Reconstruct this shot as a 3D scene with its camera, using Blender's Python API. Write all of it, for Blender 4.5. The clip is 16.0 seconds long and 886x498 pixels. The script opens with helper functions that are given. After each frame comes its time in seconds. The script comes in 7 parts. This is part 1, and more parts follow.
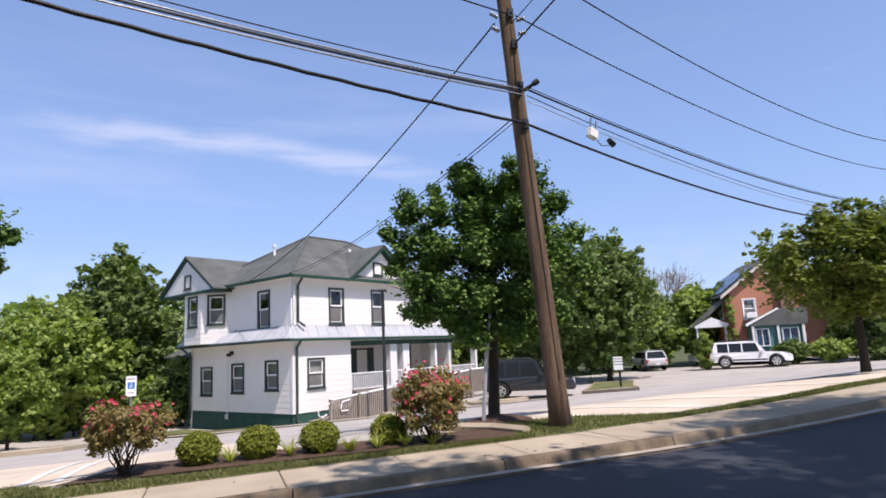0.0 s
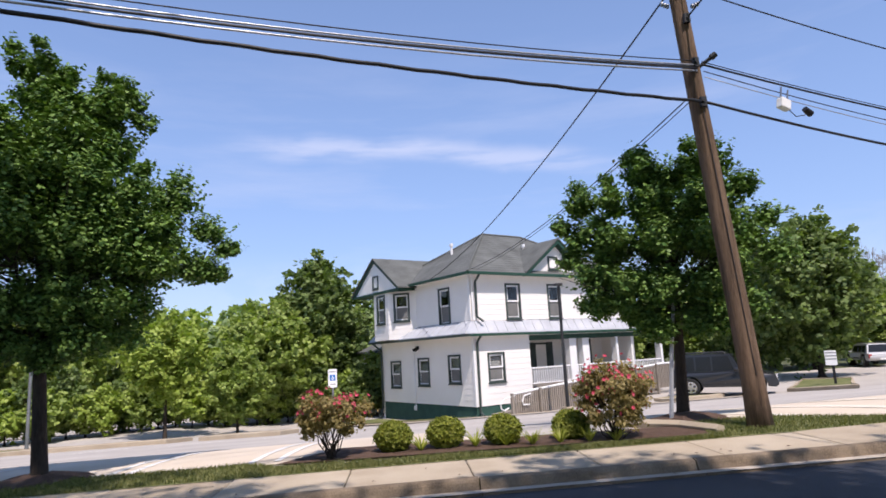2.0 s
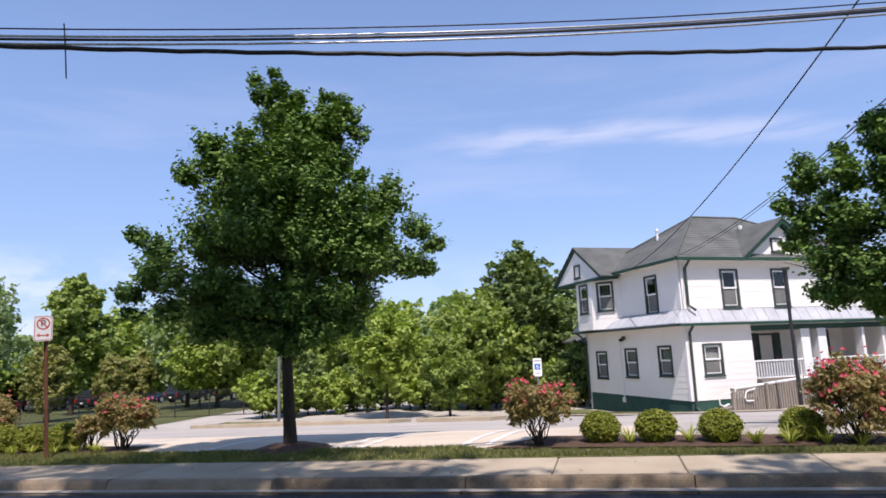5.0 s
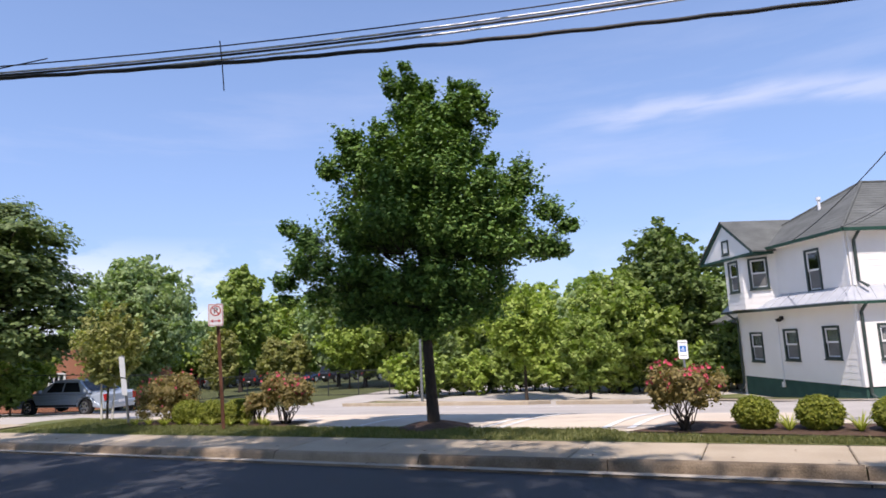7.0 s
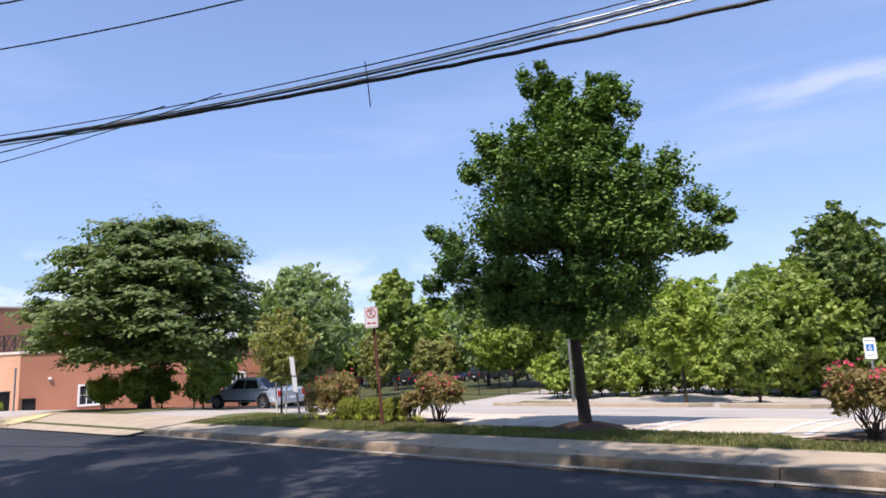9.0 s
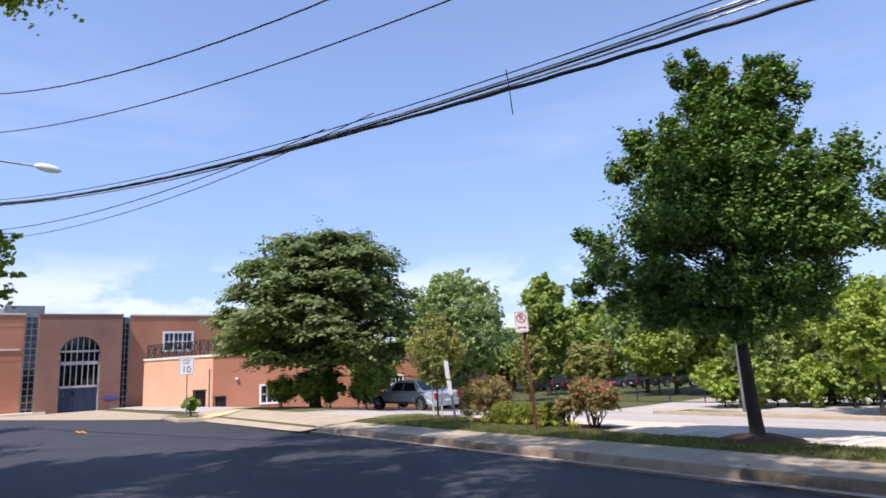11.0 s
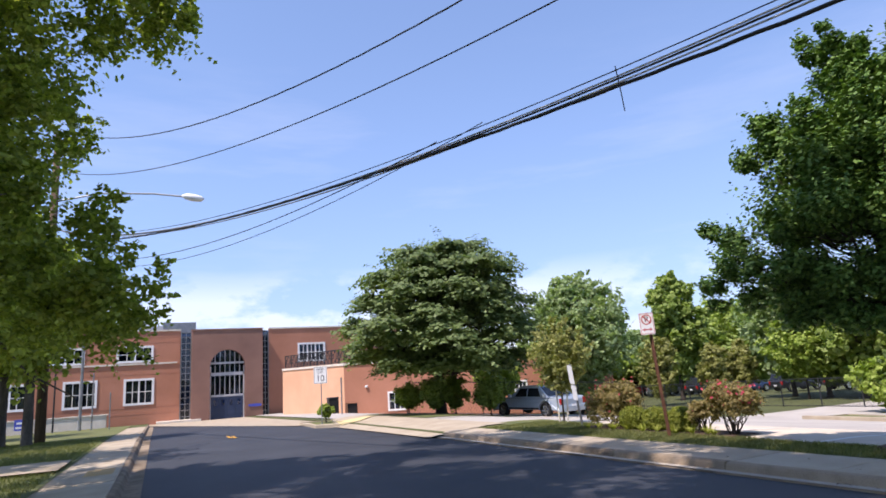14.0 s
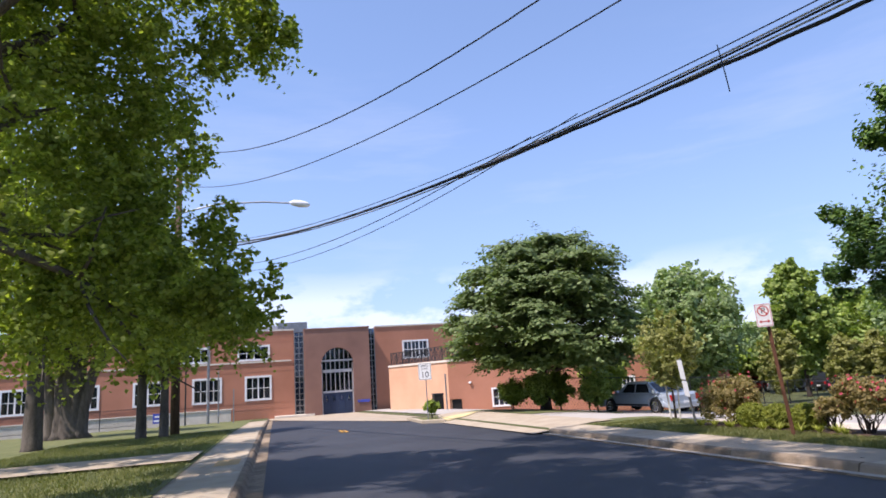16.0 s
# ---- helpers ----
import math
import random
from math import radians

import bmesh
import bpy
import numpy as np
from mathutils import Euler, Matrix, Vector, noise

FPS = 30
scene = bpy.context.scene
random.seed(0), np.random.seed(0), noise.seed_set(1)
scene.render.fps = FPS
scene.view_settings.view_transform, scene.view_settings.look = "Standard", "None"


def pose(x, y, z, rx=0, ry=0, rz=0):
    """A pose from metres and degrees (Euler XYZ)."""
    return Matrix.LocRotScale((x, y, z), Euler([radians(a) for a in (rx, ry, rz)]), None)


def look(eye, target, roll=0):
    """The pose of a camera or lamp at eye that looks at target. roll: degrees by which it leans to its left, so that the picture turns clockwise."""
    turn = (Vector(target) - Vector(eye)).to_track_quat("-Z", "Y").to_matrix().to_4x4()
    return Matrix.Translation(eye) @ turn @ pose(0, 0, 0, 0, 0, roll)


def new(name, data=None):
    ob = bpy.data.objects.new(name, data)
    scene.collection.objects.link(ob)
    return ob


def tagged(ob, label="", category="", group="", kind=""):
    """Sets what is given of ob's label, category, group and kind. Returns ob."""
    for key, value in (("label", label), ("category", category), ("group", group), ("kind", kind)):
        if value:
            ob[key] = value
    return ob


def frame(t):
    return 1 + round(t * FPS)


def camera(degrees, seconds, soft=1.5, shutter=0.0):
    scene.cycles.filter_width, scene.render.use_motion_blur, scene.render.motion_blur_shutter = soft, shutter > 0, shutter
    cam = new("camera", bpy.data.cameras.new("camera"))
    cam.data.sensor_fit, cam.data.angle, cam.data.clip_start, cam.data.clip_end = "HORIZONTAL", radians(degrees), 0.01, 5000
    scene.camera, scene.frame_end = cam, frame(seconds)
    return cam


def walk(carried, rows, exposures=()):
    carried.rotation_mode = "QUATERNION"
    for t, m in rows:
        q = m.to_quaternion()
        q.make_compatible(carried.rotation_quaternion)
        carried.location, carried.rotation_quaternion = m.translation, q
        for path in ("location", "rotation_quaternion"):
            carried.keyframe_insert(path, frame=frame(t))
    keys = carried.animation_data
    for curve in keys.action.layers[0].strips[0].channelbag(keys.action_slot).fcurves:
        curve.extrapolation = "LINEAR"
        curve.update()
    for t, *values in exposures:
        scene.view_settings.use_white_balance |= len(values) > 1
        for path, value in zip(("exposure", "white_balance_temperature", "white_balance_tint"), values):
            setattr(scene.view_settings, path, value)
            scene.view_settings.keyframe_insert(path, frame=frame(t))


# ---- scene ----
# ---- camera ----
cam = camera(70.97, 16.0, soft=1.68)
EYE, TURN = 1.55, -20.25
ROWS = [
    (0.0, 0.57, 9.29, 2.78),
    (0.5, 3.27, 9.24, 2.67),
    (1.0, 6.99, 9.31, 2.78),
    (1.5, 11.62, 9.46, 2.89),
    (2.0, 16.79, 9.61, 2.97),
    (2.5, 20.81, 9.69, 2.98),
    (3.0, 24.09, 9.72, 2.92),
    (5.5, 38.22, 9.26, 2.11),
    (6.0, 41.47, 8.93, 2.15),
    (6.5, 44.76, 8.59, 2.27),
    (7.0, 47.73, 8.40, 2.41),
    (7.5, 50.96, 8.35, 2.50),
    (8.0, 54.19, 8.52, 2.64),
    (8.5, 57.47, 8.74, 2.68),
    (9.0, 61.19, 9.00, 2.71),
    (9.5, 64.75, 9.32, 2.70),
    (12.0, 79.75, 10.34, 2.60),
    (12.5, 81.11, 10.53, 2.88),
    (13.0, 82.42, 10.76, 3.14),
    (13.5, 84.18, 10.95, 3.35),
    (14.0, 86.07, 11.11, 3.44),
    (14.5, 88.33, 11.22, 3.47),
    (15.0, 90.67, 11.30, 3.57),
    (15.5, 93.02, 11.35, 3.64),
    (16.0, 95.40, 11.35, 3.74),
]


def swing(yaw):
    """The hand-held camera swings round the one who turns."""
    a = radians(yaw + TURN)
    return Vector((0.0613 * math.sin(a) - 0.3719 * math.cos(a), -0.0613 * math.cos(a) - 0.3719 * math.sin(a)))


def eye_pose(yaw, pitch, roll):
    e = swing(yaw) - swing(47.73)
    return pose(e.x, e.y, EYE, 90 + pitch, roll, yaw + TURN)


walk(cam, [(t, eye_pose(yaw, pitch, roll)) for t, yaw, pitch, roll in ROWS], exposures=((0.0, 0.28, 6220, 21), (5.5, 0.3, 6220, 21), (8.5, 0.42, 6220, 21), (12.0, 0.48, 6200, 22), (16.0, 0.54, 6200, 22)))

# ---- world, sun, exposure ----
SUN_TO = Vector((0.27, -0.96, 1.68)).normalized()
world = bpy.data.worlds.new("sky_world")
scene.world = world
world.use_nodes = True
wn, wl = world.node_tree.nodes, world.node_tree.links
wn.clear()
w_out = wn.new("ShaderNodeOutputWorld")
w_bg = wn.new("ShaderNodeBackground")
sky = wn.new("ShaderNodeTexSky")
sky.sky_type = "NISHITA"
sky.sun_disc = False
sky.sun_elevation = math.asin(SUN_TO.z)
sky.sun_rotation = math.atan2(SUN_TO.x, SUN_TO.y)
sky.air_density, sky.dust_density, sky.ozone_density = 1.0, 0.35, 2.0
w_bg.inputs["Strength"].default_value = 0.15
# thin cirrus streaks and a low bank of cumulus
co = wn.new("ShaderNodeTexCoord")
sep = wn.new("ShaderNodeSeparateXYZ")
wl.new(co.outputs["Generated"], sep.inputs[0])


def sky_noise(stretch, scale, lo, hi, z0, z1, z2, z3, gain):
    mp = wn.new("ShaderNodeMapping")
    mp.inputs["Scale"].default_value, mp.inputs["Rotation"].default_value = stretch, (0, 0.06, 0)
    nz = wn.new("ShaderNodeTexNoise")
    nz.inputs["Scale"].default_value, nz.inputs["Detail"].default_value, nz.inputs["Roughness"].default_value = scale, 8, 0.6
    wl.new(co.outputs["Generated"], mp.inputs[0])
    wl.new(mp.outputs[0], nz.inputs["Vector"])
    out = nz.outputs["Fac"]
    for src, a, b, c, d in ((out, lo, hi, 0, gain), (sep.outputs["Z"], z0, z1, 0, 1), (sep.outputs["Z"], z2, z3, 1, 0)):
        mr = wn.new("ShaderNodeMapRange")
        mr.inputs[1].default_value, mr.inputs[2].default_value, mr.inputs[3].default_value, mr.inputs[4].default_value = a, b, c, d
        wl.new(src, mr.inputs[0])
        if src is out:
            acc = mr.outputs[0]
        else:
            mu = wn.new("ShaderNodeMath")
            mu.operation = "MULTIPLY"
            wl.new(acc, mu.inputs[0])
            wl.new(mr.outputs[0], mu.inputs[1])
            acc = mu.outputs[0]
    return acc


low_bank = sky_noise((1, 1, 2.2), 6.0, 0.43, 0.53, -0.05, 0.0, 0.12, 0.17, 0.42)
# the bank stands thicker over the school than over the car park
west = wn.new("ShaderNodeMapRange")
west.inputs[1].default_value, west.inputs[2].default_value, west.inputs[3].default_value, west.inputs[4].default_value = -0.86, -0.5, 1.0, 0.14
wl.new(sep.outputs["X"], west.inputs[0])
bank = wn.new("ShaderNodeMath")
bank.operation = "MULTIPLY"
wl.new(low_bank, bank.inputs[0])
wl.new(west.outputs[0], bank.inputs[1])


def calc(op, a, b, c=None):
    nd = wn.new("ShaderNodeMath")
    nd.operation = op
    for i, v in enumerate((a, b, c)):
        if v is None:
            continue
        if isinstance(v, (int, float)):
            nd.inputs[i].default_value = v
        else:
            wl.new(v, nd.inputs[i])
    return nd.outputs[0]


def ease(src, a, b, c, d):
    mr = wn.new("ShaderNodeMapRange")
    mr.interpolation_type = "SMOOTHSTEP"
    mr.inputs[1].default_value, mr.inputs[2].default_value, mr.inputs[3].default_value, mr.inputs[4].default_value = a, b, c, d
    wl.new(src, mr.inputs[0])
    return mr.outputs[0]


# one long thin streak of cirrus across the sky over the houses
sx, sy, sz = sep.outputs["X"], sep.outputs["Y"], sep.outputs["Z"]
wob = wn.new("ShaderNodeTexNoise")
wob.inputs["Scale"].default_value, wob.inputs["Detail"].default_value = 7.0, 6
wl.new(co.outputs["Generated"], wob.inputs["Vector"])
bent = calc("ADD", calc("MULTIPLY_ADD", sx, 0.05, sz), calc("MULTIPLY", calc("MULTIPLY", sx, sx), 0.25))
bent = calc("MULTIPLY_ADD", calc("SUBTRACT", wob.outputs["Fac"], 0.5), 0.035, bent)
off = calc("ABSOLUTE", calc("SUBTRACT", bent, 0.3205), 0)
streak = calc("MULTIPLY", ease(off, 0.002, 0.026, 1.0, 0.0), calc("MULTIPLY", ease(sx, -0.33, -0.12, 0.0, 1.0), ease(sx, 0.2, 0.42, 1.0, 0.0)))
grain = wn.new("ShaderNodeTexNoise")
grain.inputs["Scale"].default_value, grain.inputs["Detail"].default_value = 9.0, 8
stretched = wn.new("ShaderNodeMapping")
stretched.inputs["Scale"].default_value = (1.0, 1.0, 7.0)
wl.new(co.outputs["Generated"], stretched.inputs[0])
wl.new(stretched.outputs[0], grain.inputs["Vector"])
streak = calc("MULTIPLY", calc("MULTIPLY", streak, ease(sy, 0.0, 0.3, 0.0, 1.0)), ease(grain.outputs["Fac"], 0.3, 0.62, 0.1, 0.5))
# summer haze holds the sky's lower part at an even blue
even = wn.new("ShaderNodeMix")
even.data_type = "RGBA"
wl.new(ease(sz, 0.0, 0.6, 0.62, 0.28), even.inputs[0])
wl.new(sky.outputs[0], even.inputs[6])
even.inputs[7].default_value = (1.78, 2.72, 4.55, 1)
col = even.outputs[2]
for fac, white in ((sky_noise((1.0, 1.0, 6.5), 1.7, 0.52, 0.8, 0.08, 0.16, 0.34, 0.5, 0.3), (4.3, 4.6, 5.3, 1)), (streak, (4.4, 4.7, 5.4, 1)), (bank.outputs[0], (6.4, 6.5, 6.8, 1))):
    mx = wn.new("ShaderNodeMix")
    mx.data_type = "RGBA"
    wl.new(fac, mx.inputs[0])
    wl.new(col, mx.inputs[6])
    mx.inputs[7].default_value = white
    col = mx.outputs[2]
wl.new(col, w_bg.inputs["Color"])
wl.new(w_bg.outputs[0], w_out.inputs["Surface"])
sun = new("sun", bpy.data.lights.new("sun", "SUN"))
sun.data.energy, sun.data.angle, sun.data.color = 4.8, radians(0.6), (1.0, 0.915, 0.79)
sun.matrix_world = look((0, 0, 60), Vector((0, 0, 60)) - SUN_TO)


# ---- materials ----
def ramp_nodes(m):
    return m.node_tree.nodes, m.node_tree.links


def mat(name, dark, light, rough=0.8, scale=4.0, fine=60.0, bump=0.15, metal=0.0, random_by="", stretch=(1, 1, 1), spec=0.3, spread=0.25):
    """A surface between two colours: broad stains and fine grain, with relief."""
    m = bpy.data.materials.new(name)
    m.use_nodes = True
    n, l = ramp_nodes(m)
    b = n["Principled BSDF"]
    tc = n.new("ShaderNodeTexCoord")
    mp = n.new("ShaderNodeMapping")
    mp.inputs["Scale"].default_value = stretch
    l.new(tc.outputs["Object"], mp.inputs["Vector"])
    big, small = n.new("ShaderNodeTexNoise"), n.new("ShaderNodeTexNoise")
    big.inputs["Scale"].default_value, big.inputs["Detail"].default_value = scale, 6
    small.inputs["Scale"].default_value, small.inputs["Detail"].default_value = fine, 4
    for q in (big, small):
        l.new(mp.outputs[0], q.inputs["Vector"])
    mixv = n.new("ShaderNodeMix")
    mixv.data_type = "FLOAT"
    mixv.inputs[0].default_value = 0.4
    l.new(big.outputs["Fac"], mixv.inputs[2])
    l.new(small.outputs["Fac"], mixv.inputs[3])
    fac = mixv.outputs[0]
    if random_by:
        src = n.new("ShaderNodeObjectInfo").outputs["Random"] if random_by == "object" else n.new("ShaderNodeNewGeometry").outputs["Random Per Island"]
        mr = n.new("ShaderNodeMath")
        mr.operation = "MULTIPLY_ADD"
        mr.inputs[1].default_value, mr.inputs[2].default_value = spread, -spread / 2
        l.new(src, mr.inputs[0])
        ad = n.new("ShaderNodeMath")
        ad.operation = "ADD"
        l.new(fac, ad.inputs[0])
        l.new(mr.outputs[0], ad.inputs[1])
        fac = ad.outputs[0]
    cr = n.new("ShaderNodeValToRGB")
    cr.color_ramp.elements[0].position, cr.color_ramp.elements[1].position = 0.3, 0.7
    cr.color_ramp.elements[0].color, cr.color_ramp.elements[1].color = (*dark, 1), (*light, 1)
    l.new(fac, cr.inputs[0])
    l.new(cr.outputs[0], b.inputs["Base Color"])
    b.inputs["Roughness"].default_value, b.inputs["Metallic"].default_value = rough, metal
    b.inputs["Specular IOR Level"].default_value = spec
    if bump:
        bp = n.new("ShaderNodeBump")
        bp.inputs["Strength"].default_value, bp.inputs["Distance"].default_value = bump, 0.02
        l.new(small.outputs["Fac"], bp.inputs["Height"])
        l.new(bp.outputs[0], b.inputs["Normal"])
    return m


def leaf_mat(name, dark, light, glow=0.34, rough=0.5):
    """Leaves: colour varies leaf by leaf, and light passes through them."""
    m = bpy.data.materials.new(name)
    m.use_nodes = True
    n, l = ramp_nodes(m)
    b = n["Principled BSDF"]
    geo = n.new("ShaderNodeNewGeometry")
    cr = n.new("ShaderNodeValToRGB")
    cr.color_ramp.elements[0].color, cr.color_ramp.elements[1].color = (*dark, 1), (*light, 1)
    l.new(geo.outputs["Random Per Island"], cr.inputs[0])
    l.new(cr.outputs[0], b.inputs["Base Color"])
    b.inputs["Roughness"].default_value = rough
    b.inputs["Specular IOR Level"].default_value = 0.2
    tr = n.new("ShaderNodeBsdfTranslucent")
    gain = n.new("ShaderNodeMix")
    gain.data_type, gain.blend_type = "RGBA", "MULTIPLY"
    gain.inputs[0].default_value = 1.0
    l.new(cr.outputs[0], gain.inputs[6])
    gain.inputs[7].default_value = (1.3, 1.5, 0.5, 1)
    l.new(gain.outputs[2], tr.inputs["Color"])
    mx = n.new("ShaderNodeMixShader")
    mx.inputs[0].default_value = glow
    l.new(b.outputs[0], mx.inputs[1])
    l.new(tr.outputs[0], mx.inputs[2])
    l.new(mx.outputs[0], n["Material Output"].inputs["Surface"])
    return m


ASPHALT = mat("asphalt_new", (0.028, 0.03, 0.036), (0.052, 0.055, 0.063), 0.68, 0.6, 180, 0.5, spec=0.35)
LOT = mat("asphalt_worn", (0.325, 0.298, 0.262), (0.475, 0.438, 0.39), 0.9, 0.5, 120, 0.35)
CONCRETE = mat("concrete_walk", (0.31, 0.25, 0.175), (0.46, 0.39, 0.29), 0.9, 1.5, 90, 0.25, random_by="object", spread=0.2)
KERB = mat("concrete_kerb", (0.1, 0.074, 0.048), (0.33, 0.255, 0.175), 0.9, 2.5, 70, 0.3, random_by="object", spread=0.25)
SOIL = mat("mulch", (0.05, 0.03, 0.02), (0.13, 0.08, 0.055), 0.95, 8, 60, 0.8)
GRASS_SOIL = mat("turf", (0.065, 0.09, 0.026), (0.19, 0.185, 0.075), 0.95, 1.2, 40, 0.6)
BLADE = leaf_mat("grass_blade", (0.075, 0.1, 0.03), (0.26, 0.25, 0.1), 0.3)
DRY_GRASS = mat("woodland_floor", (0.05, 0.06, 0.02), (0.11, 0.12, 0.045), 0.95, 0.3, 20, 0.6)
WHITE_LINE = mat("road_paint_white", (0.55, 0.54, 0.5), (0.82, 0.81, 0.78), 0.7, 6, 60, 0.2)
PALE_YELLOW = mat("faded_yellow_paint", (0.52, 0.42, 0.2), (0.72, 0.6, 0.32), 0.8, 3, 60, 0.2)
YELLOW_LINE = mat("road_paint_yellow", (0.5, 0.26, 0.03), (0.7, 0.38, 0.05), 0.7, 6, 60, 0.2)
BARK = mat("bark", (0.018, 0.014, 0.011), (0.07, 0.054, 0.042), 0.95, 6, 40, 0.9, stretch=(1, 1, 0.25))
BARK_GREY = mat("bark_grey", (0.045, 0.037, 0.029), (0.16, 0.135, 0.108), 0.95, 5, 40, 0.9, stretch=(1, 1, 0.25))
POLE_WOOD = mat("pole_wood", (0.035, 0.022, 0.014), (0.22, 0.145, 0.092), 0.9, 3, 30, 0.7, stretch=(4, 4, 0.25))
SIDING = mat("white_siding", (0.77, 0.745, 0.7), (0.84, 0.82, 0.78), 0.6, 0.8, 30, 0.08)
GREEN_TRIM = mat("green_trim", (0.012, 0.045, 0.03), (0.025, 0.075, 0.05), 0.5, 3, 40, 0.1)
DARK_TRIM = mat("grey_green_trim", (0.03, 0.045, 0.04), (0.06, 0.08, 0.072), 0.5, 3, 40, 0.1)
WHITE_PAINT = mat("white_paint", (0.72, 0.72, 0.71), (0.83, 0.83, 0.82), 0.5, 3, 40, 0.08)
SHINGLE = mat("roof_shingle", (0.072, 0.076, 0.07), (0.15, 0.157, 0.147), 0.95, 1.2, 40, 0.5, random_by="island", spread=0.16)
PENT_METAL = mat("pent_roof_metal", (0.34, 0.35, 0.37), (0.52, 0.53, 0.55), 0.5, 1.5, 30, 0.1, spec=0.5)
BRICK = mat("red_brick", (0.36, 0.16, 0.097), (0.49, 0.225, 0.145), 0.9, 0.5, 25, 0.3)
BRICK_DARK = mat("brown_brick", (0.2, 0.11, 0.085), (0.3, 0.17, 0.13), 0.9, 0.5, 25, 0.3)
# lighter copy of the brick: sunshine is put into its peach colour
BRICK_SUNLIT = mat("sun_painted_brick", (0.57, 0.315, 0.19), (0.7, 0.42, 0.27), 0.9, 0.5, 25, 0.3)
STONE = mat("pale_stone", (0.55, 0.5, 0.42), (0.72, 0.67, 0.58), 0.85, 2, 30, 0.15)
STEEL = mat("grey_steel", (0.2, 0.21, 0.22), (0.34, 0.35, 0.36), 0.45, 3, 50, 0.05, metal=0.7)
DARK_STEEL = mat("dark_steel", (0.02, 0.022, 0.025), (0.05, 0.052, 0.055), 0.5, 3, 50, 0.05, metal=0.3)
RUST = mat("rusted_post", (0.07, 0.03, 0.018), (0.17, 0.075, 0.04), 0.85, 8, 60, 0.3)
CABLE = mat("cable_black", (0.01, 0.01, 0.011), (0.03, 0.03, 0.032), 0.5, 3, 50, 0.1)
CABLE_BRIGHT = mat("cable_aluminium", (0.3, 0.3, 0.31), (0.6, 0.6, 0.62), 0.4, 20, 80, 0.1, metal=0.6)
SIGN_WHITE = mat("sign_white", (0.74, 0.74, 0.73), (0.84, 0.84, 0.83), 0.45, 2, 30, 0.03)
SIGN_RED = mat("sign_red", (0.45, 0.03, 0.03), (0.6, 0.05, 0.045), 0.45, 2, 30, 0.03)
SIGN_BLUE = mat("sign_blue", (0.03, 0.14, 0.42), (0.05, 0.2, 0.55), 0.45, 2, 30, 0.03)
BLACK = mat("black_paint", (0.008, 0.008, 0.009), (0.02, 0.02, 0.021), 0.5, 3, 40, 0.05)
WEATHERED = mat("weathered_wood", (0.16, 0.135, 0.11), (0.36, 0.32, 0.27), 0.9, 3, 40, 0.4, stretch=(6, 6, 0.5))
RUBBER = mat("tyre_rubber", (0.012, 0.012, 0.012), (0.03, 0.03, 0.03), 0.85, 6, 60, 0.2)
LEAF_MAPLE = leaf_mat("leaf_maple", (0.05, 0.115, 0.026), (0.195, 0.3, 0.07), 0.15)
LEAF_KATSURA = leaf_mat("leaf_katsura", (0.08, 0.12, 0.04), (0.21, 0.265, 0.11))
LEAF_STREET = leaf_mat("leaf_street_tree", (0.1, 0.13, 0.025), (0.25, 0.28, 0.07))
LEAF_DARK = leaf_mat("leaf_dark", (0.075, 0.12, 0.034), (0.21, 0.27, 0.09))
LEAF_MID = leaf_mat("leaf_mid", (0.145, 0.205, 0.04), (0.35, 0.42, 0.12))
LEAF_LIME = leaf_mat("leaf_lime", (0.19, 0.265, 0.04), (0.37, 0.44, 0.1))
LEAF_RUST = leaf_mat("leaf_rust", (0.19, 0.2, 0.06), (0.38, 0.37, 0.14))
LEAF_GREY = leaf_mat("leaf_grey_green", (0.17, 0.235, 0.1), (0.38, 0.46, 0.23))
LEAF_OAK = leaf_mat("leaf_oak", (0.14, 0.18, 0.035), (0.36, 0.4, 0.09), 0.5)
LEAF_BOX = leaf_mat("leaf_boxwood", (0.1, 0.13, 0.015), (0.3, 0.31, 0.05))
LEAF_ROSE = leaf_mat("leaf_rose", (0.16, 0.13, 0.045), (0.36, 0.28, 0.12))
PETAL = leaf_mat("petal_pink", (0.52, 0.04, 0.1), (0.74, 0.18, 0.24))
LEAF_LILY = leaf_mat("leaf_lily", (0.18, 0.21, 0.03), (0.4, 0.41, 0.09))


def glass_mat(name, tint, rough=0.03):
    """A pane: dark tint to look through, with a mirror gloss that grows at a slant."""
    m = bpy.data.materials.new(name)
    m.use_nodes = True
    n, l = ramp_nodes(m)
    clear, gloss, mix, fr = n.new("ShaderNodeBsdfTransparent"), n.new("ShaderNodeBsdfGlossy"), n.new("ShaderNodeMixShader"), n.new("ShaderNodeLayerWeight")
    clear.inputs["Color"].default_value = (*tint, 1)
    gloss.inputs["Roughness"].default_value = rough
    fr.inputs["Blend"].default_value = 0.5
    slant, gain = n.new("ShaderNodeMath"), n.new("ShaderNodeMath")
    slant.operation, gain.operation = "POWER", "MULTIPLY_ADD"
    slant.inputs[1].default_value, gain.inputs[1].default_value, gain.inputs[2].default_value = 4.0, 0.85, 0.05
    l.new(fr.outputs["Facing"], slant.inputs[0])
    l.new(slant.outputs[0], gain.inputs[0])
    l.new(gain.outputs[0], mix.inputs[0])
    l.new(clear.outputs[0], mix.inputs[1])
    l.new(gloss.outputs[0], mix.inputs[2])
    l.new(mix.outputs[0], n["Material Output"].inputs["Surface"])
    return m


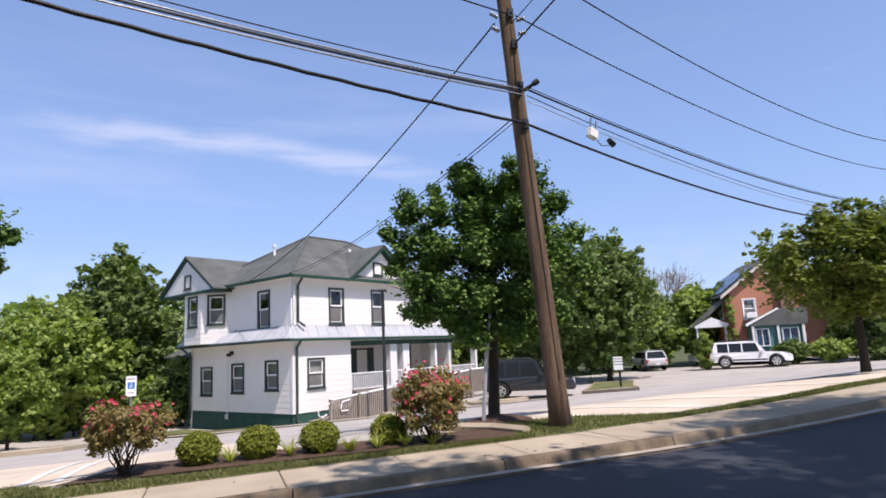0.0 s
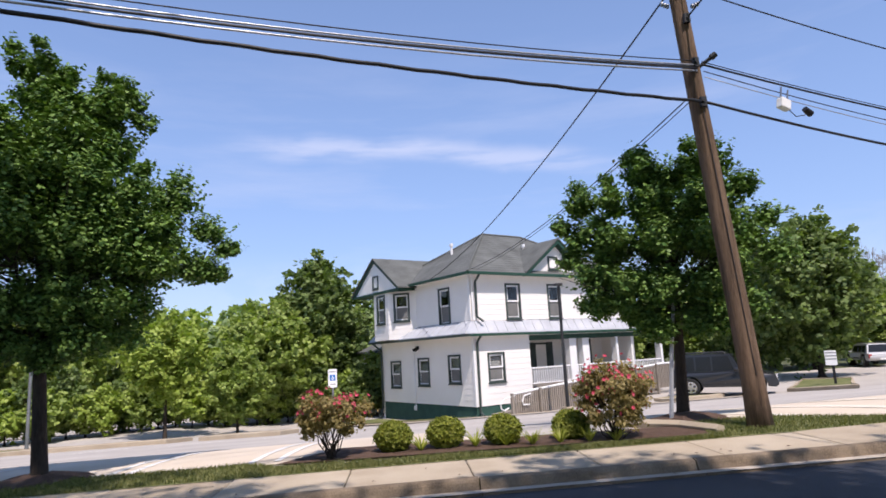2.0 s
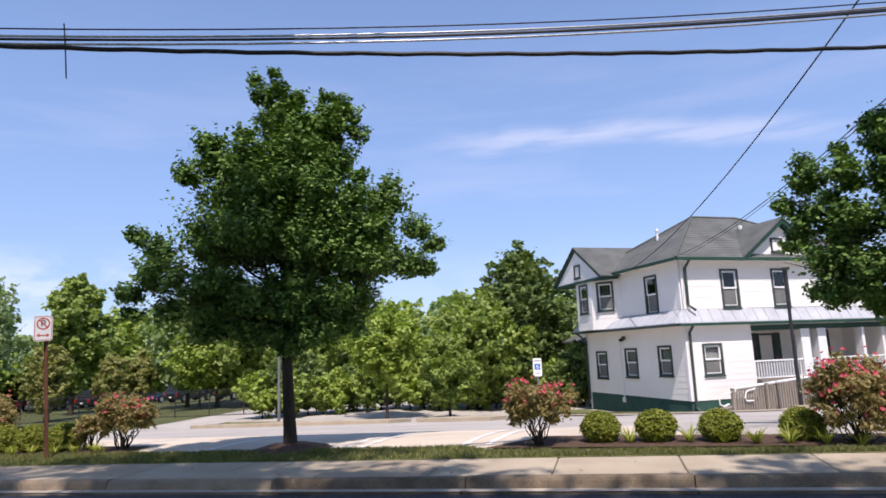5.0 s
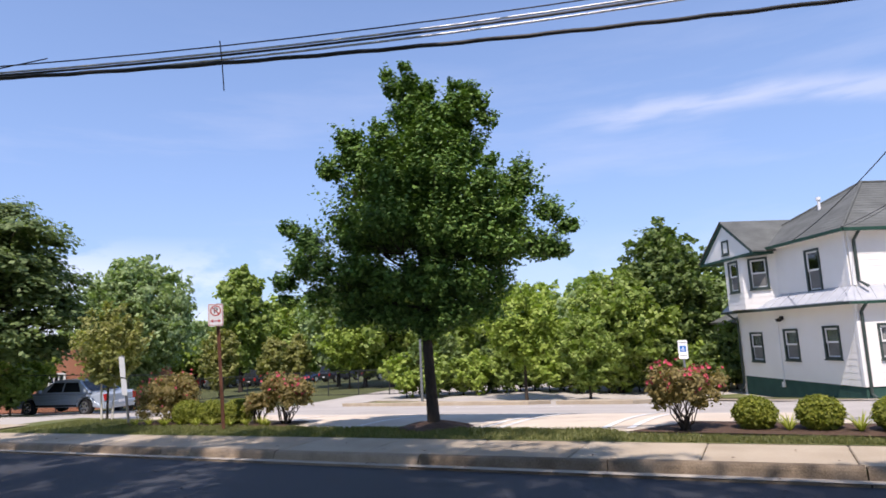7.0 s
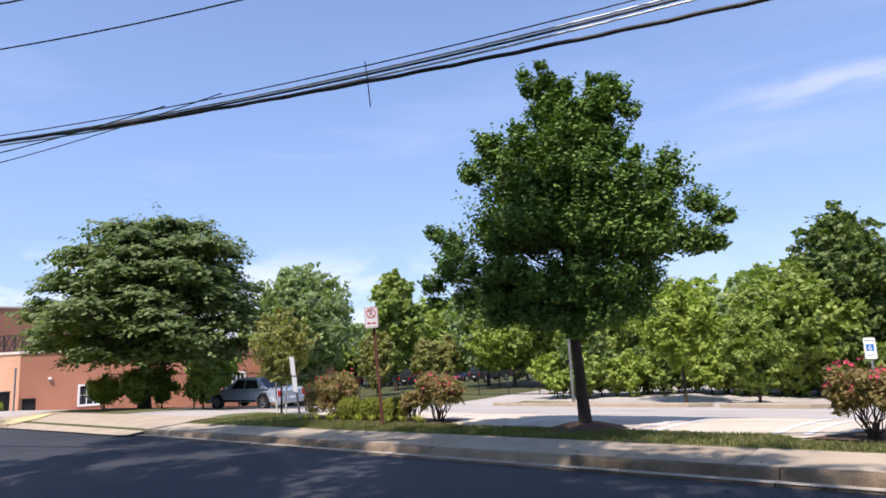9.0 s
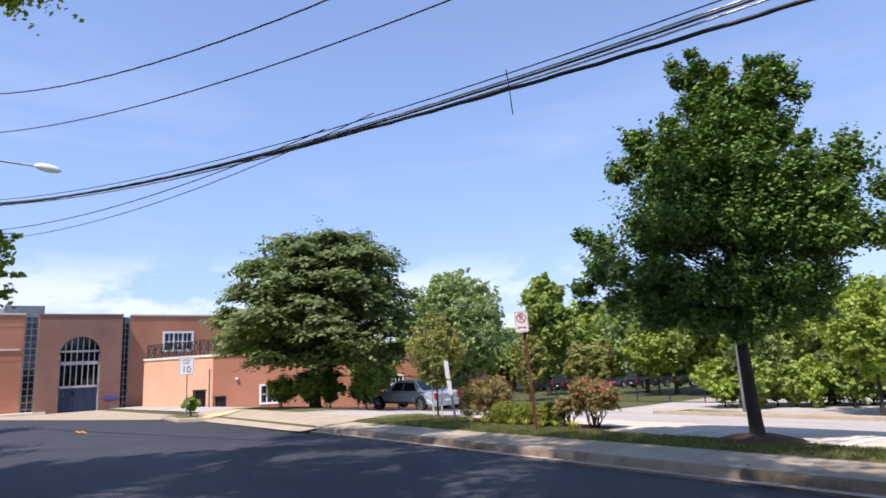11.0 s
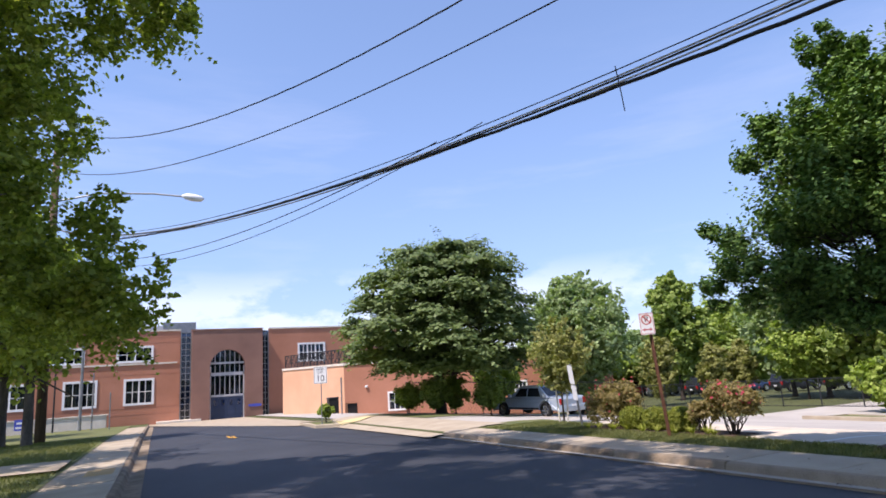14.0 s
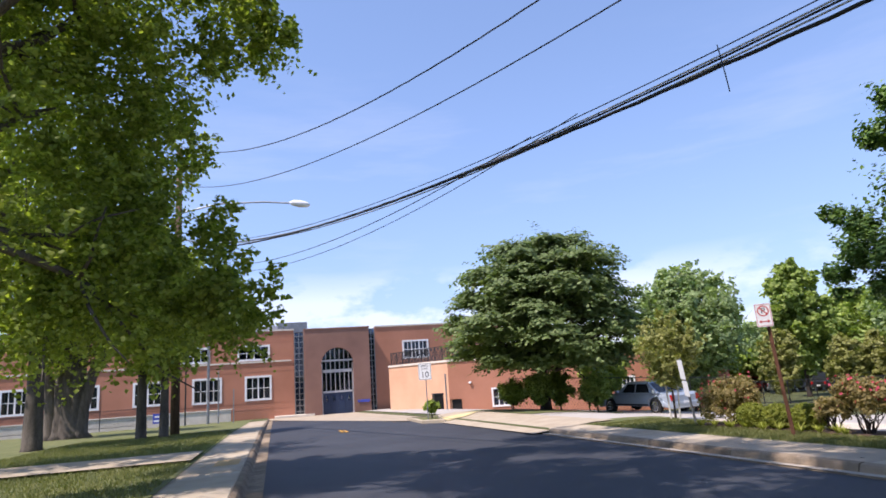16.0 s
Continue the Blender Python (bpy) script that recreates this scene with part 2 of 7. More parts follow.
GLASS = glass_mat("window_glass", (0.75, 0.78, 0.8))
GLASS_BLUE = glass_mat("window_glass_blue", (0.5, 0.62, 0.8))
CAR_GLASS = glass_mat("car_glass", (0.25, 0.27, 0.28))
# near-black: the darkness of unlit rooms is put into this colour
ROOM_DARK = mat("painted_room_dark", (0.03, 0.03, 0.032), (0.06, 0.06, 0.06), 0.9, 1, 20, 0.0)
CURTAIN = mat("pale_blind", (0.4, 0.38, 0.34), (0.52, 0.5, 0.46), 0.9, 6, 30, 0.1, stretch=(8, 8, 0.3))
SCREEN = mat("insect_screen", (0.13, 0.13, 0.125), (0.2, 0.2, 0.19), 0.9, 3, 60, 0.0)
FOUNDATION = mat("green_foundation", (0.02, 0.06, 0.05), (0.04, 0.1, 0.08), 0.8, 2, 40, 0.2)


def paint_mat(name, col, metal=0.0):
    m = mat(name, tuple(c * 0.9 for c in col), col, 0.3, 2, 200, 0.0, metal=metal, spec=0.6)
    m.node_tree.nodes["Principled BSDF"].inputs["Coat Weight"].default_value = 0.4
    return m


CAR_SILVER = paint_mat("car_silver_blue", (0.4, 0.46, 0.53), 0.25)
CAR_DARK = paint_mat("car_dark_grey", (0.016, 0.017, 0.02), 0.0)
CAR_WHITE = paint_mat("car_white", (0.78, 0.78, 0.77))
CAR_PALE = paint_mat("car_pale", (0.5, 0.5, 0.5), 0.3)
CAR_RED = paint_mat("car_red", (0.35, 0.03, 0.025))
CAR_BLUE = paint_mat("car_blue", (0.04, 0.07, 0.15), 0.2)
CHROME = mat("chrome", (0.5, 0.5, 0.5), (0.7, 0.7, 0.7), 0.25, 3, 60, 0.0, metal=0.9)
LAMP_RED = mat("tail_lamp_red", (0.3, 0.01, 0.01), (0.4, 0.02, 0.02), 0.25, 3, 60, 0.0, spec=0.6)
LAMP_CLEAR = mat("head_lamp_clear", (0.6, 0.6, 0.6), (0.75, 0.75, 0.75), 0.15, 3, 60, 0.0, spec=0.7)
SOLAR = mat("solar_panel", (0.02, 0.03, 0.06), (0.035, 0.05, 0.09), 0.2, 2, 40, 0.0, spec=0.7)


# ---- mesh helpers ----
def obj(name, bm, material, parent=None, label="", smooth=False):
    me = bpy.data.meshes.new(name)
    bm.to_mesh(me)
    bm.free()
    if smooth:
        me.shade_smooth()
    me.materials.append(material)
    ob = new(name, me)
    if parent:
        ob.parent = parent
    return tagged(ob, label) if label else ob


part = obj


def thing(name, m, label, category, group="", kind=""):
    """An empty at the base of a thing, which carries its parts."""
    e = new(name)
    e.empty_display_size = 0.2
    e.matrix_world = m
    return tagged(e, label, category, group, kind)


def raw(name, verts, faces, material, parent=None, smooth=False):
    me = bpy.data.meshes.new(name)
    me.from_pydata(verts, [], faces)
    me.update()
    if smooth:
        me.shade_smooth()
    me.materials.append(material)
    ob = new(name, me)
    if parent:
        ob.parent = parent
    return ob


def box(bm, x0, x1, y0, y1, z0, z1, bevel=0.0):
    r = bmesh.ops.create_cube(bm, size=1.0, matrix=Matrix.Translation(((x0 + x1) / 2, (y0 + y1) / 2, (z0 + z1) / 2)) @ Matrix.Diagonal((abs(x1 - x0), abs(y1 - y0), abs(z1 - z0), 1)))
    if bevel:
        es = list({e for v in r["verts"] for e in v.link_edges})
        bmesh.ops.bevel(bm, geom=es, offset=bevel, segments=2, profile=0.5, affect="EDGES")
    return bm


def boxes(*dims, bevel=0.0):
    bm = bmesh.new()
    for d in dims:
        box(bm, *d, bevel=bevel)
    return bm


def tube(bm, pts, radii, sides=8, cap=True):
    """A tapered tube along points."""
    pts = [Vector(p) for p in pts]
    rings = []
    for i, p in enumerate(pts):
        d = (pts[min(i + 1, len(pts) - 1)] - pts[max(i - 1, 0)]).normalized()
        a = d.orthogonal().normalized() if i == 0 else (ref - d * ref.dot(d)).normalized()
        ref = a
        b = d.cross(a)
        r = radii[i] if hasattr(radii, "__len__") else radii
        rings.append([bm.verts.new(p + (a * math.cos(k * math.tau / sides) + b * math.sin(k * math.tau / sides)) * r) for k in range(sides)])
    for r0, r1 in zip(rings, rings[1:]):
        for k in range(sides):
            bm.faces.new((r0[k], r0[(k + 1) % sides], r1[(k + 1) % sides], r1[k]))
    if cap:
        bm.faces.new(rings[0][::-1])
        bm.faces.new(rings[-1])
    return bm


def prism(bm, outline, axis, a, b):
    """An outline of 2D points pushed from a to b along an axis ('x': (y, z), 'y': (x, z), 'z': (x, y))."""
    def at(p, w):
        return {"x": (w, p[0], p[1]), "y": (p[0], w, p[1]), "z": (p[0], p[1], w)}[axis]
    v0 = [bm.verts.new(at(p, a)) for p in outline]
    v1 = [bm.verts.new(at(p, b)) for p in outline]
    n = len(outline)
    for i in range(n):
        bm.faces.new((v0[i], v0[(i + 1) % n], v1[(i + 1) % n], v1[i]))
    bm.faces.new(v0[::-1])
    bm.faces.new(v1)
    bmesh.ops.recalc_face_normals(bm, faces=bm.faces)
    return bm


# ---- ground ----
def clamp(v, a, b):
    return max(a, min(b, v))


def road_z(x):
    z = 0.02 * x
    if x > 5:
        e = min(x, 11) - 5
        z += 0.0045 * e * e
        if x > 11:
            z += 0.03 * (min(x, 40) - 11)
    if x < -30:
        z += 0.012 * (max(x, -80) + 30)
    return z


def lot_z(x, y):
    flat = 0.02 * clamp(x, -80, 60) + (0.012 * (max(x, -80) + 30) if x < -30 else 0)
    dip = 0.32 * clamp((y - 27.3) / 4, 0, 1) * clamp((x + 12) / 5, 0, 1) * clamp((5 - x) / 3, 0, 1)
    return flat + 0.15 - 0.083 * clamp(y - 10.8, 0, 16.5) - dip


def gz(x, y):
    """Height of the ground behind the kerb and of the lawn on the near side."""
    w = clamp((y - 9.0) / 5.0, 0, 1)
    return (road_z(x) + (0.115 if y > 4 else 0.15)) * (1 - w) + lot_z(x, y) * w


def strip(name, x0, x1, nx, ys, zf, material, lift=0.0, kind="structure"):
    """A sheet over a stretch of the plan, laid on a height."""
    vs, fs = [], []
    for i in range(nx + 1):
        x = x0 + (x1 - x0) * i / nx
        for y in ys:
            vs.append((x, y, zf(x, y) + lift))
    m = len(ys)
    for i in range(nx):
        for j in range(m - 1):
            a = i * m + j
            fs.append((a, a + m, a + m + 1, a + 1))
    return tagged(raw(name, vs, fs, material), kind=kind)


def spread(a, b, n):
    return [a + (b - a) * i / n for i in range(n + 1)]


far = [-5000, -900, -300, -120] + spread(-90, 70, 64) + [110, 300, 900, 5000]
fary = [-5000, -900, -300, -120, -60, -30, -15, -8, -4, -2.6, -0.8, -0.78, 7.65, 7.67] + spread(8.0, 40, 32) + [60, 120, 300, 900, 5000]
gv = [(x, y, (road_z(x) - 0.2 if -0.79 < y < 7.66 else gz(x, y) - 0.03)) for x in far for y in fary]
m_ = len(fary)
gf = [(i * m_ + j, (i + 1) * m_ + j, (i + 1) * m_ + j + 1, i * m_ + j + 1) for i in range(len(far) - 1) for j in range(m_ - 1)]
tagged(raw("ground", gv, gf, DRY_GRASS), "green wooded ground round the street", "ground", kind="structure")

road = strip("road", -120, 60, 180, spread(-0.36, 7.36, 8), lambda x, y: road_z(x) + 0.05 * (1 - ((y - 3.4) / 3.8) ** 2) - 0.02, ASPHALT)
tagged(road, "freshly laid black asphalt street, largely in tree shade", "road")


def verge_back(x):
    """The ragged back edge of the grass verge."""
    e = 10.95
    for x0, x1, d in ((-14.2, -13.8, -1.0), (-8.9, -8.5, 0.2), (-2.3, -1.9, -0.45), (4.2, 4.5, 0.75), (5.8, 7.2, -1.35)):
        e += d * clamp((x - x0) / (x1 - x0), 0, 1)
    e -= 0.32 * clamp((x + 9.5) / 1.5, 0, 1) * clamp((5 - x) / 1.0, 0, 1)
    e -= 0.079 * clamp(x + 2, 0, 6.3) * (1 - clamp((x - 4.2) / 0.3, 0, 1))
    return e + 0.09 * noise.noise(Vector((x * 1.3, 0, 0))) + 0.05 * noise.noise(Vector((x * 5, 3, 0)))


vv, vf = [], []
for i in range(361):
    x = -17.4 + 57.4 * i / 360
    vv += [(x, 8.78 + (verge_back(x) - 8.78) * j / 6, gz(x, 8.78 + (verge_back(x) - 8.78) * j / 6) + 0.024) for j in range(7)]
vf = [(i * 7 + j, i * 7 + 7 + j, i * 7 + 8 + j, i * 7 + 1 + j) for i in range(360) for j in range(6)]
tagged(raw("verge_grass", vv, vf, GRASS_SOIL), "mown grass verge behind the pavement", "grass", kind="structure")
tagged(strip("near_lawn", -60, 30, 90, [-60, -30, -15, -8, -4, -2.05], gz, GRASS_SOIL, 0.02), "mown lawn under street trees", "grass")
tagged(strip("parking_lot", -24, 44, 170, spread(8.74, 39.5, 76), gz, LOT, -0.002), "sun-bleached grey asphalt car park", "car park")
tagged(strip("school_forecourt", -64, -24, 60, spread(8.5, 22, 40), gz, LOT, 0.006), "pale paved drive in front of the school", "drive")


# ---- trees and shrubs ----
def leaf_cloud(name, lobes, count, size, material, parent, rng, clumps=14, fill=0.3, flat=1.0, up=0.35, aspect=0.55, tight=0.2):
    """Thousands of small folded leaves in tufts over the lobes (x, y, z, r) of a crown."""
    L = np.array([l[:4] for l in lobes])
    w = L[:, 3] ** 2
    w = w / w.sum()
    centres, own = [], []
    for i, (x, y, z, r) in enumerate(L):
        k = max(4, int(clumps * (r / L[:, 3].mean()) ** 1.6))
        d = rng.normal(size=(k, 3))
        d /= np.linalg.norm(d, axis=1)[:, None]
        rad = np.where(rng.random(k) < fill, rng.random(k) ** 0.5 * 0.8, 0.78 + 0.24 * rng.random(k))
        c = d * (rad * r)[:, None] * (1, 1, flat) + (x, y, z)
        centres.append(np.c_[c, np.full(k, r)])
        own += [i] * k
    C = np.concatenate(centres)
    own = np.array(own)
    cw = C[:, 3] ** 2
    pick = rng.choice(len(C), count, p=cw / cw.sum())
    spreadr = C[pick, 3] * tight
    off = rng.normal(size=(count, 3)) * spreadr[:, None] * (1, 1, 0.8 if flat >= 0.9 else 0.35)
    P = C[pick, :3] + off
    out = P - L[own[pick], :3]
    out /= np.linalg.norm(out, axis=1)[:, None] + 1e-6
    N = out * 0.8 + rng.normal(size=(count, 3)) * 0.33 + (0, 0, up)
    N /= np.linalg.norm(N, axis=1)[:, None]
    R = rng.normal(size=(count, 3))
    A = np.cross(N, R)
    A /= np.linalg.norm(A, axis=1)[:, None] + 1e-9
    B = np.cross(N, A)
    s = (size * (0.6 + 0.8 * rng.random(count)))[:, None]
    v = np.stack([P - A * s, P + B * s * aspect - N * s * 0.18, P + A * s, P - B * s * aspect - N * s * 0.18], 1).reshape(-1, 3)
    i0 = np.arange(count) * 4
    loops = np.stack([i0, i0 + 1, i0 + 2, i0, i0 + 2, i0 + 3], 1).reshape(-1)
    me = bpy.data.meshes.new(name)
    me.vertices.add(len(v))
    me.vertices.foreach_set("co", v.reshape(-1))
    me.loops.add(len(loops))
    me.loops.foreach_set("vertex_index", loops.astype(np.int32))
    me.polygons.add(count * 2)
    me.polygons.foreach_set("loop_start", np.arange(0, count * 6, 3, dtype=np.int32))
    me.update(calc_edges=True)
    me.materials.append(material)
    ob = new(name, me)
    ob.parent = parent
    return ob


def shoot_crown(name, lobes, count, size, material, parent, rng, per=13, rise=0.85, start=0.4, reach=0.92, flat=1.0, droop=0.0, up=0.9, out=0.45, loose=0.4, aspect=0.72, outward=0.0, tail=0.1):
    """A crown of leafy shoots: each grows out of a lobe (x, y, z, r) and carries its leaves in a row, blades turned to the light."""
    L = np.array([l[:4] for l in lobes])
    k = max(40, count // per)
    w = L[:, 3] ** 1.8
    own = rng.choice(len(L), k, p=w / w.sum())
    C, r = L[own, :3], L[own, 3]
    d = rng.normal(size=(k, 3)) * (1, 1, flat)
    if outward:
        ax = C[:, :2] / (np.linalg.norm(C[:, :2], axis=1)[:, None] + 0.3)
        d[:, :2] += ax * outward
    d /= np.linalg.norm(d, axis=1)[:, None]
    s0 = C + d * (r * (start * (0.5 + 0.6 * rng.random(k))))[:, None]
    g = d * (1, 1, flat) + np.c_[np.zeros((k, 2)), np.full(k, rise)] + rng.normal(size=(k, 3)) * 0.16
    g /= np.linalg.norm(g, axis=1)[:, None]
    ln = r * (reach - start) * (0.6 + 0.75 * rng.random(k)) * np.where(rng.random(k) < tail, 1.7, 1.0) + size * 1.2
    u = np.tile(np.linspace(0.12, 1.0, per), (k, 1)) + rng.normal(size=(k, per)) * 0.03
    P = s0[:, None, :] + g[:, None, :] * (ln[:, None] * u)[:, :, None]
    P[:, :, 2] -= droop * (ln[:, None] * u * u)
    side = np.cross(g, rng.normal(size=(k, 3)) * 0.35 + (0, 0, 1))
    side /= np.linalg.norm(side, axis=1)[:, None] + 1e-9
    sign = np.where(np.arange(per) % 2 == 0, 1.0, -1.0)
    wide = size * (1.1 + 0.7 * rng.random((k, per))) * (1.1 - 0.55 * u)
    P += side[:, None, :] * (sign[None, :] * wide)[:, :, None] + rng.normal(size=(k, per, 3)) * size * 0.35
    A = side[:, None, :] * sign[None, :, None] + g[:, None, :] * 0.55 + rng.normal(size=(k, per, 3)) * 0.3
    N = d[:, None, :] * out + rng.normal(size=(k, per, 3)) * loose + np.array((0, 0, up))
    P, A, N = P.reshape(-1, 3), A.reshape(-1, 3), N.reshape(-1, 3)
    N /= np.linalg.norm(N, axis=1)[:, None]
    A -= N * (A * N).sum(1)[:, None]
    A /= np.linalg.norm(A, axis=1)[:, None] + 1e-9
    B = np.cross(N, A)
    n = len(P)
    s = (size * (0.65 + 0.7 * rng.random(n)))[:, None]
    v = np.stack([P - A * s, P + B * s * aspect - N * s * 0.2 + A * s * 0.1, P + A * s * 1.05 - N * s * 0.15, P - B * s * aspect - N * s * 0.2 + A * s * 0.1], 1).reshape(-1, 3)
    i0 = np.arange(n) * 4
    loops = np.stack([i0, i0 + 1, i0 + 2, i0, i0 + 2, i0 + 3], 1).reshape(-1)
    me = bpy.data.meshes.new(name)
    me.vertices.add(len(v))
    me.vertices.foreach_set("co", v.reshape(-1))
    me.loops.add(len(loops))
    me.loops.foreach_set("vertex_index", loops.astype(np.int32))
    me.polygons.add(n * 2)
    me.polygons.foreach_set("loop_start", np.arange(0, n * 6, 3, dtype=np.int32))
    me.update(calc_edges=True)
    me.materials.append(material)
    ob = new(name, me)
    ob.parent = parent
    return ob


def auto_lobes(rng, z0, z1, rad, n, squash=1.0, peak=0.45, lobe=0.42):
    """Lobes that fill a crown from z0 to z1, widest at the share peak of its height."""
    out = []
    for i in range(n):
        f = (i + 0.5) / n
        z = z0 + (z1 - z0) * f
        prof = (f / peak) ** 0.6 if f < peak else max(0.0, 1 - ((f - peak) / (1 - peak)) ** 2) ** 0.55
        prof = max(prof, 0.25)
        a = i * 2.39996 + rng.random() * 0.8
        rr = rad * prof
        lr = rad * lobe * (0.75 + 0.5 * rng.random()) * (0.65 + 0.35 * prof)
        d = max(rr - lr * 0.8, 0) * (0.7 + 0.35 * rng.random())
        out.append((math.cos(a) * d, math.sin(a) * d, z, lr))
    return out


def with_shoots(lobes, rng, small=0.14, n=6):
    """Adds small upright tufts on the outer shell of each lobe, so that the outline is ragged."""
    out = list(lobes)
    for x, y, z, r in lobes:
        if r < small * 1.6:
            continue
        for _ in range(int(n * r / 0.6) + 2):
            d = rng.normal(size=3)
            d[2] = abs(d[2]) * 1.1 + 0.15
            d /= np.linalg.norm(d)
            p = np.array((x, y, z)) + d * r * (0.98 + 0.15 * rng.random())
            q = small * (0.7 + 0.6 * rng.random())
            out.append((*p, q))
            out.append((p[0] + d[0] * q * 0.6, p[1] + d[1] * q * 0.6, p[2] + q * 1.3, q * 0.6))
    return out


def limb_points(a, b, rng, n=5, wob=0.06):
    a, b = Vector(a), Vector(b)
    ln = (b - a).length
    pts = []
    for i in range(n + 1):
        f = i / n
        p = a.lerp(b, f) + Vector((0, 0, -0.12 * ln * f * (1 - f)))
        if 0 < i < n:
            p += Vector(rng.normal(size=3)) * wob * ln * 0.5
        pts.append(p)
    return pts


def tree(name, x, y, lobes, count, size, leaf, label, seed, trunk=(0.1, 1.6), lean=(0, 0), limbs=9, group="", z=None, bark=BARK, yaw=0.0, **habit):
    """A tapered trunk with limbs that reach into the lobes of its crown."""
    rng = np.random.default_rng(seed)
    base = gz(x, y) if z is None else z
    t = thing(name, pose(x, y, base, 0, 0, yaw), label, "tree", group)
    r0, zt = trunk
    top = max(l[2] for l in lobes)
    crown_mid = (zt + top) / 2
    bm = bmesh.new()
    pts = [(0, 0, -0.15), (0, 0, 0.12), (lean[0] * 0.3, lean[1] * 0.3, zt * 0.5), (lean[0] * 0.6, lean[1] * 0.6, zt), (lean[0], lean[1], crown_mid), (lean[0] * 1.2, lean[1] * 1.2, top * 0.97)]
    tube(bm, pts, [r0 * 1.5, r0 * 1.12, r0 * 0.95, r0 * 0.85, r0 * 0.5, r0 * 0.08], 12)
    part("trunk", bm, bark, t, smooth=True)
    order = sorted(range(len(lobes)), key=lambda i: -lobes[i][3])[:limbs]
    for i in order:
        lx, ly, lz, lr = lobes[i][:4]
        f = clamp((lz - zt) / max(top - zt, 0.1), 0, 1) * 0.55
        s = Vector(pts[3]).lerp(Vector(pts[5]), f)
        bm = bmesh.new()
        rr = r0 * (0.42 - 0.25 * f)
        lp = limb_points(s, (lx, ly, lz), rng)
        tube(bm, lp, [rr * (1 - 0.8 * k / 5) for k in range(6)], 6)
        for _ in range(3):
            q = Vector((lx, ly, lz)) + Vector(rng.normal(size=3)) * lr * 0.6
            tube(bm, limb_points(lp[3], q, rng, 3), [rr * 0.4, rr * 0.3, rr * 0.2, rr * 0.08], 5)
        part("limb", bm, bark, t, smooth=True)
    shoot_crown("crown", lobes, count, size, leaf, t, rng, **habit)
    return t


def facing(x, y):
    """The turn that lays a tree's x axis across the sight line from the origin."""
    return math.degrees(math.atan2(-x, y))


def lobes_2d(rows, rng, deep=0.75):
    """Lobes from (across, up, r), doubled into depth so that the crown is round."""
    out = []
    for a, u, r in rows:
        out.append((a, (rng.random() - 0.5) * r * 0.8, u, r))
        wide = r * 0.9 + 0.25 * abs(a)
        for s in (-1, 1):
            out.append((a * 0.6, s * (wide * deep + rng.random() * 0.3), u - r * 0.25 * rng.random(), r * 0.72))
    return out


MAPLE = [(-0.75, 6.4, 0.16), (-0.65, 6.05, 0.3), (-0.15, 6.0, 0.25), (0.7, 6.05, 0.2), (0.75, 5.7, 0.35), (-0.4, 5.55, 0.5), (0.4, 5.45, 0.45), (1.0, 5.4, 0.25), (-1.5, 5.1, 0.28), (-1.3, 4.75, 0.5), (-1.75, 4.5, 0.3), (-0.2, 4.85, 0.7), (0.6, 4.8, 0.5), (-1.0, 4.15, 0.75), (0.1, 4.15, 0.9), (1.55, 4.5, 0.25), (1.5, 4.15, 0.45), (1.3, 3.75, 0.6), (2.1, 3.65, 0.35), (2.45, 3.4, 0.22),
         (-1.2, 3.4, 0.9), (0.2, 3.3, 1.0), (1.3, 3.1, 0.75), (2.0, 3.05, 0.45), (2.35, 3.0, 0.25), (-2.2, 3.25, 0.35), (-2.5, 3.5, 0.2), (-2.1, 2.8, 0.55), (-2.65, 2.6, 0.25), (-2.6, 2.25, 0.2), (-1.2, 2.45, 0.65), (-2.0, 2.3, 0.35), (0.0, 2.4, 0.75), (1.1, 2.4, 0.55), (0.5, 1.85, 0.45), (-0.6, 1.85, 0.45), (0.0, 1.7, 0.4), (-1.3, 1.95, 0.4), (1.0, 1.95, 0.4)]
rg = np.random.default_rng(5)
tree("maple_tree", -5.45, 10.0, [(a * (1 + 0.07 * clamp((c - 2.5) / 1.5, 0, 1)) + 0.18 * clamp((c - 2) / 3, 0, 1), b, c + 0.2 * clamp((c - 2) / 3, 0.2, 1), r * 1.08) for a, b, c, r in lobes_2d(MAPLE, rg, 0.6)], 165000, 0.037, LEAF_MAPLE, "young green maple tree in a mulch ring on the verge", 11, (0.108, 1.45), (-0.1, 0), 16, "maple trees on the verge", yaw=facing(-5.45, 10.0), rise=1.25, per=15, reach=1.0, tail=0.16)
SECOND = [(-1.48, 4.25, 0.2), (-1.45, 3.85, 0.38), (-1.85, 3.5, 0.25), (-0.4, 4.75, 0.22), (-0.3, 4.4, 0.42), (0.2, 4.2, 0.4), (0.95, 4.7, 0.22), (0.95, 4.3, 0.4), (1.4, 3.9, 0.35), (-0.2, 3.75, 0.6), (0.9, 3.65, 0.55), (-1.4, 3.15, 0.55), (-1.75, 2.85, 0.3), (0.0, 3.0, 0.8), (1.2, 3.0, 0.65), (-1.2, 2.4, 0.55), (-0.2, 2.2, 0.7), (1.0, 2.2, 0.6), (-1.5, 2.0, 0.25), (-0.6, 1.7, 0.4), (0.5, 1.7, 0.4), (1.75, 3.3, 0.3), (1.8, 2.6, 0.4), (-1.2, 1.9, 0.4), (-0.3, 1.45, 0.4), (0.7, 1.5, 0.4), (1.3, 1.75, 0.4)]
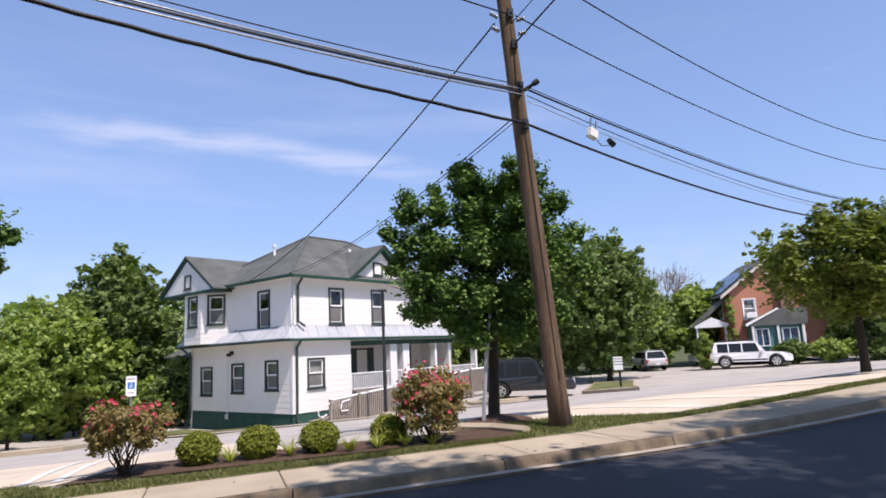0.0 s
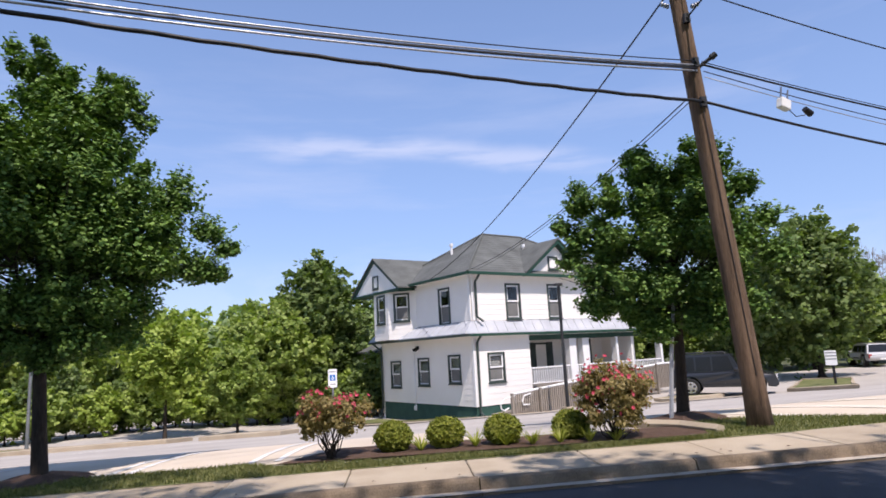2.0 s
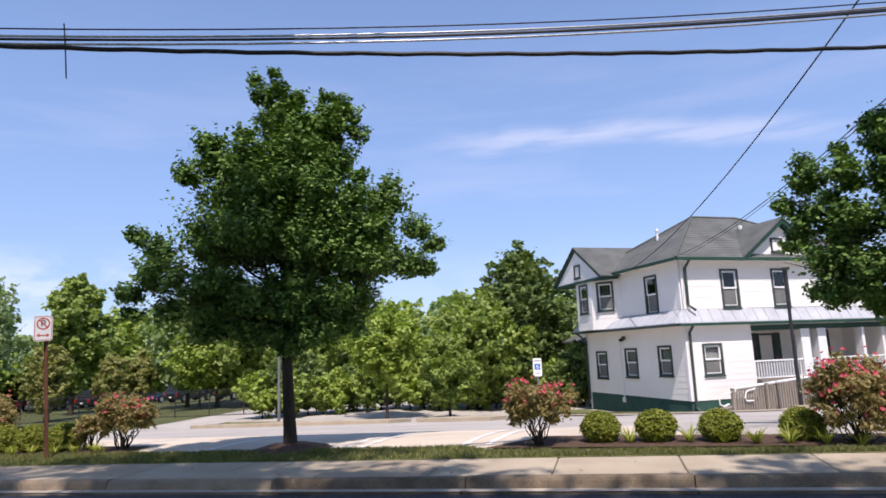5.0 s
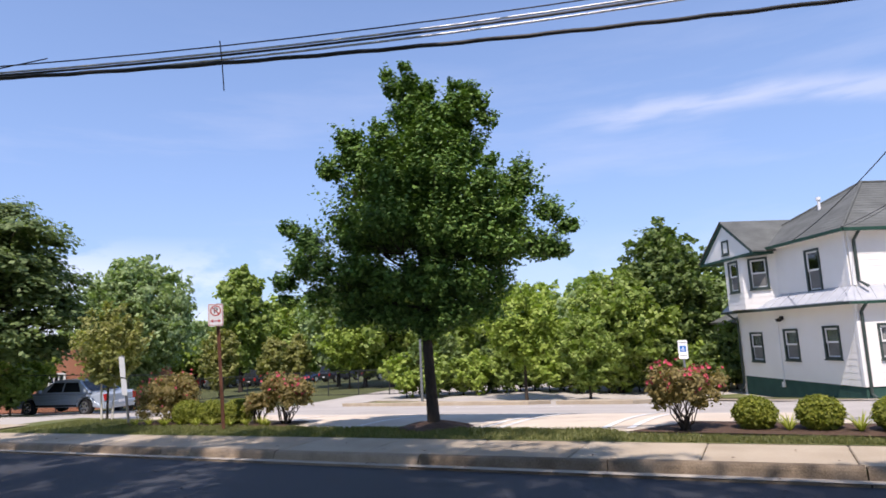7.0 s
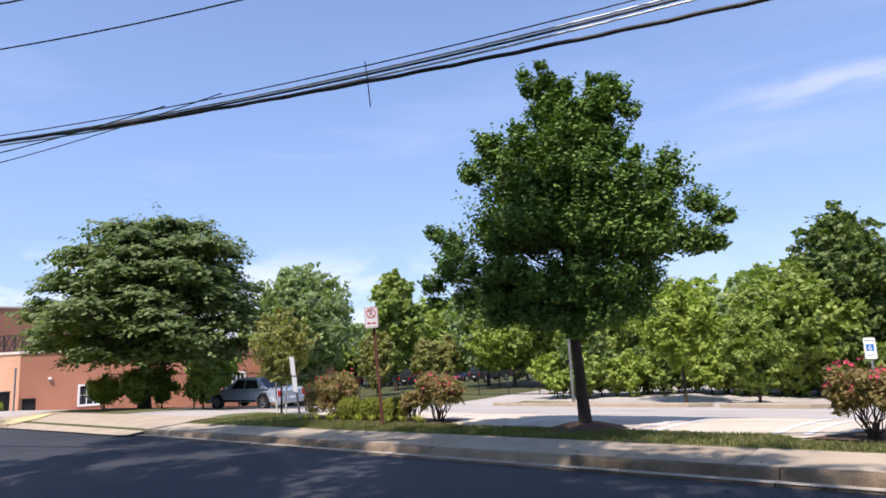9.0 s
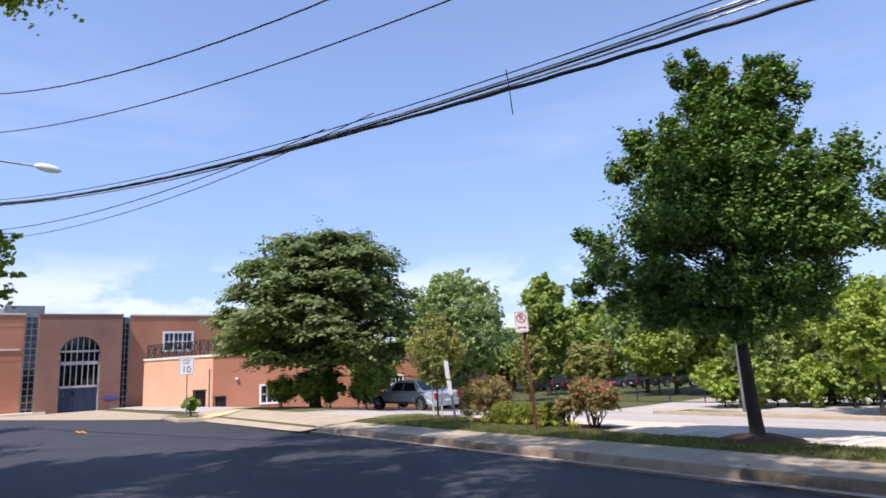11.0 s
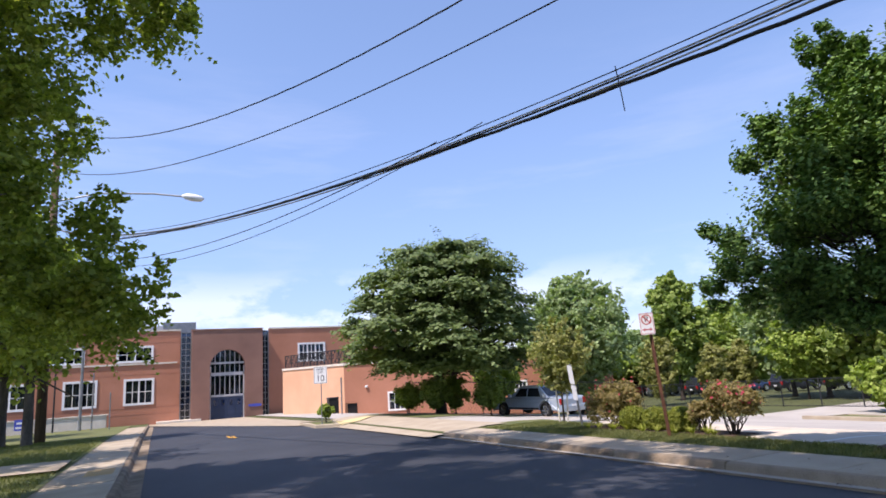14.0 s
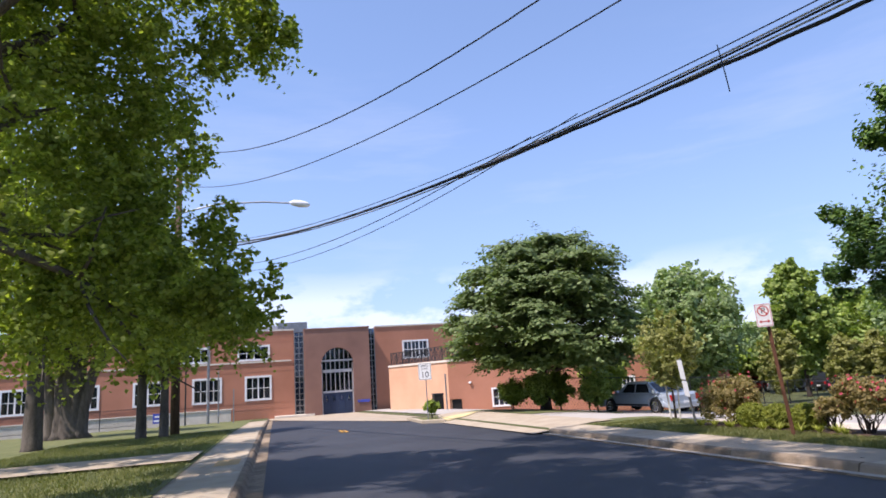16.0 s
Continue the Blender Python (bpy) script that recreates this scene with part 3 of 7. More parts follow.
tree("maple_tree", 4.78, 11.2, [(a, b, c + 0.05, r * 1.02) for a, b, c, r in lobes_2d(SECOND, rg, 0.6)], 105000, 0.038, LEAF_MAPLE, "young green maple tree behind the utility pole", 12, (0.105, 1.3), (0.1, 0), 14, "maple trees on the verge", yaw=facing(4.78, 11.2), rise=1.25, per=15, reach=1.0, tail=0.16)


def wild(name, az, r, h, rad, leaf, label, seed, z0=None, n=16, count=9000, size=0.2, trunk=0.2, clear=0.25, squash=1.0, peak=0.45, group="", up=0.55, out=0.8, **habit):
    """A tree by its bearing (degrees to the left of the street's crossing line) and distance."""
    a = radians(az)
    x, y = -r * math.sin(a), r * math.cos(a)
    rng2 = np.random.default_rng(seed)
    return tree(name, x, y, with_shoots(auto_lobes(rng2, h * clear + rad * 0.2, h - rad * 0.25, rad, n, squash, peak), rng2, rad * 0.12, 4), count, size, leaf, label, seed, (trunk, h * clear), limbs=6, group=group, up=up, out=out, **habit)


wild("shade_tree", -34.0, 40, 8.2, 3.6, LEAF_DARK, "broad dark green tree beside the car park", 21, count=26000, size=0.14, clear=0.03, n=34, peak=0.3)
wild("shade_tree", -29.5, 42, 8.2, 3.8, LEAF_DARK, "broad dark green tree beside the car park", 20, count=24000, size=0.14, clear=0.03, n=30, peak=0.3)
tree("street_tree", 14.25, 10.94, with_shoots(auto_lobes(np.random.default_rng(22), 1.35, 3.4, 2.4, 26, lobe=0.28), np.random.default_rng(2), 0.2, 2), 24000, 0.06, LEAF_STREET, "green street tree on the verge up the street", 22, (0.1, 1.1))
kr = np.random.default_rng(23)
tiers = []
for z, rad, n in ((2.4, 3.4, 9), (3.0, 4.4, 12), (3.7, 4.8, 13), (4.5, 4.8, 13), (5.3, 4.5, 12), (6.1, 4.0, 11), (6.9, 3.5, 10), (7.7, 2.8, 8), (8.3, 1.9, 5)):
    for k in range(n):
        a = k * math.tau / n + kr.random() * 0.5 + z
        d = rad * (0.66 + 0.3 * kr.random())
        tiers.append((math.cos(a) * d + 0.3, math.sin(a) * d, z - 0.07 * d + 0.3 + 0.25 * kr.normal(), 0.85 + 0.5 * kr.random()))
        tiers.append((math.cos(a + 0.3) * d * 0.5 + 0.3, math.sin(a + 0.3) * d * 0.5, z + 0.25, 0.9 + 0.3 * kr.random()))
tree("katsura_tree", -30.0, 13.2, tiers, 92000, 0.11, LEAF_KATSURA, "broad dark green tree with layered boughs", 23, (0.28, 1.6), limbs=16, yaw=facing(-30.0, 13.2), flat=0.22, rise=0.1, start=0.15, reach=1.15, droop=0.22, up=0.95, out=0.55, loose=0.3, outward=0.8, tail=0.0)
wild("linden_tree", 53.6, 44, 8.7, 3.75, LEAF_GREY, "rounded pale green tree at the edge of the car park", 24, count=44000, size=0.12, clear=0.08, n=44, rise=0.2)
wild("woodland_tree", 45.3, 60, 11.0, 2.8, LEAF_MID, "tall narrow green tree behind the car park", 25, count=16000, size=0.19, clear=0.12)
wild("woodland_tree", 7.6, 39, 8.9, 3.0, LEAF_DARK, "tall dense green tree beside the white house", 26, count=26000, size=0.14, clear=0.05, n=28)
wild("woodland_tree", 12.0, 36, 5.7, 3.0, LEAF_MID, "dense green tree beside the white house", 27, count=22000, size=0.14, clear=0.03, n=26)
wild("young_tree", 20.2, 31, 5.0, 2.0, LEAF_LIME, "young light green tree on a kerbed island", 28, count=15000, size=0.09, clear=0.22, trunk=0.08)
wild("young_tree", 36.0, 50, 5.4, 2.7, LEAF_LIME, "bright yellow-green young tree by the fence", 29, count=14000, size=0.11, clear=0.15, trunk=0.08)
wild("young_tree", 14.6, 30, 3.5, 1.6, LEAF_MID, "olive-green young tree on a kerbed island", 30, count=12000, size=0.08, clear=0.12, trunk=0.07)
wild("young_tree", 55.4, 19.5, 2.9, 1.0, LEAF_RUST, "small rust-green young tree staked in the verge", 31, count=9000, size=0.045, clear=0.24, trunk=0.03)
wild("young_tree", 61.0, 40, 3.6, 1.7, LEAF_LIME, "yellow-green young tree by the school wing", 32, count=9000, size=0.1, clear=0.15, trunk=0.06)
for k, az in enumerate((47.0, 42.5, 40.6)):
    wild("arborvitae", az, 52 + k, 5.0 - 0.6 * (k > 0), 1.7 - 0.4 * (k > 0), LEAF_RUST, "rust-tinged cone-shaped evergreen by the fence", 33 + k, count=9000, size=0.1, clear=0.04, peak=0.25, trunk=0.07)
for k, (x, y, h) in enumerate(((-29.2, 12.6, 1.9), (-30.8, 14.4, 2.2), (-27.2, 14.6, 1.7), (-31.5, 12.0, 1.6))):
    tree("shrub", x, y, auto_lobes(np.random.default_rng(90 + k), 0.4, h - 0.3, 0.95, 10), 6500, 0.07, (LEAF_MID, LEAF_LIME)[k % 2], "green shrub under the layered tree", 90 + k, (0.04, 0.3), limbs=4, group="shrubs under the layered tree")
rw = random.Random(3)
for k in range(30):
    az = -3 + k * 2.35
    far_off = 1.45 if az > 37 else 1.0
    wild("woodland_tree", az, (44 + rw.random() * 12) * far_off, (5.6 + rw.random() * 3.0) * (0.82 if az < 30 else far_off if az < 37 else 1.15 if az < 46 else 0.8), (2.6 + rw.random()) * far_off, (LEAF_MID, LEAF_DARK, LEAF_GREY, LEAF_MID, LEAF_LIME)[k % 5], "tree in the wood behind the car park", 40 + k, count=9000, size=0.19 * far_off ** 0.7, clear=0.04, n=16, group="trees of the wood behind the car park")
for k in range(12):
    wild("woodland_tree", -31 - k * 2.6, 48 + rw.random() * 12, 4.6 + rw.random() * 2.0, 2.4, (LEAF_MID, LEAF_DARK)[k % 2], "tree behind the far end of the car park", 140 + k, count=7000, size=0.19, clear=0.04, n=14, group="trees beyond the car park")

for k in range(6):
    wild("woodland_tree", -16.5 - k * 2.6, 50 + rw.random() * 8, 5.0 + rw.random() * 1.6, 2.5, (LEAF_DARK, LEAF_MID)[k % 2], "tree behind the porch of the white house", 160 + k, count=7000, size=0.19, clear=0.03, n=14, group="trees beyond the car park")
# undergrowth at the foot of the wood
for k in range(24):
    wild("shrub", 1.5 + k * 1.28, 35.2 + 1.6 * rw.random(), 1.9 + 1.5 * rw.random(), 1.35, (LEAF_DARK, LEAF_MID, LEAF_DARK, LEAF_LIME, LEAF_MID)[k % 5], "leafy undergrowth at the edge of the wood", 180 + k, count=3400, size=0.1, clear=0.0, n=9, trunk=0.05, peak=0.3, group="undergrowth behind the car park")
tree("evergreen_shrub", 31.1, 34.6, auto_lobes(np.random.default_rng(96), 0.1, 2.3, 0.8, 14, peak=0.25), 9000, 0.06, LEAF_MID, "clipped cone-shaped green shrub by the brick house", 96, (0.05, 0.2), limbs=3)
for k, (x, y, h, r) in enumerate(((32.6, 40.6, 4.6, 1.5), (27.6, 43.0, 3.8, 1.7), (27.0, 45.0, 5.2, 1.8), (36.4, 32.4, 1.1, 1.3), (38.2, 30.9, 1.0, 1.4), (40.2, 29.5, 1.2, 1.5))):
    tree("shrub", x, y, auto_lobes(np.random.default_rng(97 + k), 0.4, h, r, 16), 8000, 0.1, (LEAF_MID, LEAF_DARK)[k % 2], "leafy green shrub beside the brick house", 97 + k, (0.06, 0.3), limbs=4, group="shrubs beside the brick house")


# bare tree against the sky
def bare_tree(x, y, h, seed):
    rng = np.random.default_rng(seed)
    t = thing("bare_tree", pose(x, y, gz(x, y)), "tall leafless grey tree behind the houses", "tree")
    def grow(bm, p, d, ln, r, depth):
        q = p + d * ln
        tube(bm, [p, p.lerp(q, 0.5) + Vector(rng.normal(size=3)) * ln * 0.05, q], [r, r * 0.8, r * 0.6], 6)
        if depth == 0:
            return
        for _ in range(3 if depth > 1 else 4):
            nd = (d + Vector(rng.normal(size=3)) * 0.42 + Vector((0, 0, 0.1))).normalized()
            grow(bm, q, nd, ln * rng.uniform(0.62, 0.85), r * 0.58, depth - 1)
    for k in range(4):
        bm = bmesh.new()
        d = Vector((rng.normal() * 0.35, rng.normal() * 0.35, 1)).normalized()
        grow(bm, Vector((0, 0, -0.2)), d, h * 0.3, 0.16, 4)
        part("limb", bm, WEATHERED, t)
    return t


bare_tree(39.0, 50.0, 10.5, 77)


# ---- trees on the near side, which shade the street ----
def oak(x, y, lobes, count, size, label, seed, fork, r0):
    base = gz(x, y)
    return tree("oak_tree", x, y, [(a - x, b - y, c - base, r) for a, b, c, r in lobes], count, size, LEAF_OAK, label, seed, (r0, fork), limbs=16, group="street trees on the near lawn", bark=BARK_GREY, rise=0.25, droop=0.15, up=0.55, loose=0.6)


OAK = [(-12.2, -0.7, 8.8, 1.1), (-12.1, -2.4, 7.2, 1.2), (-12.0, -2.8, 5.4, 1.2), (-12.1, -2.4, 4.1, 1.15), (-12.4, -1.1, 2.9, 0.8), (-12.0, -2.5, 2.9, 1.3), (-11.7, -3.7, 4.1, 1.7), (-11.6, -3.9, 6.7, 1.8),
       (-11.6, -4.0, 8.3, 1.7), (-11.9, -2.8, 9.3, 1.7), (-11.5, -4.3, 2.6, 1.0), (-9.0, -2.2, 9.6, 1.6), (-10.5, -6.0, 10.5, 2.2), (-13.5, -5.5, 8.5, 2.0), (-14.5, -4.0, 5.0, 1.6), (-15.0, -2.6, 3.4, 1.2), (-14.0, -2.9, 6.4, 1.2), (-13.6, -0.9, 2.6, 0.7), (-9.8, -8.0, 5.0, 1.8),
       (-6.5, -3.6, 12.6, 1.5), (-8.0, -4.5, 12.8, 1.4), (-11.8, -0.85, 3.1, 0.55), (-11.9, -0.5, 2.75, 0.3), (-11.9, -0.3, 8.3, 0.6), (-11.8, 0.0, 8.7, 0.45),
       # unseen high boughs, added to cast shade over the road and far pavement
       (-10.6, -1.4, 14.4, 1.9), (-10.8, -0.6, 16.4, 1.7), (-13.6, -0.9, 13.6, 1.4), (-7.4, -0.6, 14.2, 1.6)]
oak(-10.6, -5.0, with_shoots(OAK, np.random.default_rng(61), 0.3, 3), 125000, 0.056, "large leafy oak tree overhanging the near pavement", 60, 4.6, 0.26)
for k, (x, y, h, rad) in enumerate(((-3.0, -2.6, 19.8, 5.6), (4.4, -2.9, 17.0, 4.6), (11.5, -2.9, 17.6, 5.2), (19.0, -2.8, 17.2, 5.0), (26.5, -2.8, 17.0, 5.0))):
    oak(x, y, [(x + a, y + b, gz(x, y) + c, r) for a, b, c, r in auto_lobes(np.random.default_rng(70 + k), h * 0.4, h - 1.2, rad, 18)], (13500, 16000, 21000, 19000, 14000)[k], 0.14, "mature green street tree shading the road", 70 + k, h * 0.3, 0.24)
for k, (x, y, h, rad, r0) in enumerate(((-19.5, -8.5, 13, 4.6, 0.22), (-29.2, -9.6, 12.5, 4.8, 0.34), (-32.5, -6.2, 11, 4.0, 0.22), (-31.8, -5.1, 9.5, 3.0, 0.2), (-44.0, -12.5, 12, 5.0, 0.7))):
    old = oak(x, y, [(x + a, y + b, gz(x, y) + c, r) for a, b, c, r in auto_lobes(np.random.default_rng(80 + k), h * 0.32, h - 1.0, rad, 26)], 7000, 0.13, "mature street tree with bare lower trunk on the lawn", 80 + k, h * 0.3, r0)
# the oldest tree stands on several fused stems
for k, (a, rr, tilt) in enumerate(((-1.0, 0.42, -0.9), (-0.35, 0.5, -0.2), (0.45, 0.48, 0.35), (1.0, 0.36, 1.1))):
    bm = bmesh.new()
    tube(bm, [(0.1 * k, a, -0.2), (0.1 * k, a * 0.8, 0.35), (0.12, a * 0.72 + tilt * 0.12, 1.8), (0.1, a * 0.8 + tilt * 0.4, 3.6), (0, a + tilt, 6.0)], [rr * 1.7, rr * 1.2, rr, rr * 0.9, rr * 0.55], 12)
    part("stem", bm, BARK_GREY, old, smooth=True)
t = thing("sapling", pose(-56, -17, -1.5), "thin leafless sapling before the school", "tree")
rng_ = np.random.default_rng(4)
bm = bmesh.new()
tube(bm, [(0, 0, -0.2), (0, 0.05, 1.5), (0, 0, 4.6)], [0.07, 0.05, 0.012], 6)
for k in range(26):
    z = 1.2 + k * 0.12
    a = k * 2.4
    tube(bm, [(0, 0, z), (math.cos(a) * 0.5, math.sin(a) * 0.5, z + 0.5), (math.cos(a) * 0.8, math.sin(a) * 0.8, z + 1.0)], [0.018, 0.012, 0.004], 4)
part("branches", bm, RUST, t)


# ---- walls with openings ----
def frame_of(origin, along, normal):
    """Wall coordinates: a along the wall, d out of it, z up."""
    a, d = Vector(along).normalized(), Vector(normal).normalized()
    return Matrix(((a.x, d.x, 0, origin[0]), (a.y, d.y, 0, origin[1]), (0, 0, 1, origin[2]), (0, 0, 0, 1)))


def holed(a0, a1, z0, z1, thick, holes, proud=0.0, top=None):
    """A slab from d=-thick to d=0 with rectangular openings; proud tips its foot outwards like a clapboard."""
    bm = bmesh.new()
    A = sorted({a0, a1, *[clamp(h[i], a0, a1) for h in holes for i in (0, 1)]})
    Z = sorted({z0, z1, *[clamp(h[i], z0, z1) for h in holes for i in (2, 3)]})
    solid = {}
    for i in range(len(A) - 1):
        for j in range(len(Z) - 1):
            ca, cz = (A[i] + A[i + 1]) / 2, (Z[j] + Z[j + 1]) / 2
            solid[i, j] = not any(h[0] < ca < h[1] and h[2] < cz < h[3] for h in holes)

    def out(z):
        return proud * (1 - (z - z0) / max(z1 - z0, 1e-6))

    def quad(*p):
        bm.faces.new([bm.verts.new(q) for q in p])
    for (i, j), s in solid.items():
        if not s:
            continue
        b0, b1, c0, c1 = A[i], A[i + 1], Z[j], Z[j + 1]
        o0, o1 = out(c0), out(c1)
        quad((b0, o0, c0), (b1, o0, c0), (b1, o1, c1), (b0, o1, c1))
        quad((b0, -thick, c0), (b0, -thick, c1), (b1, -thick, c1), (b1, -thick, c0))
        if not solid.get((i - 1, j)):
            quad((b0, -thick, c0), (b0, o0, c0), (b0, o1, c1), (b0, -thick, c1))
        if not solid.get((i + 1, j)):
            quad((b1, -thick, c0), (b1, -thick, c1), (b1, o1, c1), (b1, o0, c0))
        if not solid.get((i, j - 1)):
            quad((b0, -thick, c0), (b1, -thick, c0), (b1, o0, c0), (b0, o0, c0))
        if not solid.get((i, j + 1)):
            quad((b0, -thick, c1), (b0, o1, c1), (b1, o1, c1), (b1, -thick, c1))
    bmesh.ops.remove_doubles(bm, verts=bm.verts, dist=1e-5)
    bmesh.ops.recalc_face_normals(bm, faces=bm.faces)
    return bm


def put(name, bm, material, parent, m, label=""):
    bmesh.ops.transform(bm, matrix=m, verts=bm.verts)
    return part(name, bm, material, parent, label)


def border(a0, a1, z0, z1, w, d0, d1, bm=None):
    bm = bm or bmesh.new()
    box(bm, a0, a0 + w, d0, d1, z0, z1)
    box(bm, a1 - w, a1, d0, d1, z0, z1)
    box(bm, a0 + w, a1 - w, d0, d1, z1 - w, z1)
    box(bm, a0 + w, a1 - w, d0, d1, z0, z0 + w)
    return bm


def sash_window(house, m, a0, a1, z0, z1, trim, sash, curtain=True, tw=0.085, name="window"):
    """A double-hung window: trim, two sashes, panes, and near-black panels painted as the unlit room behind."""
    w = put(name, border(a0, a1, z0, z1, tw, -0.05, 0.045), trim, house, m)
    bm = boxes((a0 - 0.03, a1 + 0.03, 0.0, 0.075, z0 - 0.045, z0))
    put("sill", bm, trim, w, m)
    i0, i1, k0, k1 = a0 + tw, a1 - tw, z0 + tw, z1 - tw
    mid = (k0 + k1) / 2
    put("sash", border(i0, i1, mid - 0.02, k1, 0.07, -0.05, -0.005), sash, w, m)
    put("sash", border(i0, i1, k0, mid + 0.025, 0.075, -0.09, -0.052), sash, w, m)
    p = put("pane", boxes((i0 + 0.05, i1 - 0.05, -0.032, -0.026, mid + 0.03, k1 - 0.05)), GLASS, w, m)
    p2 = put("pane", boxes((i0 + 0.055, i1 - 0.055, -0.074, -0.068, k0 + 0.055, mid - 0.03)), GLASS, w, m)
    p.visible_shadow = p2.visible_shadow = False
    put("screen", boxes((i0 + 0.052, i1 - 0.052, -0.05, -0.046, k0 + 0.05, mid - 0.022)), SCREEN, w, m)
    # open box behind the sashes, its colour giving the room's shade
    put("room_dark_panel", boxes((i0 - 0.02, i1 + 0.02, -0.5, -0.48, k0, k1), (i0 - 0.02, i1 + 0.02, -0.48, -0.095, k1, k1 + 0.02), (i0 - 0.04, i0 - 0.02, -0.5, -0.095, k0, k1 + 0.02), (i1 + 0.02, i1 + 0.04, -0.5, -0.095, k0, k1 + 0.02)), ROOM_DARK, w, m)
    if curtain:
        put("blind", boxes((i0, i1, -0.13, -0.12, k0 + (0.0 if curtain == 2 else 0.3 * (k1 - k0)), k1)), CURTAIN, w, m)
    return w


def board_wall(house, name, m, a0, a1, z0, z1, holes, course=0.24, thick=0.14, material=None):
    material = material or SIDING
    w = put(name, holed(a0, a1, z0, z1, thick, holes), material, house, m)
    n = max(1, round((z1 - z0) / course))
    step = (z1 - z0) / n
    for k in range(n):
        zz0, zz1 = z0 + k * step, z0 + (k + 1) * step
        hs = [h for h in holes if h[2] < zz1 and h[3] > zz0]
        cuts, at = [], a0
        for h in sorted(h for h in hs if h[2] <= zz0 and h[3] >= zz1):
            cuts.append((at, h[0]))
            at = h[1]
        cuts.append((at, a1))
        for c0, c1 in cuts:
            if c1 - c0 < 0.02:
                continue
            bm = holed(c0, c1, zz0 + 0.001, zz1, 0.0035, [h for h in hs if h[0] < c1 and h[1] > c0], 0.007)
            bmesh.ops.translate(bm, vec=(0, 0.004, 0), verts=bm.verts)
            put("siding_board", bm, material, w, m)
    return w


# ---- the white house ----
def white_house():
    h = thing("house", pose(2.85, 26.85, -1.13, 0, 0, 31), "two-storey white clapboard house with grey hipped roof", "house")
    R = frame_of((0, 0, 0), (1, 0, 0), (0, -1, 0))            # porch side
    Lf = frame_of((0, 0, 0), (0, 1, 0), (-1, 0, 0))           # car park side
    W, D, EAVE = 10.4, 8.0, 6.1
    # foundation
    put("foundation", boxes((0.03, 3.15, -0.3, -0.02, -0.6, 0.42)), FOUNDATION, h, R)
    put("foundation", boxes((0.03, D - 0.02, -0.3, -0.02, -0.9, 0.42)), FOUNDATION, h, Lf)
    # lower walls
    low_r = [(0.72, 1.67, 1.36, 2.65)]
    board_wall(h, "wall_front_lower", R, 0, 3.2, 0.42, 4.05, low_r)
    low_l = [(6.05, 7.08, 1.12, 2.46), (3.46, 4.46, 1.24, 2.56), (0.96, 1.9, 1.36, 2.63)]
    board_wall(h, "wall_side_lower", Lf, 0, D, 0.42, 4.05, low_l)
    # upper walls
    up_r = [(1.95, 2.84, 4.07, 5.69), (4.55, 5.42, 4.07, 5.71)]
    board_wall(h, "wall_front_upper", R, 0.06, W, 4.05, EAVE, up_r, thick=0.13)
    up_l = [(1.53, 2.44, 3.98, 5.67)]
    board_wall(h, "wall_side_upper", Lf, 0.06, 4.4, 4.05, EAVE, [(1.53, 2.44, 4.05, 5.67)])
    board_wall(h, "wall_back", frame_of((W, D, 0), (-1, 0, 0), (0, 1, 0)), 0, W, -0.6, EAVE, [], 0.6)
    board_wall(h, "wall_far", frame_of((W, 0, 0), (0, 1, 0), (1, 0, 0)), 0, D, -0.6, EAVE, [], 0.6)
    for m, holes, tr in ((R, low_r, DARK_TRIM), (R, up_r, DARK_TRIM), (Lf, low_l, DARK_TRIM), (Lf, up_l, DARK_TRIM)):
        for k, (a, b, c, d) in enumerate(holes):
            sash_window(h, m, a, b, c, d, tr, WHITE_PAINT, curtain=2 if holes in (low_r, low_l) else 0)
    for c in (R, Lf):
        put("corner_board", boxes((-0.03 if c is Lf else -0.005, 0.1, 0.0, 0.035, 0.42, 3.5)), WHITE_PAINT, h, c)
        put("corner_board", boxes((0.03, 0.16, 0.0, 0.035, 4.05, EAVE)), WHITE_PAINT, h, c)
    # bay with chamfered corners under a gable
    bay = [(0, 4.4), (-0.9, 5.6), (-0.9, 7.05), (0, 8.0)]
    for (x0, y0), (x1, y1), hole in ((bay[0], bay[1], (0.35, 1.2, 4.35, 5.75)), (bay[1], bay[2], (0.28, 1.12, 4.3, 5.75)), (bay[2], bay[3], None)):
        v = Vector((x1 - x0, y1 - y0, 0))
        nrm = Vector((-v.y, v.x, 0))
        fm = frame_of((x0, y0, 0), v, nrm)
        board_wall(h, "bay_wall", fm, 0, v.length, 3.5, 6.0, [hole] if hole else [], thick=0.1)
        if hole:
            sash_window(h, fm, *hole, DARK_TRIM, WHITE_PAINT, curtain=False)
    # gable over the bay
    G = frame_of((-0.98, 0, 0), (0, 1, 0), (-1, 0, 0))
    gc, gh = 6.75, 2.15
    bm = bmesh.new()
    prism(bm, [(gc - gh, 5.95), (gc + gh, 5.95), (gc, 7.52)], "y", -0.1, 0.0)
    put("gable_wall", bm, SIDING, h, G)
    sash_window(h, G, 6.35, 6.95, 6.12, 6.8, DARK_TRIM, WHITE_PAINT, False, 0.08)
    for s in (-1, 1):
        bm = bmesh.new()
        prism(bm, [(gc + s * (gh + 0.28), 5.82), (gc + s * (gh + 0.28), 5.98), (gc, 7.68), (gc, 7.5)], "y", 0.0, 0.06)
        put("barge_board", bm, GREEN_TRIM, h, G)
        bm = bmesh.new()
        prism(bm, [(gc + s * (gh + 0.34), 5.94), (gc + s * (gh + 0.34), 6.0), (gc, 7.74), (gc, 7.68)], "y", -4.6, 0.12)
        put("gable_roof", bm, SHINGLE, h, G)
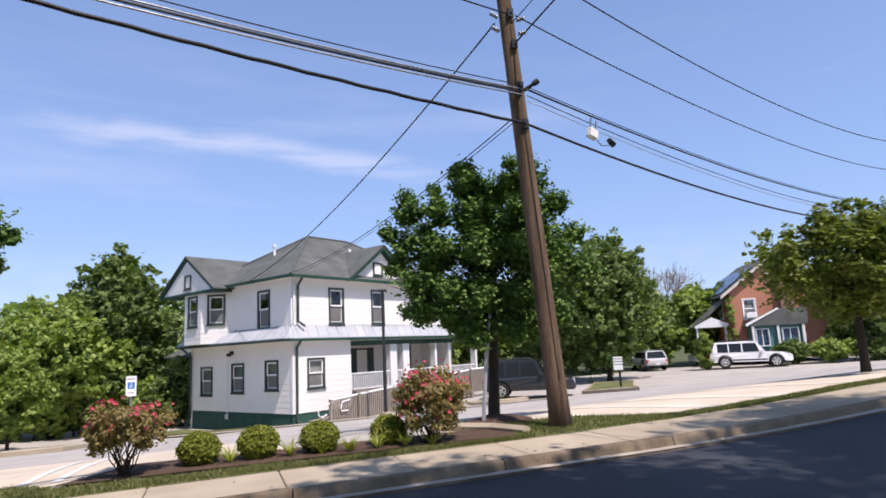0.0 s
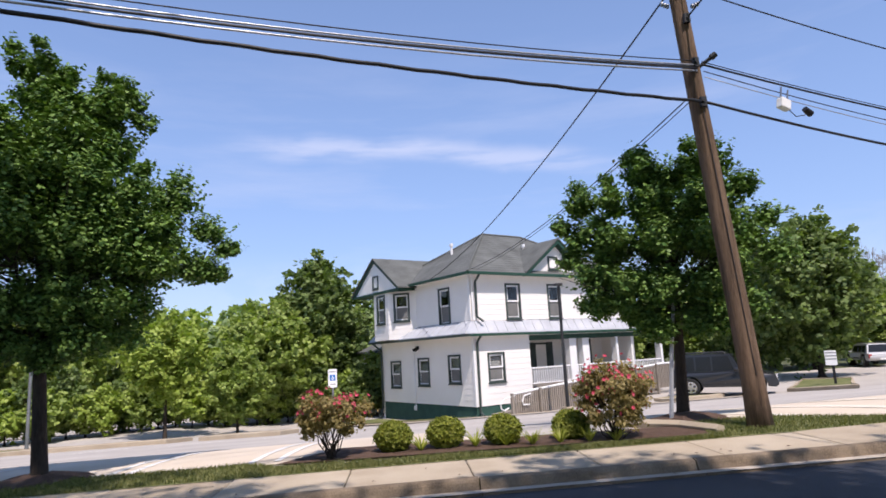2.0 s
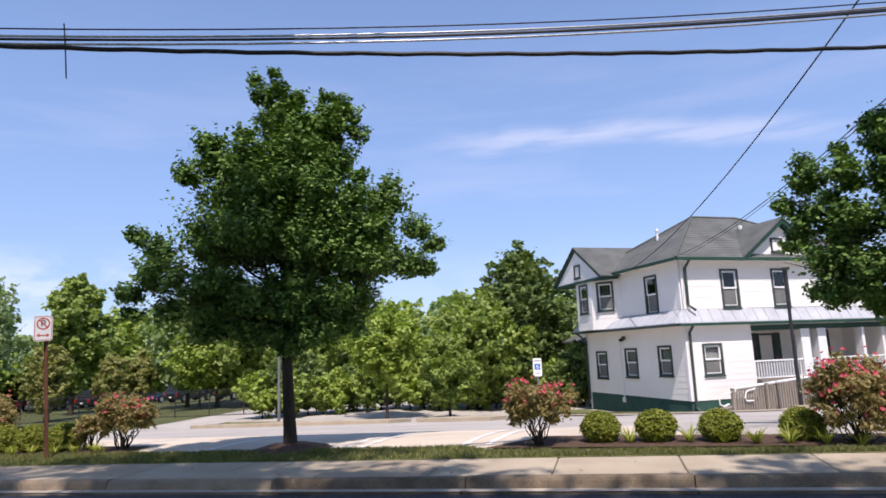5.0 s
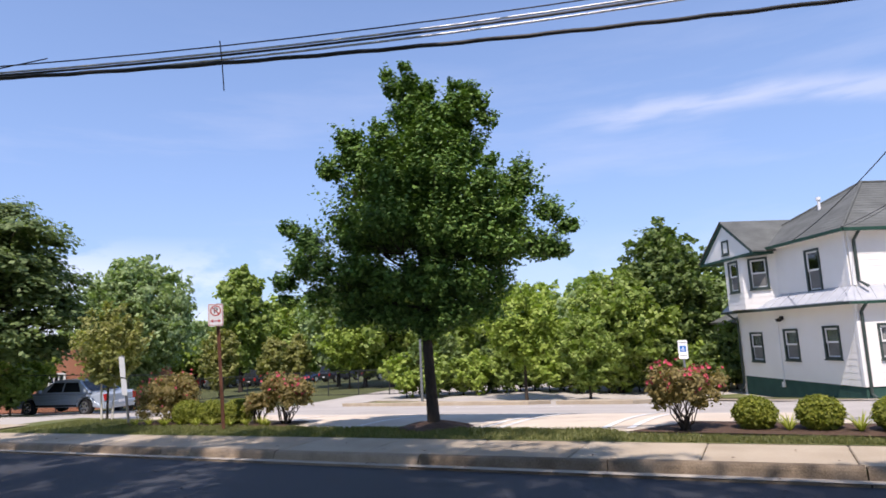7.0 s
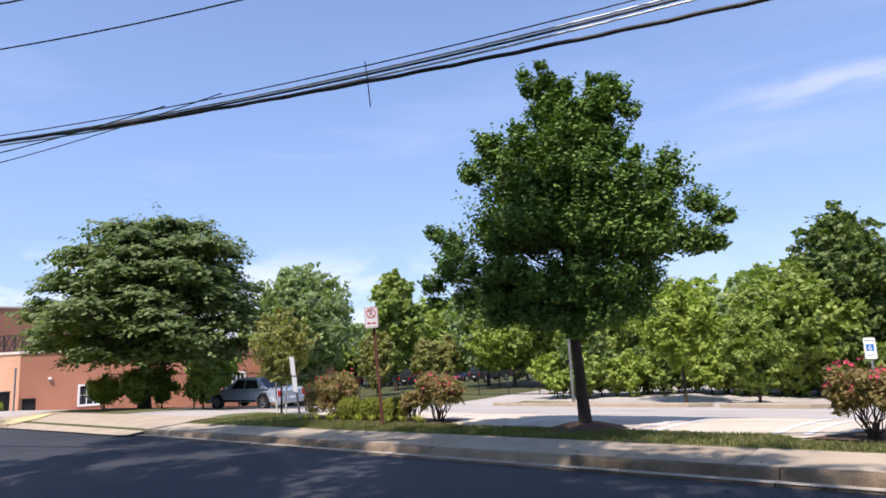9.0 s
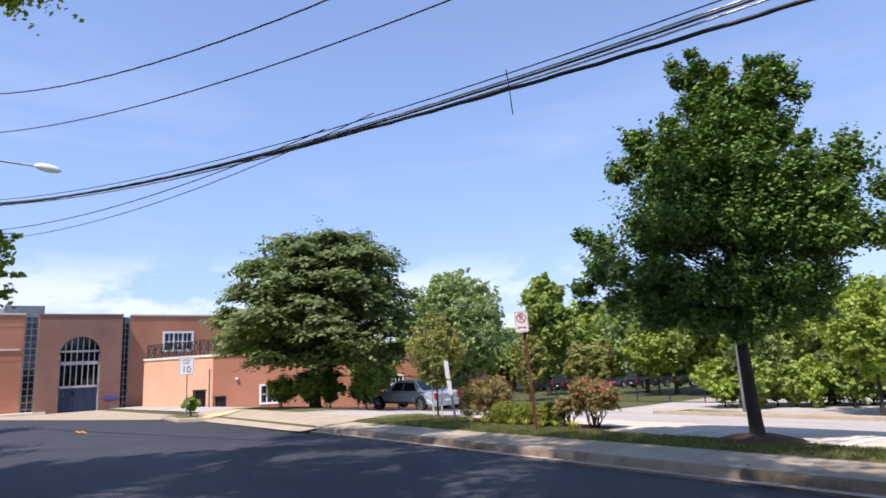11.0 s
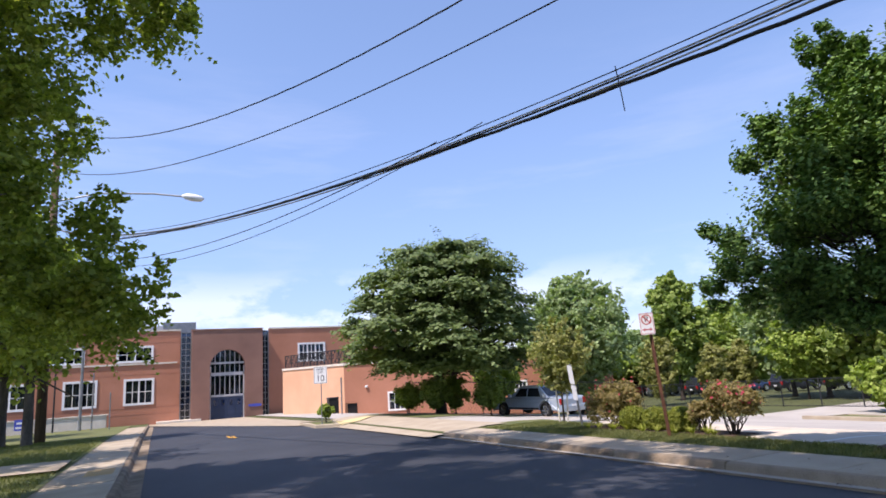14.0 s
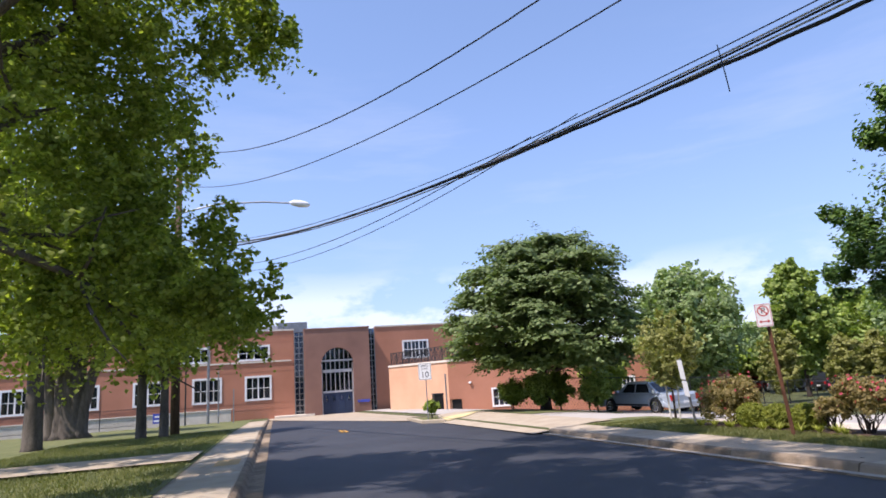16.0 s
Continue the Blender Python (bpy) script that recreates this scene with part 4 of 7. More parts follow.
    put("gable_soffit", boxes((gc - gh - 0.25, gc + gh + 0.25, -0.9, 0.05, 5.84, 5.95)), GREEN_TRIM, h, G)
    # gable on the porch side
    bm = bmesh.new()
    gc, gh = 5.25, 1.85
    prism(bm, [(gc - gh, 6.05), (gc + gh, 6.05), (gc, 7.62)], "y", -0.1, 0.0)
    put("gable_wall", bm, SIDING, h, R)
    sash_window(h, R, 4.75, 5.4, 6.4, 7.05, DARK_TRIM, WHITE_PAINT, False, 0.08)
    for s in (-1, 1):
        bm = bmesh.new()
        prism(bm, [(gc + s * (gh + 0.3), 6.02), (gc + s * (gh + 0.3), 6.2), (gc, 7.86), (gc, 7.66)], "y", 0.0, 0.3)
        put("barge_board", bm, GREEN_TRIM, h, R)
        bm = bmesh.new()
        prism(bm, [(gc + s * (gh + 0.36), 6.16), (gc + s * (gh + 0.36), 6.22), (gc, 7.92), (gc, 7.86)], "y", -3.4, 0.34)
        put("gable_roof", bm, SHINGLE, h, R)
    # hipped roof in courses of shingle
    o = 0.35
    e = [(-o, -o), (W + o, -o), (W + o, D + o), (-o, D + o)]
    r0, r1, rz = (4.0, 3.9), (6.6, 3.9), 8.78
    slopes = ((e[0], e[1], r1, r0), (e[1], e[2], r1, r1), (e[2], e[3], r0, r1), (e[3], e[0], r0, r0))
    for a, b, c, d in slopes:
        bm = bmesh.new()
        n = 18
        for k in range(n):
            f0, f1 = k / n, (k + 1) / n
            z0, z1 = EAVE + (rz - EAVE) * f0 + 0.015, EAVE + (rz - EAVE) * f1 + 0.004
            p = [Vector((*a, 0)).lerp(Vector((*d, 0)), f) for f in (f0, f1)]
            q = [Vector((*b, 0)).lerp(Vector((*c, 0)), f) for f in (f0, f1)]
            m = max(1, int((Vector(b) - Vector(a)).length / 1.0))
            for i in range(m):
                vs = [p[0].lerp(q[0], i / m), p[0].lerp(q[0], (i + 1) / m), p[1].lerp(q[1], (i + 1) / m), p[1].lerp(q[1], i / m)]
                vv = [bm.verts.new((v.x, v.y, zz)) for v, zz in zip(vs, (z0, z0, z1, z1))]
                lo = [bm.verts.new((v.x, v.y, z0 - 0.011)) for v in vs[:2]]
                try:
                    bm.faces.new(vv)
                    bm.faces.new((lo[0], lo[1], vv[1], vv[0]))
                except ValueError:
                    pass
        bmesh.ops.remove_doubles(bm, verts=bm.verts, dist=0.002)
        part("roof", bm, SHINGLE, h, "grey asphalt shingle slope")
    hip = bmesh.new()
    for a, b in ((e[0], r0), (e[1], r1), (e[2], r1), (e[3], r0)):
        tube(hip, [(*a, EAVE + 0.03), (*b, rz + 0.03)], 0.06, 6)
    tube(hip, [(*r0, rz + 0.03), (*r1, rz + 0.03)], 0.06, 6)
    part("hip_cap", hip, SHINGLE, h)
    put("soffit", boxes((-o, W + o, 0.0, o, EAVE - 0.06, EAVE)), WHITE_PAINT, h, R)
    put("gutter", boxes((-o, W + o, o - 0.02, o + 0.1, EAVE - 0.1, EAVE + 0.02)), GREEN_TRIM, h, R)
    put("soffit", boxes((-o + 0.36, 4.6, 0.0, o, EAVE - 0.06, EAVE)), WHITE_PAINT, h, Lf)
    put("gutter", boxes((-o, 4.6, o - 0.02, o + 0.1, EAVE - 0.1, EAVE + 0.02)), GREEN_TRIM, h, Lf)
    bm = bmesh.new()
    tube(bm, [(5.1, 2.0, 7.3), (5.1, 2.0, 7.9)], 0.06, 8)
    tube(bm, [(5.1, 2.0, 7.85), (5.1, 2.0, 8.0)], 0.09, 8)
    part("vent_pipe", bm, WHITE_PAINT, h)
    bm = bmesh.new()
    tube(bm, [(2.3, 4.4, 7.6), (2.3, 4.4, 8.2)], 0.06, 8)
    tube(bm, [(2.3, 4.4, 8.15), (2.3, 4.4, 8.3)], 0.1, 8)
    part("vent_pipe", bm, WHITE_PAINT, h)
    # skirt roof between the storeys
    po, pf = 0.62, 0.3
    bm = bmesh.new()
    def slab(pts):
        top = [bm.verts.new(p) for p in pts]
        bot = [bm.verts.new((p[0], p[1], p[2] - 0.05)) for p in pts]
        bm.faces.new(top)
        bm.faces.new(bot[::-1])
        for i in range(len(pts)):
            j = (i + 1) % len(pts)
            bm.faces.new((bot[i], bot[j], top[j], top[i]))
    slab([(-po, -pf, 3.5), (13.2, -pf, 3.5), (13.2, 0.02, 4.06), (0.02, 0.02, 4.06)])
    slab([(-po, -pf, 3.5), (0.02, 0.02, 4.06), (0.02, 4.4, 4.06), (0.02, D + 0.3, 4.06), (-po, D + 0.3, 3.5)])
    bmesh.ops.recalc_face_normals(bm, faces=bm.faces)
    part("skirt_roof", bm, PENT_METAL, h, "pale metal skirt roof with seams")
    for k in range(24):
        x = 0.1 + k * 0.55
        part("roof_seam", tube(bmesh.new(), [(x, -pf, 3.515), (x, 0.0, 4.07)], 0.012, 4), PENT_METAL, h)
    for k in range(14):
        y = 0.1 + k * 0.58
        part("roof_seam", tube(bmesh.new(), [(-po, y, 3.515), (0.0, y, 4.07)], 0.012, 4), PENT_METAL, h)
    put("skirt_gutter", boxes((-po - 0.02, 13.2, pf - 0.04, pf + 0.08, 3.36, 3.46)), GREEN_TRIM, h, R)
    put("skirt_gutter", boxes((-po - 0.02, D + 0.3, po - 0.04, po + 0.06, 3.36, 3.46)), DARK_TRIM, h, Lf)
    put("skirt_soffit", boxes((-po, 13.2, -0.02, pf - 0.05, 3.4, 3.445)), WHITE_PAINT, h, R)
    put("skirt_soffit", boxes((0, D, 0.02, po - 0.05, 3.4, 3.445)), WHITE_PAINT, h, Lf)
    for pts in (((0.22, -0.42, 6.0), (0.22, -0.1, 5.7), (0.22, -0.09, 4.2), (0.45, -0.25, 3.98)), ((0.14, -0.36, 3.36), (0.14, -0.1, 3.1), (0.14, -0.08, 0.2), (0.14, -0.3, 0.05))):
        bm = bmesh.new()
        tube(bm, pts, 0.055, 8)
        part("downpipe", bm, DARK_TRIM, h)
    bm = bmesh.new()
    tube(bm, [(-0.62, D - 0.15, 3.4), (-0.1, D - 0.1, 3.0), (-0.09, D - 0.1, 0.1), (-0.3, D - 0.1, -0.3)], 0.055, 8)
    part("downpipe", bm, DARK_TRIM, h)
    bm = bmesh.new()
    tube(bm, [(-0.04, 4.75, 3.1), (-0.04, 4.75, 0.3)], 0.025, 6)
    box(bm, -0.12, -0.02, 4.68, 4.82, 0.1, 0.32, 0.01)
    part("conduit", bm, WHITE_PAINT, h)
    bm = bmesh.new()
    box(bm, -0.12, -0.01, 4.3, 4.5, 2.95, 3.12, 0.02)
    tube(bm, [(-0.1, 4.34, 3.0), (-0.24, 4.28, 2.93)], [0.05, 0.07], 10)
    tube(bm, [(-0.1, 4.46, 3.0), (-0.24, 4.52, 2.93)], [0.05, 0.07], 10)
    part("flood_lamp", bm, BLACK, h)
    # porch
    put("porch_deck", boxes((3.2, 13.0, -2.0, 0.0, 0.95, 1.1)), WEATHERED, h, R)
    board_wall(h, "porch_wall", frame_of((0, 2.0, 0), (1, 0, 0), (0, -1, 0)), 3.2, 13, 1.1, 3.45, [(3.5, 4.35, 1.12, 3.1), (8.4, 9.4, 1.12, 3.1)])
    board_wall(h, "porch_wall", frame_of((3.2, 0, 0), (0, 1, 0), (1, 0, 0)), 0.14, 2.0, 1.1, 3.45, [])
    put("porch_ceiling", boxes((3.2, 13, -2.0, -0.02, 3.3, 3.36)), WHITE_PAINT, h, R)
    put("porch_beam", boxes((3.2, 13, -0.14, 0.02, 3.1, 3.32)), GREEN_TRIM, h, R)
    P2 = frame_of((0, 2.0, 0), (1, 0, 0), (0, -1, 0))
    for a, b in ((3.5, 4.35), (8.4, 9.4)):
        d = put("front_door", border(a, b, 1.12, 3.1, 0.09, -0.04, 0.05), DARK_TRIM, h, P2, "dark framed porch door")
        put("door_leaf", boxes((a + 0.09, b - 0.09, -0.08, -0.05, 1.12, 3.0)), DARK_TRIM, d, P2)
        g = put("door_pane", boxes((a + 0.2, b - 0.2, -0.049, -0.045, 2.0, 2.85)), GLASS, d, P2)
    sash_window(h, P2, 5.3, 6.2, 1.7, 3.0, DARK_TRIM, DARK_TRIM, False)
    put("shutter", boxes((4.95, 5.28, 0.0, 0.05, 1.68, 3.02)), DARK_TRIM, h, P2)
    put("shutter", boxes((6.22, 6.55, 0.0, 0.05, 1.68, 3.02)), DARK_TRIM, h, P2)
    put("letter_box", boxes((4.62, 4.9, 0.0, 0.1, 2.25, 2.42), bevel=0.01), BLACK, h, P2)
    for a in (5.72, 6.62, 9.05, 12.6):
        put("porch_post", boxes((a, a + 0.45 if a < 9 else a + 0.16, -0.32, 0.04, 0.4, 3.12)), WHITE_PAINT, h, R)
    put("porch_rail", boxes((3.2, 12.6, -0.1, -0.03, 1.82, 1.88)), WHITE_PAINT, h, R)
    put("porch_rail", boxes((3.2, 12.6, -0.1, -0.03, 1.14, 1.19)), WHITE_PAINT, h, R)
    for k in range(68):
        x = 3.25 + k * 0.137
        put("baluster", boxes((x, x + 0.045, -0.085, -0.045, 1.19, 1.82)), WHITE_PAINT, h, R)
    # lower wing behind
    wg = frame_of((1.2, D, 0), (0, 1, 0), (-1, 0, 0))
    board_wall(h, "wing_wall", wg, 0, 4.5, -0.9, 3.0, [(1.0, 1.9, 0.9, 2.4)], 0.3)
    sash_window(h, wg, 1.0, 1.9, 0.9, 2.4, DARK_TRIM, WHITE_PAINT, False)
    board_wall(h, "wing_wall", frame_of((1.2, D + 4.5, 0), (1, 0, 0), (0, 1, 0)), 0, 6, -0.9, 3.0, [], 0.6)
    bm = bmesh.new()
    prism(bm, [(0.9, 2.95), (0.9, 3.05), (5, 4.5), (8.5, 3.0)], "y", D, D + 4.9)
    part("wing_roof", bm, SHINGLE, h)
    return h


def access_ramp():
    m = pose(2.85, 26.85, -1.13, 0, 0, 31)
    r = thing("access_ramp", m, "weathered timber ramp with picket sides and white handrail beside the porch", "ramp")
    def top(x):
        return 0.62 + 0.075 * (x - 0.7)
    bm = bmesh.new()
    prism(bm, [(0.6, -0.1), (10.8, 0.3), (10.8, top(10.8) - 0.55), (0.6, 0.1)], "y", -1.05, -0.2)
    part("ramp_deck", bm, WEATHERED, r)
    for k in range(100):
        x = 0.95 + k * 0.12
        part("picket", boxes((x, x + 0.075, -1.12, -1.08, 0.02 if x < 9 else 0.45, top(min(x, 11)) + 0.2)), WEATHERED, r)
    for k in range(8):
        x = 0.9 + k * 1.6
        part("post", boxes((x, x + 0.1, -1.24, -1.13, -0.3, top(min(x, 11)) + 0.3)), WEATHERED, r)
    bm = bmesh.new()
    tube(bm, [(1.0, -1.1, top(1.0) + 0.25), (5.6, -1.1, top(5.6) + 0.25), (11.0, -1.1, top(11) + 0.25), (12.9, -1.1, top(11) + 0.25)], 0.05, 8)
    part("top_rail", bm, WHITE_PAINT, r)
    bm = bmesh.new()
    tube(bm, [(1.1, -1.18, top(1) + 0.18), (0.5, -1.18, top(0.5) + 0.12), (0.32, -1.18, 0.55), (0.34, -1.18, 0.36), (0.5, -1.18, 0.28), (0.75, -1.18, 0.36)], 0.028, 8)
    tube(bm, [(2.0, -1.18, top(2) + 0.14), (1.6, -1.18, top(1.6) + 0.1), (1.5, -1.18, 0.55), (1.55, -1.18, 0.42), (1.9, -1.18, 0.42)], 0.028, 8)
    part("handrail", bm, WHITE_PAINT, r)
    return r


white_house()
access_ramp()


# ---- the brick school ----
def grid_window(house, m, a0, a1, z0, z1, cols, rows, trim, name="window", tw=0.12, groups=0):
    """A many-paned window in a pale surround: surround, mullions, panes and a panel painted dark as the unlit room."""
    w = put(name, border(a0, a1, z0, z1, tw, -0.06, 0.06), trim, house, m)
    i0, i1, k0, k1 = a0 + tw, a1 - tw, z0 + tw, z1 - tw
    bm = bmesh.new()
    for c in range(1, cols):
        x = i0 + (i1 - i0) * c / cols
        t = 0.07 if groups and c % groups == 0 else 0.03
        box(bm, x - t, x + t, -0.08, -0.02, k0, k1)
    for r in range(1, rows):
        z = k0 + (k1 - k0) * r / rows
        box(bm, i0, i1, -0.075, -0.025, z - 0.03, z + 0.03)
    put("mullion", bm, trim, w, m)
    for c in range(cols):
        for r in range(rows):
            g = put("pane", boxes((i0 + (i1 - i0) * c / cols + 0.02, i0 + (i1 - i0) * (c + 1) / cols - 0.02, -0.06, -0.052, k0 + (k1 - k0) * r / rows + 0.02, k0 + (k1 - k0) * (r + 1) / rows - 0.02)), GLASS_BLUE, w, m)
            g.visible_shadow = False
    put("room_dark_panel", boxes((i0, i1, -0.8, -0.78, k0, k1)), ROOM_DARK, w, m)
    return w


def arch_wall(y0, y1, z0, z1, c, r, spring, thick, n=24):
    """A wall (a, d, z) with an arched opening centred on c."""
    bm = bmesh.new()
    arc = [(c + r * math.cos(math.pi * k / n), spring + r * math.sin(math.pi * k / n)) for k in range(n + 1)]
    right = [(y1, z0), (y1, z1), (c, z1)] + [(c, spring + r)] + arc[:n // 2][::-1] + [(c + r, z0)]
    left = [(c - r, z0)] + arc[n // 2 + 1:][::-1] + [(c, spring + r), (c, z1), (y0, z1), (y0, z0)]
    prism(bm, right, "y", -thick, 0)
    prism(bm, left, "y", -thick, 0)
    return bm


def school():
    s = thing("school", pose(-65, 0, -1.6), "two-storey red brick school with arched glazed entrance", "school")
    F = frame_of((0, 0, 0), (0, 1, 0), (1, 0, 0))
    top = 8.45
    lw = [(-3.68, -0.57, 5.6, 7.15), (-2.99, -0.44, 1.75, 4.15), (-7.8, -5.1, 1.75, 4.2), (-13.0, -10.4, 1.9, 4.2), (-18.4, -15.8, 1.9, 4.2), (-23.9, -21.4, 1.9, 4.25), (-9.2, -6.2, 5.6, 7.15)]
    put("wall_left", holed(-34, 1.75, -0.6, top, 0.4, lw), BRICK, s, F, "red brick wall with stone bands")
    for h in lw:
        grid_window(s, F, *h, 4, 2, WHITE_PAINT, groups=2, tw=0.2)
    put("stone_band", boxes((-34, 1.5, 0.0, 0.08, 5.4, 5.55)), STONE, s, F)
    for k, z in enumerate((0.9, 1.5, 4.5, 5.0, 7.4, 7.9)):
        put("brick_band", boxes((-34, 1.74, 0.0, 0.012, z, z + 0.14)), BRICK, s, F)
    put("coping", boxes((-34, 1.8, -0.45, 0.08, top, top + 0.16)), STONE, s, F)
    rw_ = [(12.9, 15.75, 4.95, 6.9)]
    put("wall_right", holed(10.0, 24, -0.6, top - 0.05, 0.4, rw_), BRICK, s, F, "red brick wall")
    grid_window(s, F, *rw_[0], 6, 2, WHITE_PAINT, groups=2, tw=0.18)
    put("coping", boxes((10, 24.1, -0.45, 0.08, top - 0.05, top + 0.1)), STONE, s, F)
    # tower with arch
    T = frame_of((1.0, 0, 0), (0, 1, 0), (1, 0, 0))
    put("tower_front", arch_wall(2.75, 9.25, -0.6, 8.35, 5.98, 1.6, 4.85, 0.5), BRICK_DARK, s, T, "brown brick entrance tower")
    for a in (2.75, 9.25):
        put("tower_side", boxes((a - 0.2 if a > 5 else a, a if a > 5 else a + 0.2, -1.4, -0.5, -0.6, 8.35)), BRICK_DARK, s, T)
    put("coping", boxes((2.7, 9.3, -1.4, 0.06, 8.35, 8.48)), BRICK_DARK, s, T)
    ent = put("entrance", boxes((4.4, 7.56, -0.45, -0.36, 2.0, 2.2), (4.4, 7.56, -0.45, -0.36, 4.0, 4.3), (4.4, 7.56, -0.45, -0.36, 5.1, 5.28), (4.4, 4.5, -0.45, -0.36, -0.2, 4.9), (7.44, 7.56, -0.45, -0.36, -0.2, 4.9)), PENT_METAL, s, T, "glazed arched entrance with blue doors")
    for k in range(1, 7):
        a = 4.4 + 3.16 * k / 7
        put("mullion", boxes((a - 0.03, a + 0.03, -0.44, -0.37, 2.2, 4.85 + math.sqrt(max(0, 1.55 ** 2 - (a - 5.98) ** 2)))), PENT_METAL, ent, T)
    bm = bmesh.new()
    n = 20
    pts = [(4.4, 2.1)] + [(5.98 + 1.57 * math.cos(math.pi - math.pi * k / n), 4.85 + 1.57 * math.sin(math.pi * k / n)) for k in range(n + 1)] + [(7.56, 2.1)]
    prism(bm, pts, "y", -0.42, -0.41)
    put("glazing", bm, GLASS_BLUE, ent, T)
    # near-black sheet in place of the unlit hall
    put("hall_dark_panel", boxes((4.2, 7.7, -2.4, -2.38, -0.2, 6.6)), ROOM_DARK, ent, T)
    for k in range(4):
        a = 4.5 + k * 0.735
        d = put("entrance_door", boxes((a + 0.01, a + 0.72, -0.44, -0.39, -0.15, 2.0)), DOOR_BLUE, ent, T)
        put("door_window", boxes((a + 0.22, a + 0.5, -0.385, -0.38, 1.2, 1.7)), GLASS_BLUE, ent, T)
    # glazed stair strips beside the tower
    for a0, a1 in ((1.78, 2.72), (9.28, 9.98)):
        cols = 2
        w = put("stair_glazing", border(a0, a1, -0.2, 8.3, 0.07, -0.1, 0.02), STEEL, s, F)
        for k in range(1, 15):
            put("mullion", boxes((a0, a1, -0.08, 0.0, -0.2 + k * 0.57, -0.14 + k * 0.57)), STEEL, w, F)
        put("mullion", boxes(((a0 + a1) / 2 - 0.03, (a0 + a1) / 2 + 0.03, -0.08, 0.01, -0.1, 8.2)), STEEL, w, F)
        put("pane", boxes((a0 + 0.05, a1 - 0.05, -0.06, -0.05, -0.1, 8.2)), GLASS_BLUE, w, F)
        # stairwell shade painted as a near-black sheet
        put("room_dark_panel", boxes((a0, a1, -0.9, -0.88, -0.2, 8.3)), ROOM_DARK, w, F)
    # roof plant room and flat roof
    put("flat_roof", boxes((-34, 24, -22, -0.4, top - 0.5, top - 0.3)), STEEL, s, F)
    put("plant_room", boxes((-8.5, 2.8, -7, -2.5, top - 0.3, top + 0.75)), PENT_METAL, s, F)
    put("plant_room", boxes((0.2, 3.2, -4, -1.6, top - 0.3, top + 0.95)), STEEL, s, F)
    put("back_wall", boxes((-34, 24, -22, -21.6, -0.6, top)), BRICK, s, F)
    put("end_wall", boxes((-34, -33.6, -21.6, -0.4, -0.6, top)), BRICK, s, F)
    put("end_wall", boxes((23.6, 24, -21.6, -0.4, -0.6, top)), BRICK, s, F)
    put("letter_sign", boxes((8.15, 9.1, 0.02, 0.06, 0.9, 1.15), (7.9, 8.1, 0.02, 0.06, 0.9, 1.15)), LETTER_BLUE, s, T)
    put("stone_step", boxes((-0.2, 3.6, 0.0, 1.3, -0.3, 0.15)), STONE, s, F)
    return s


DOOR_BLUE = mat("door_blue", (0.02, 0.035, 0.075), (0.035, 0.055, 0.11), 0.5, 2, 30, 0.03)
LETTER_BLUE = mat("letter_blue", (0.06, 0.08, 0.4), (0.09, 0.12, 0.5), 0.5, 2, 30, 0.03)
school()


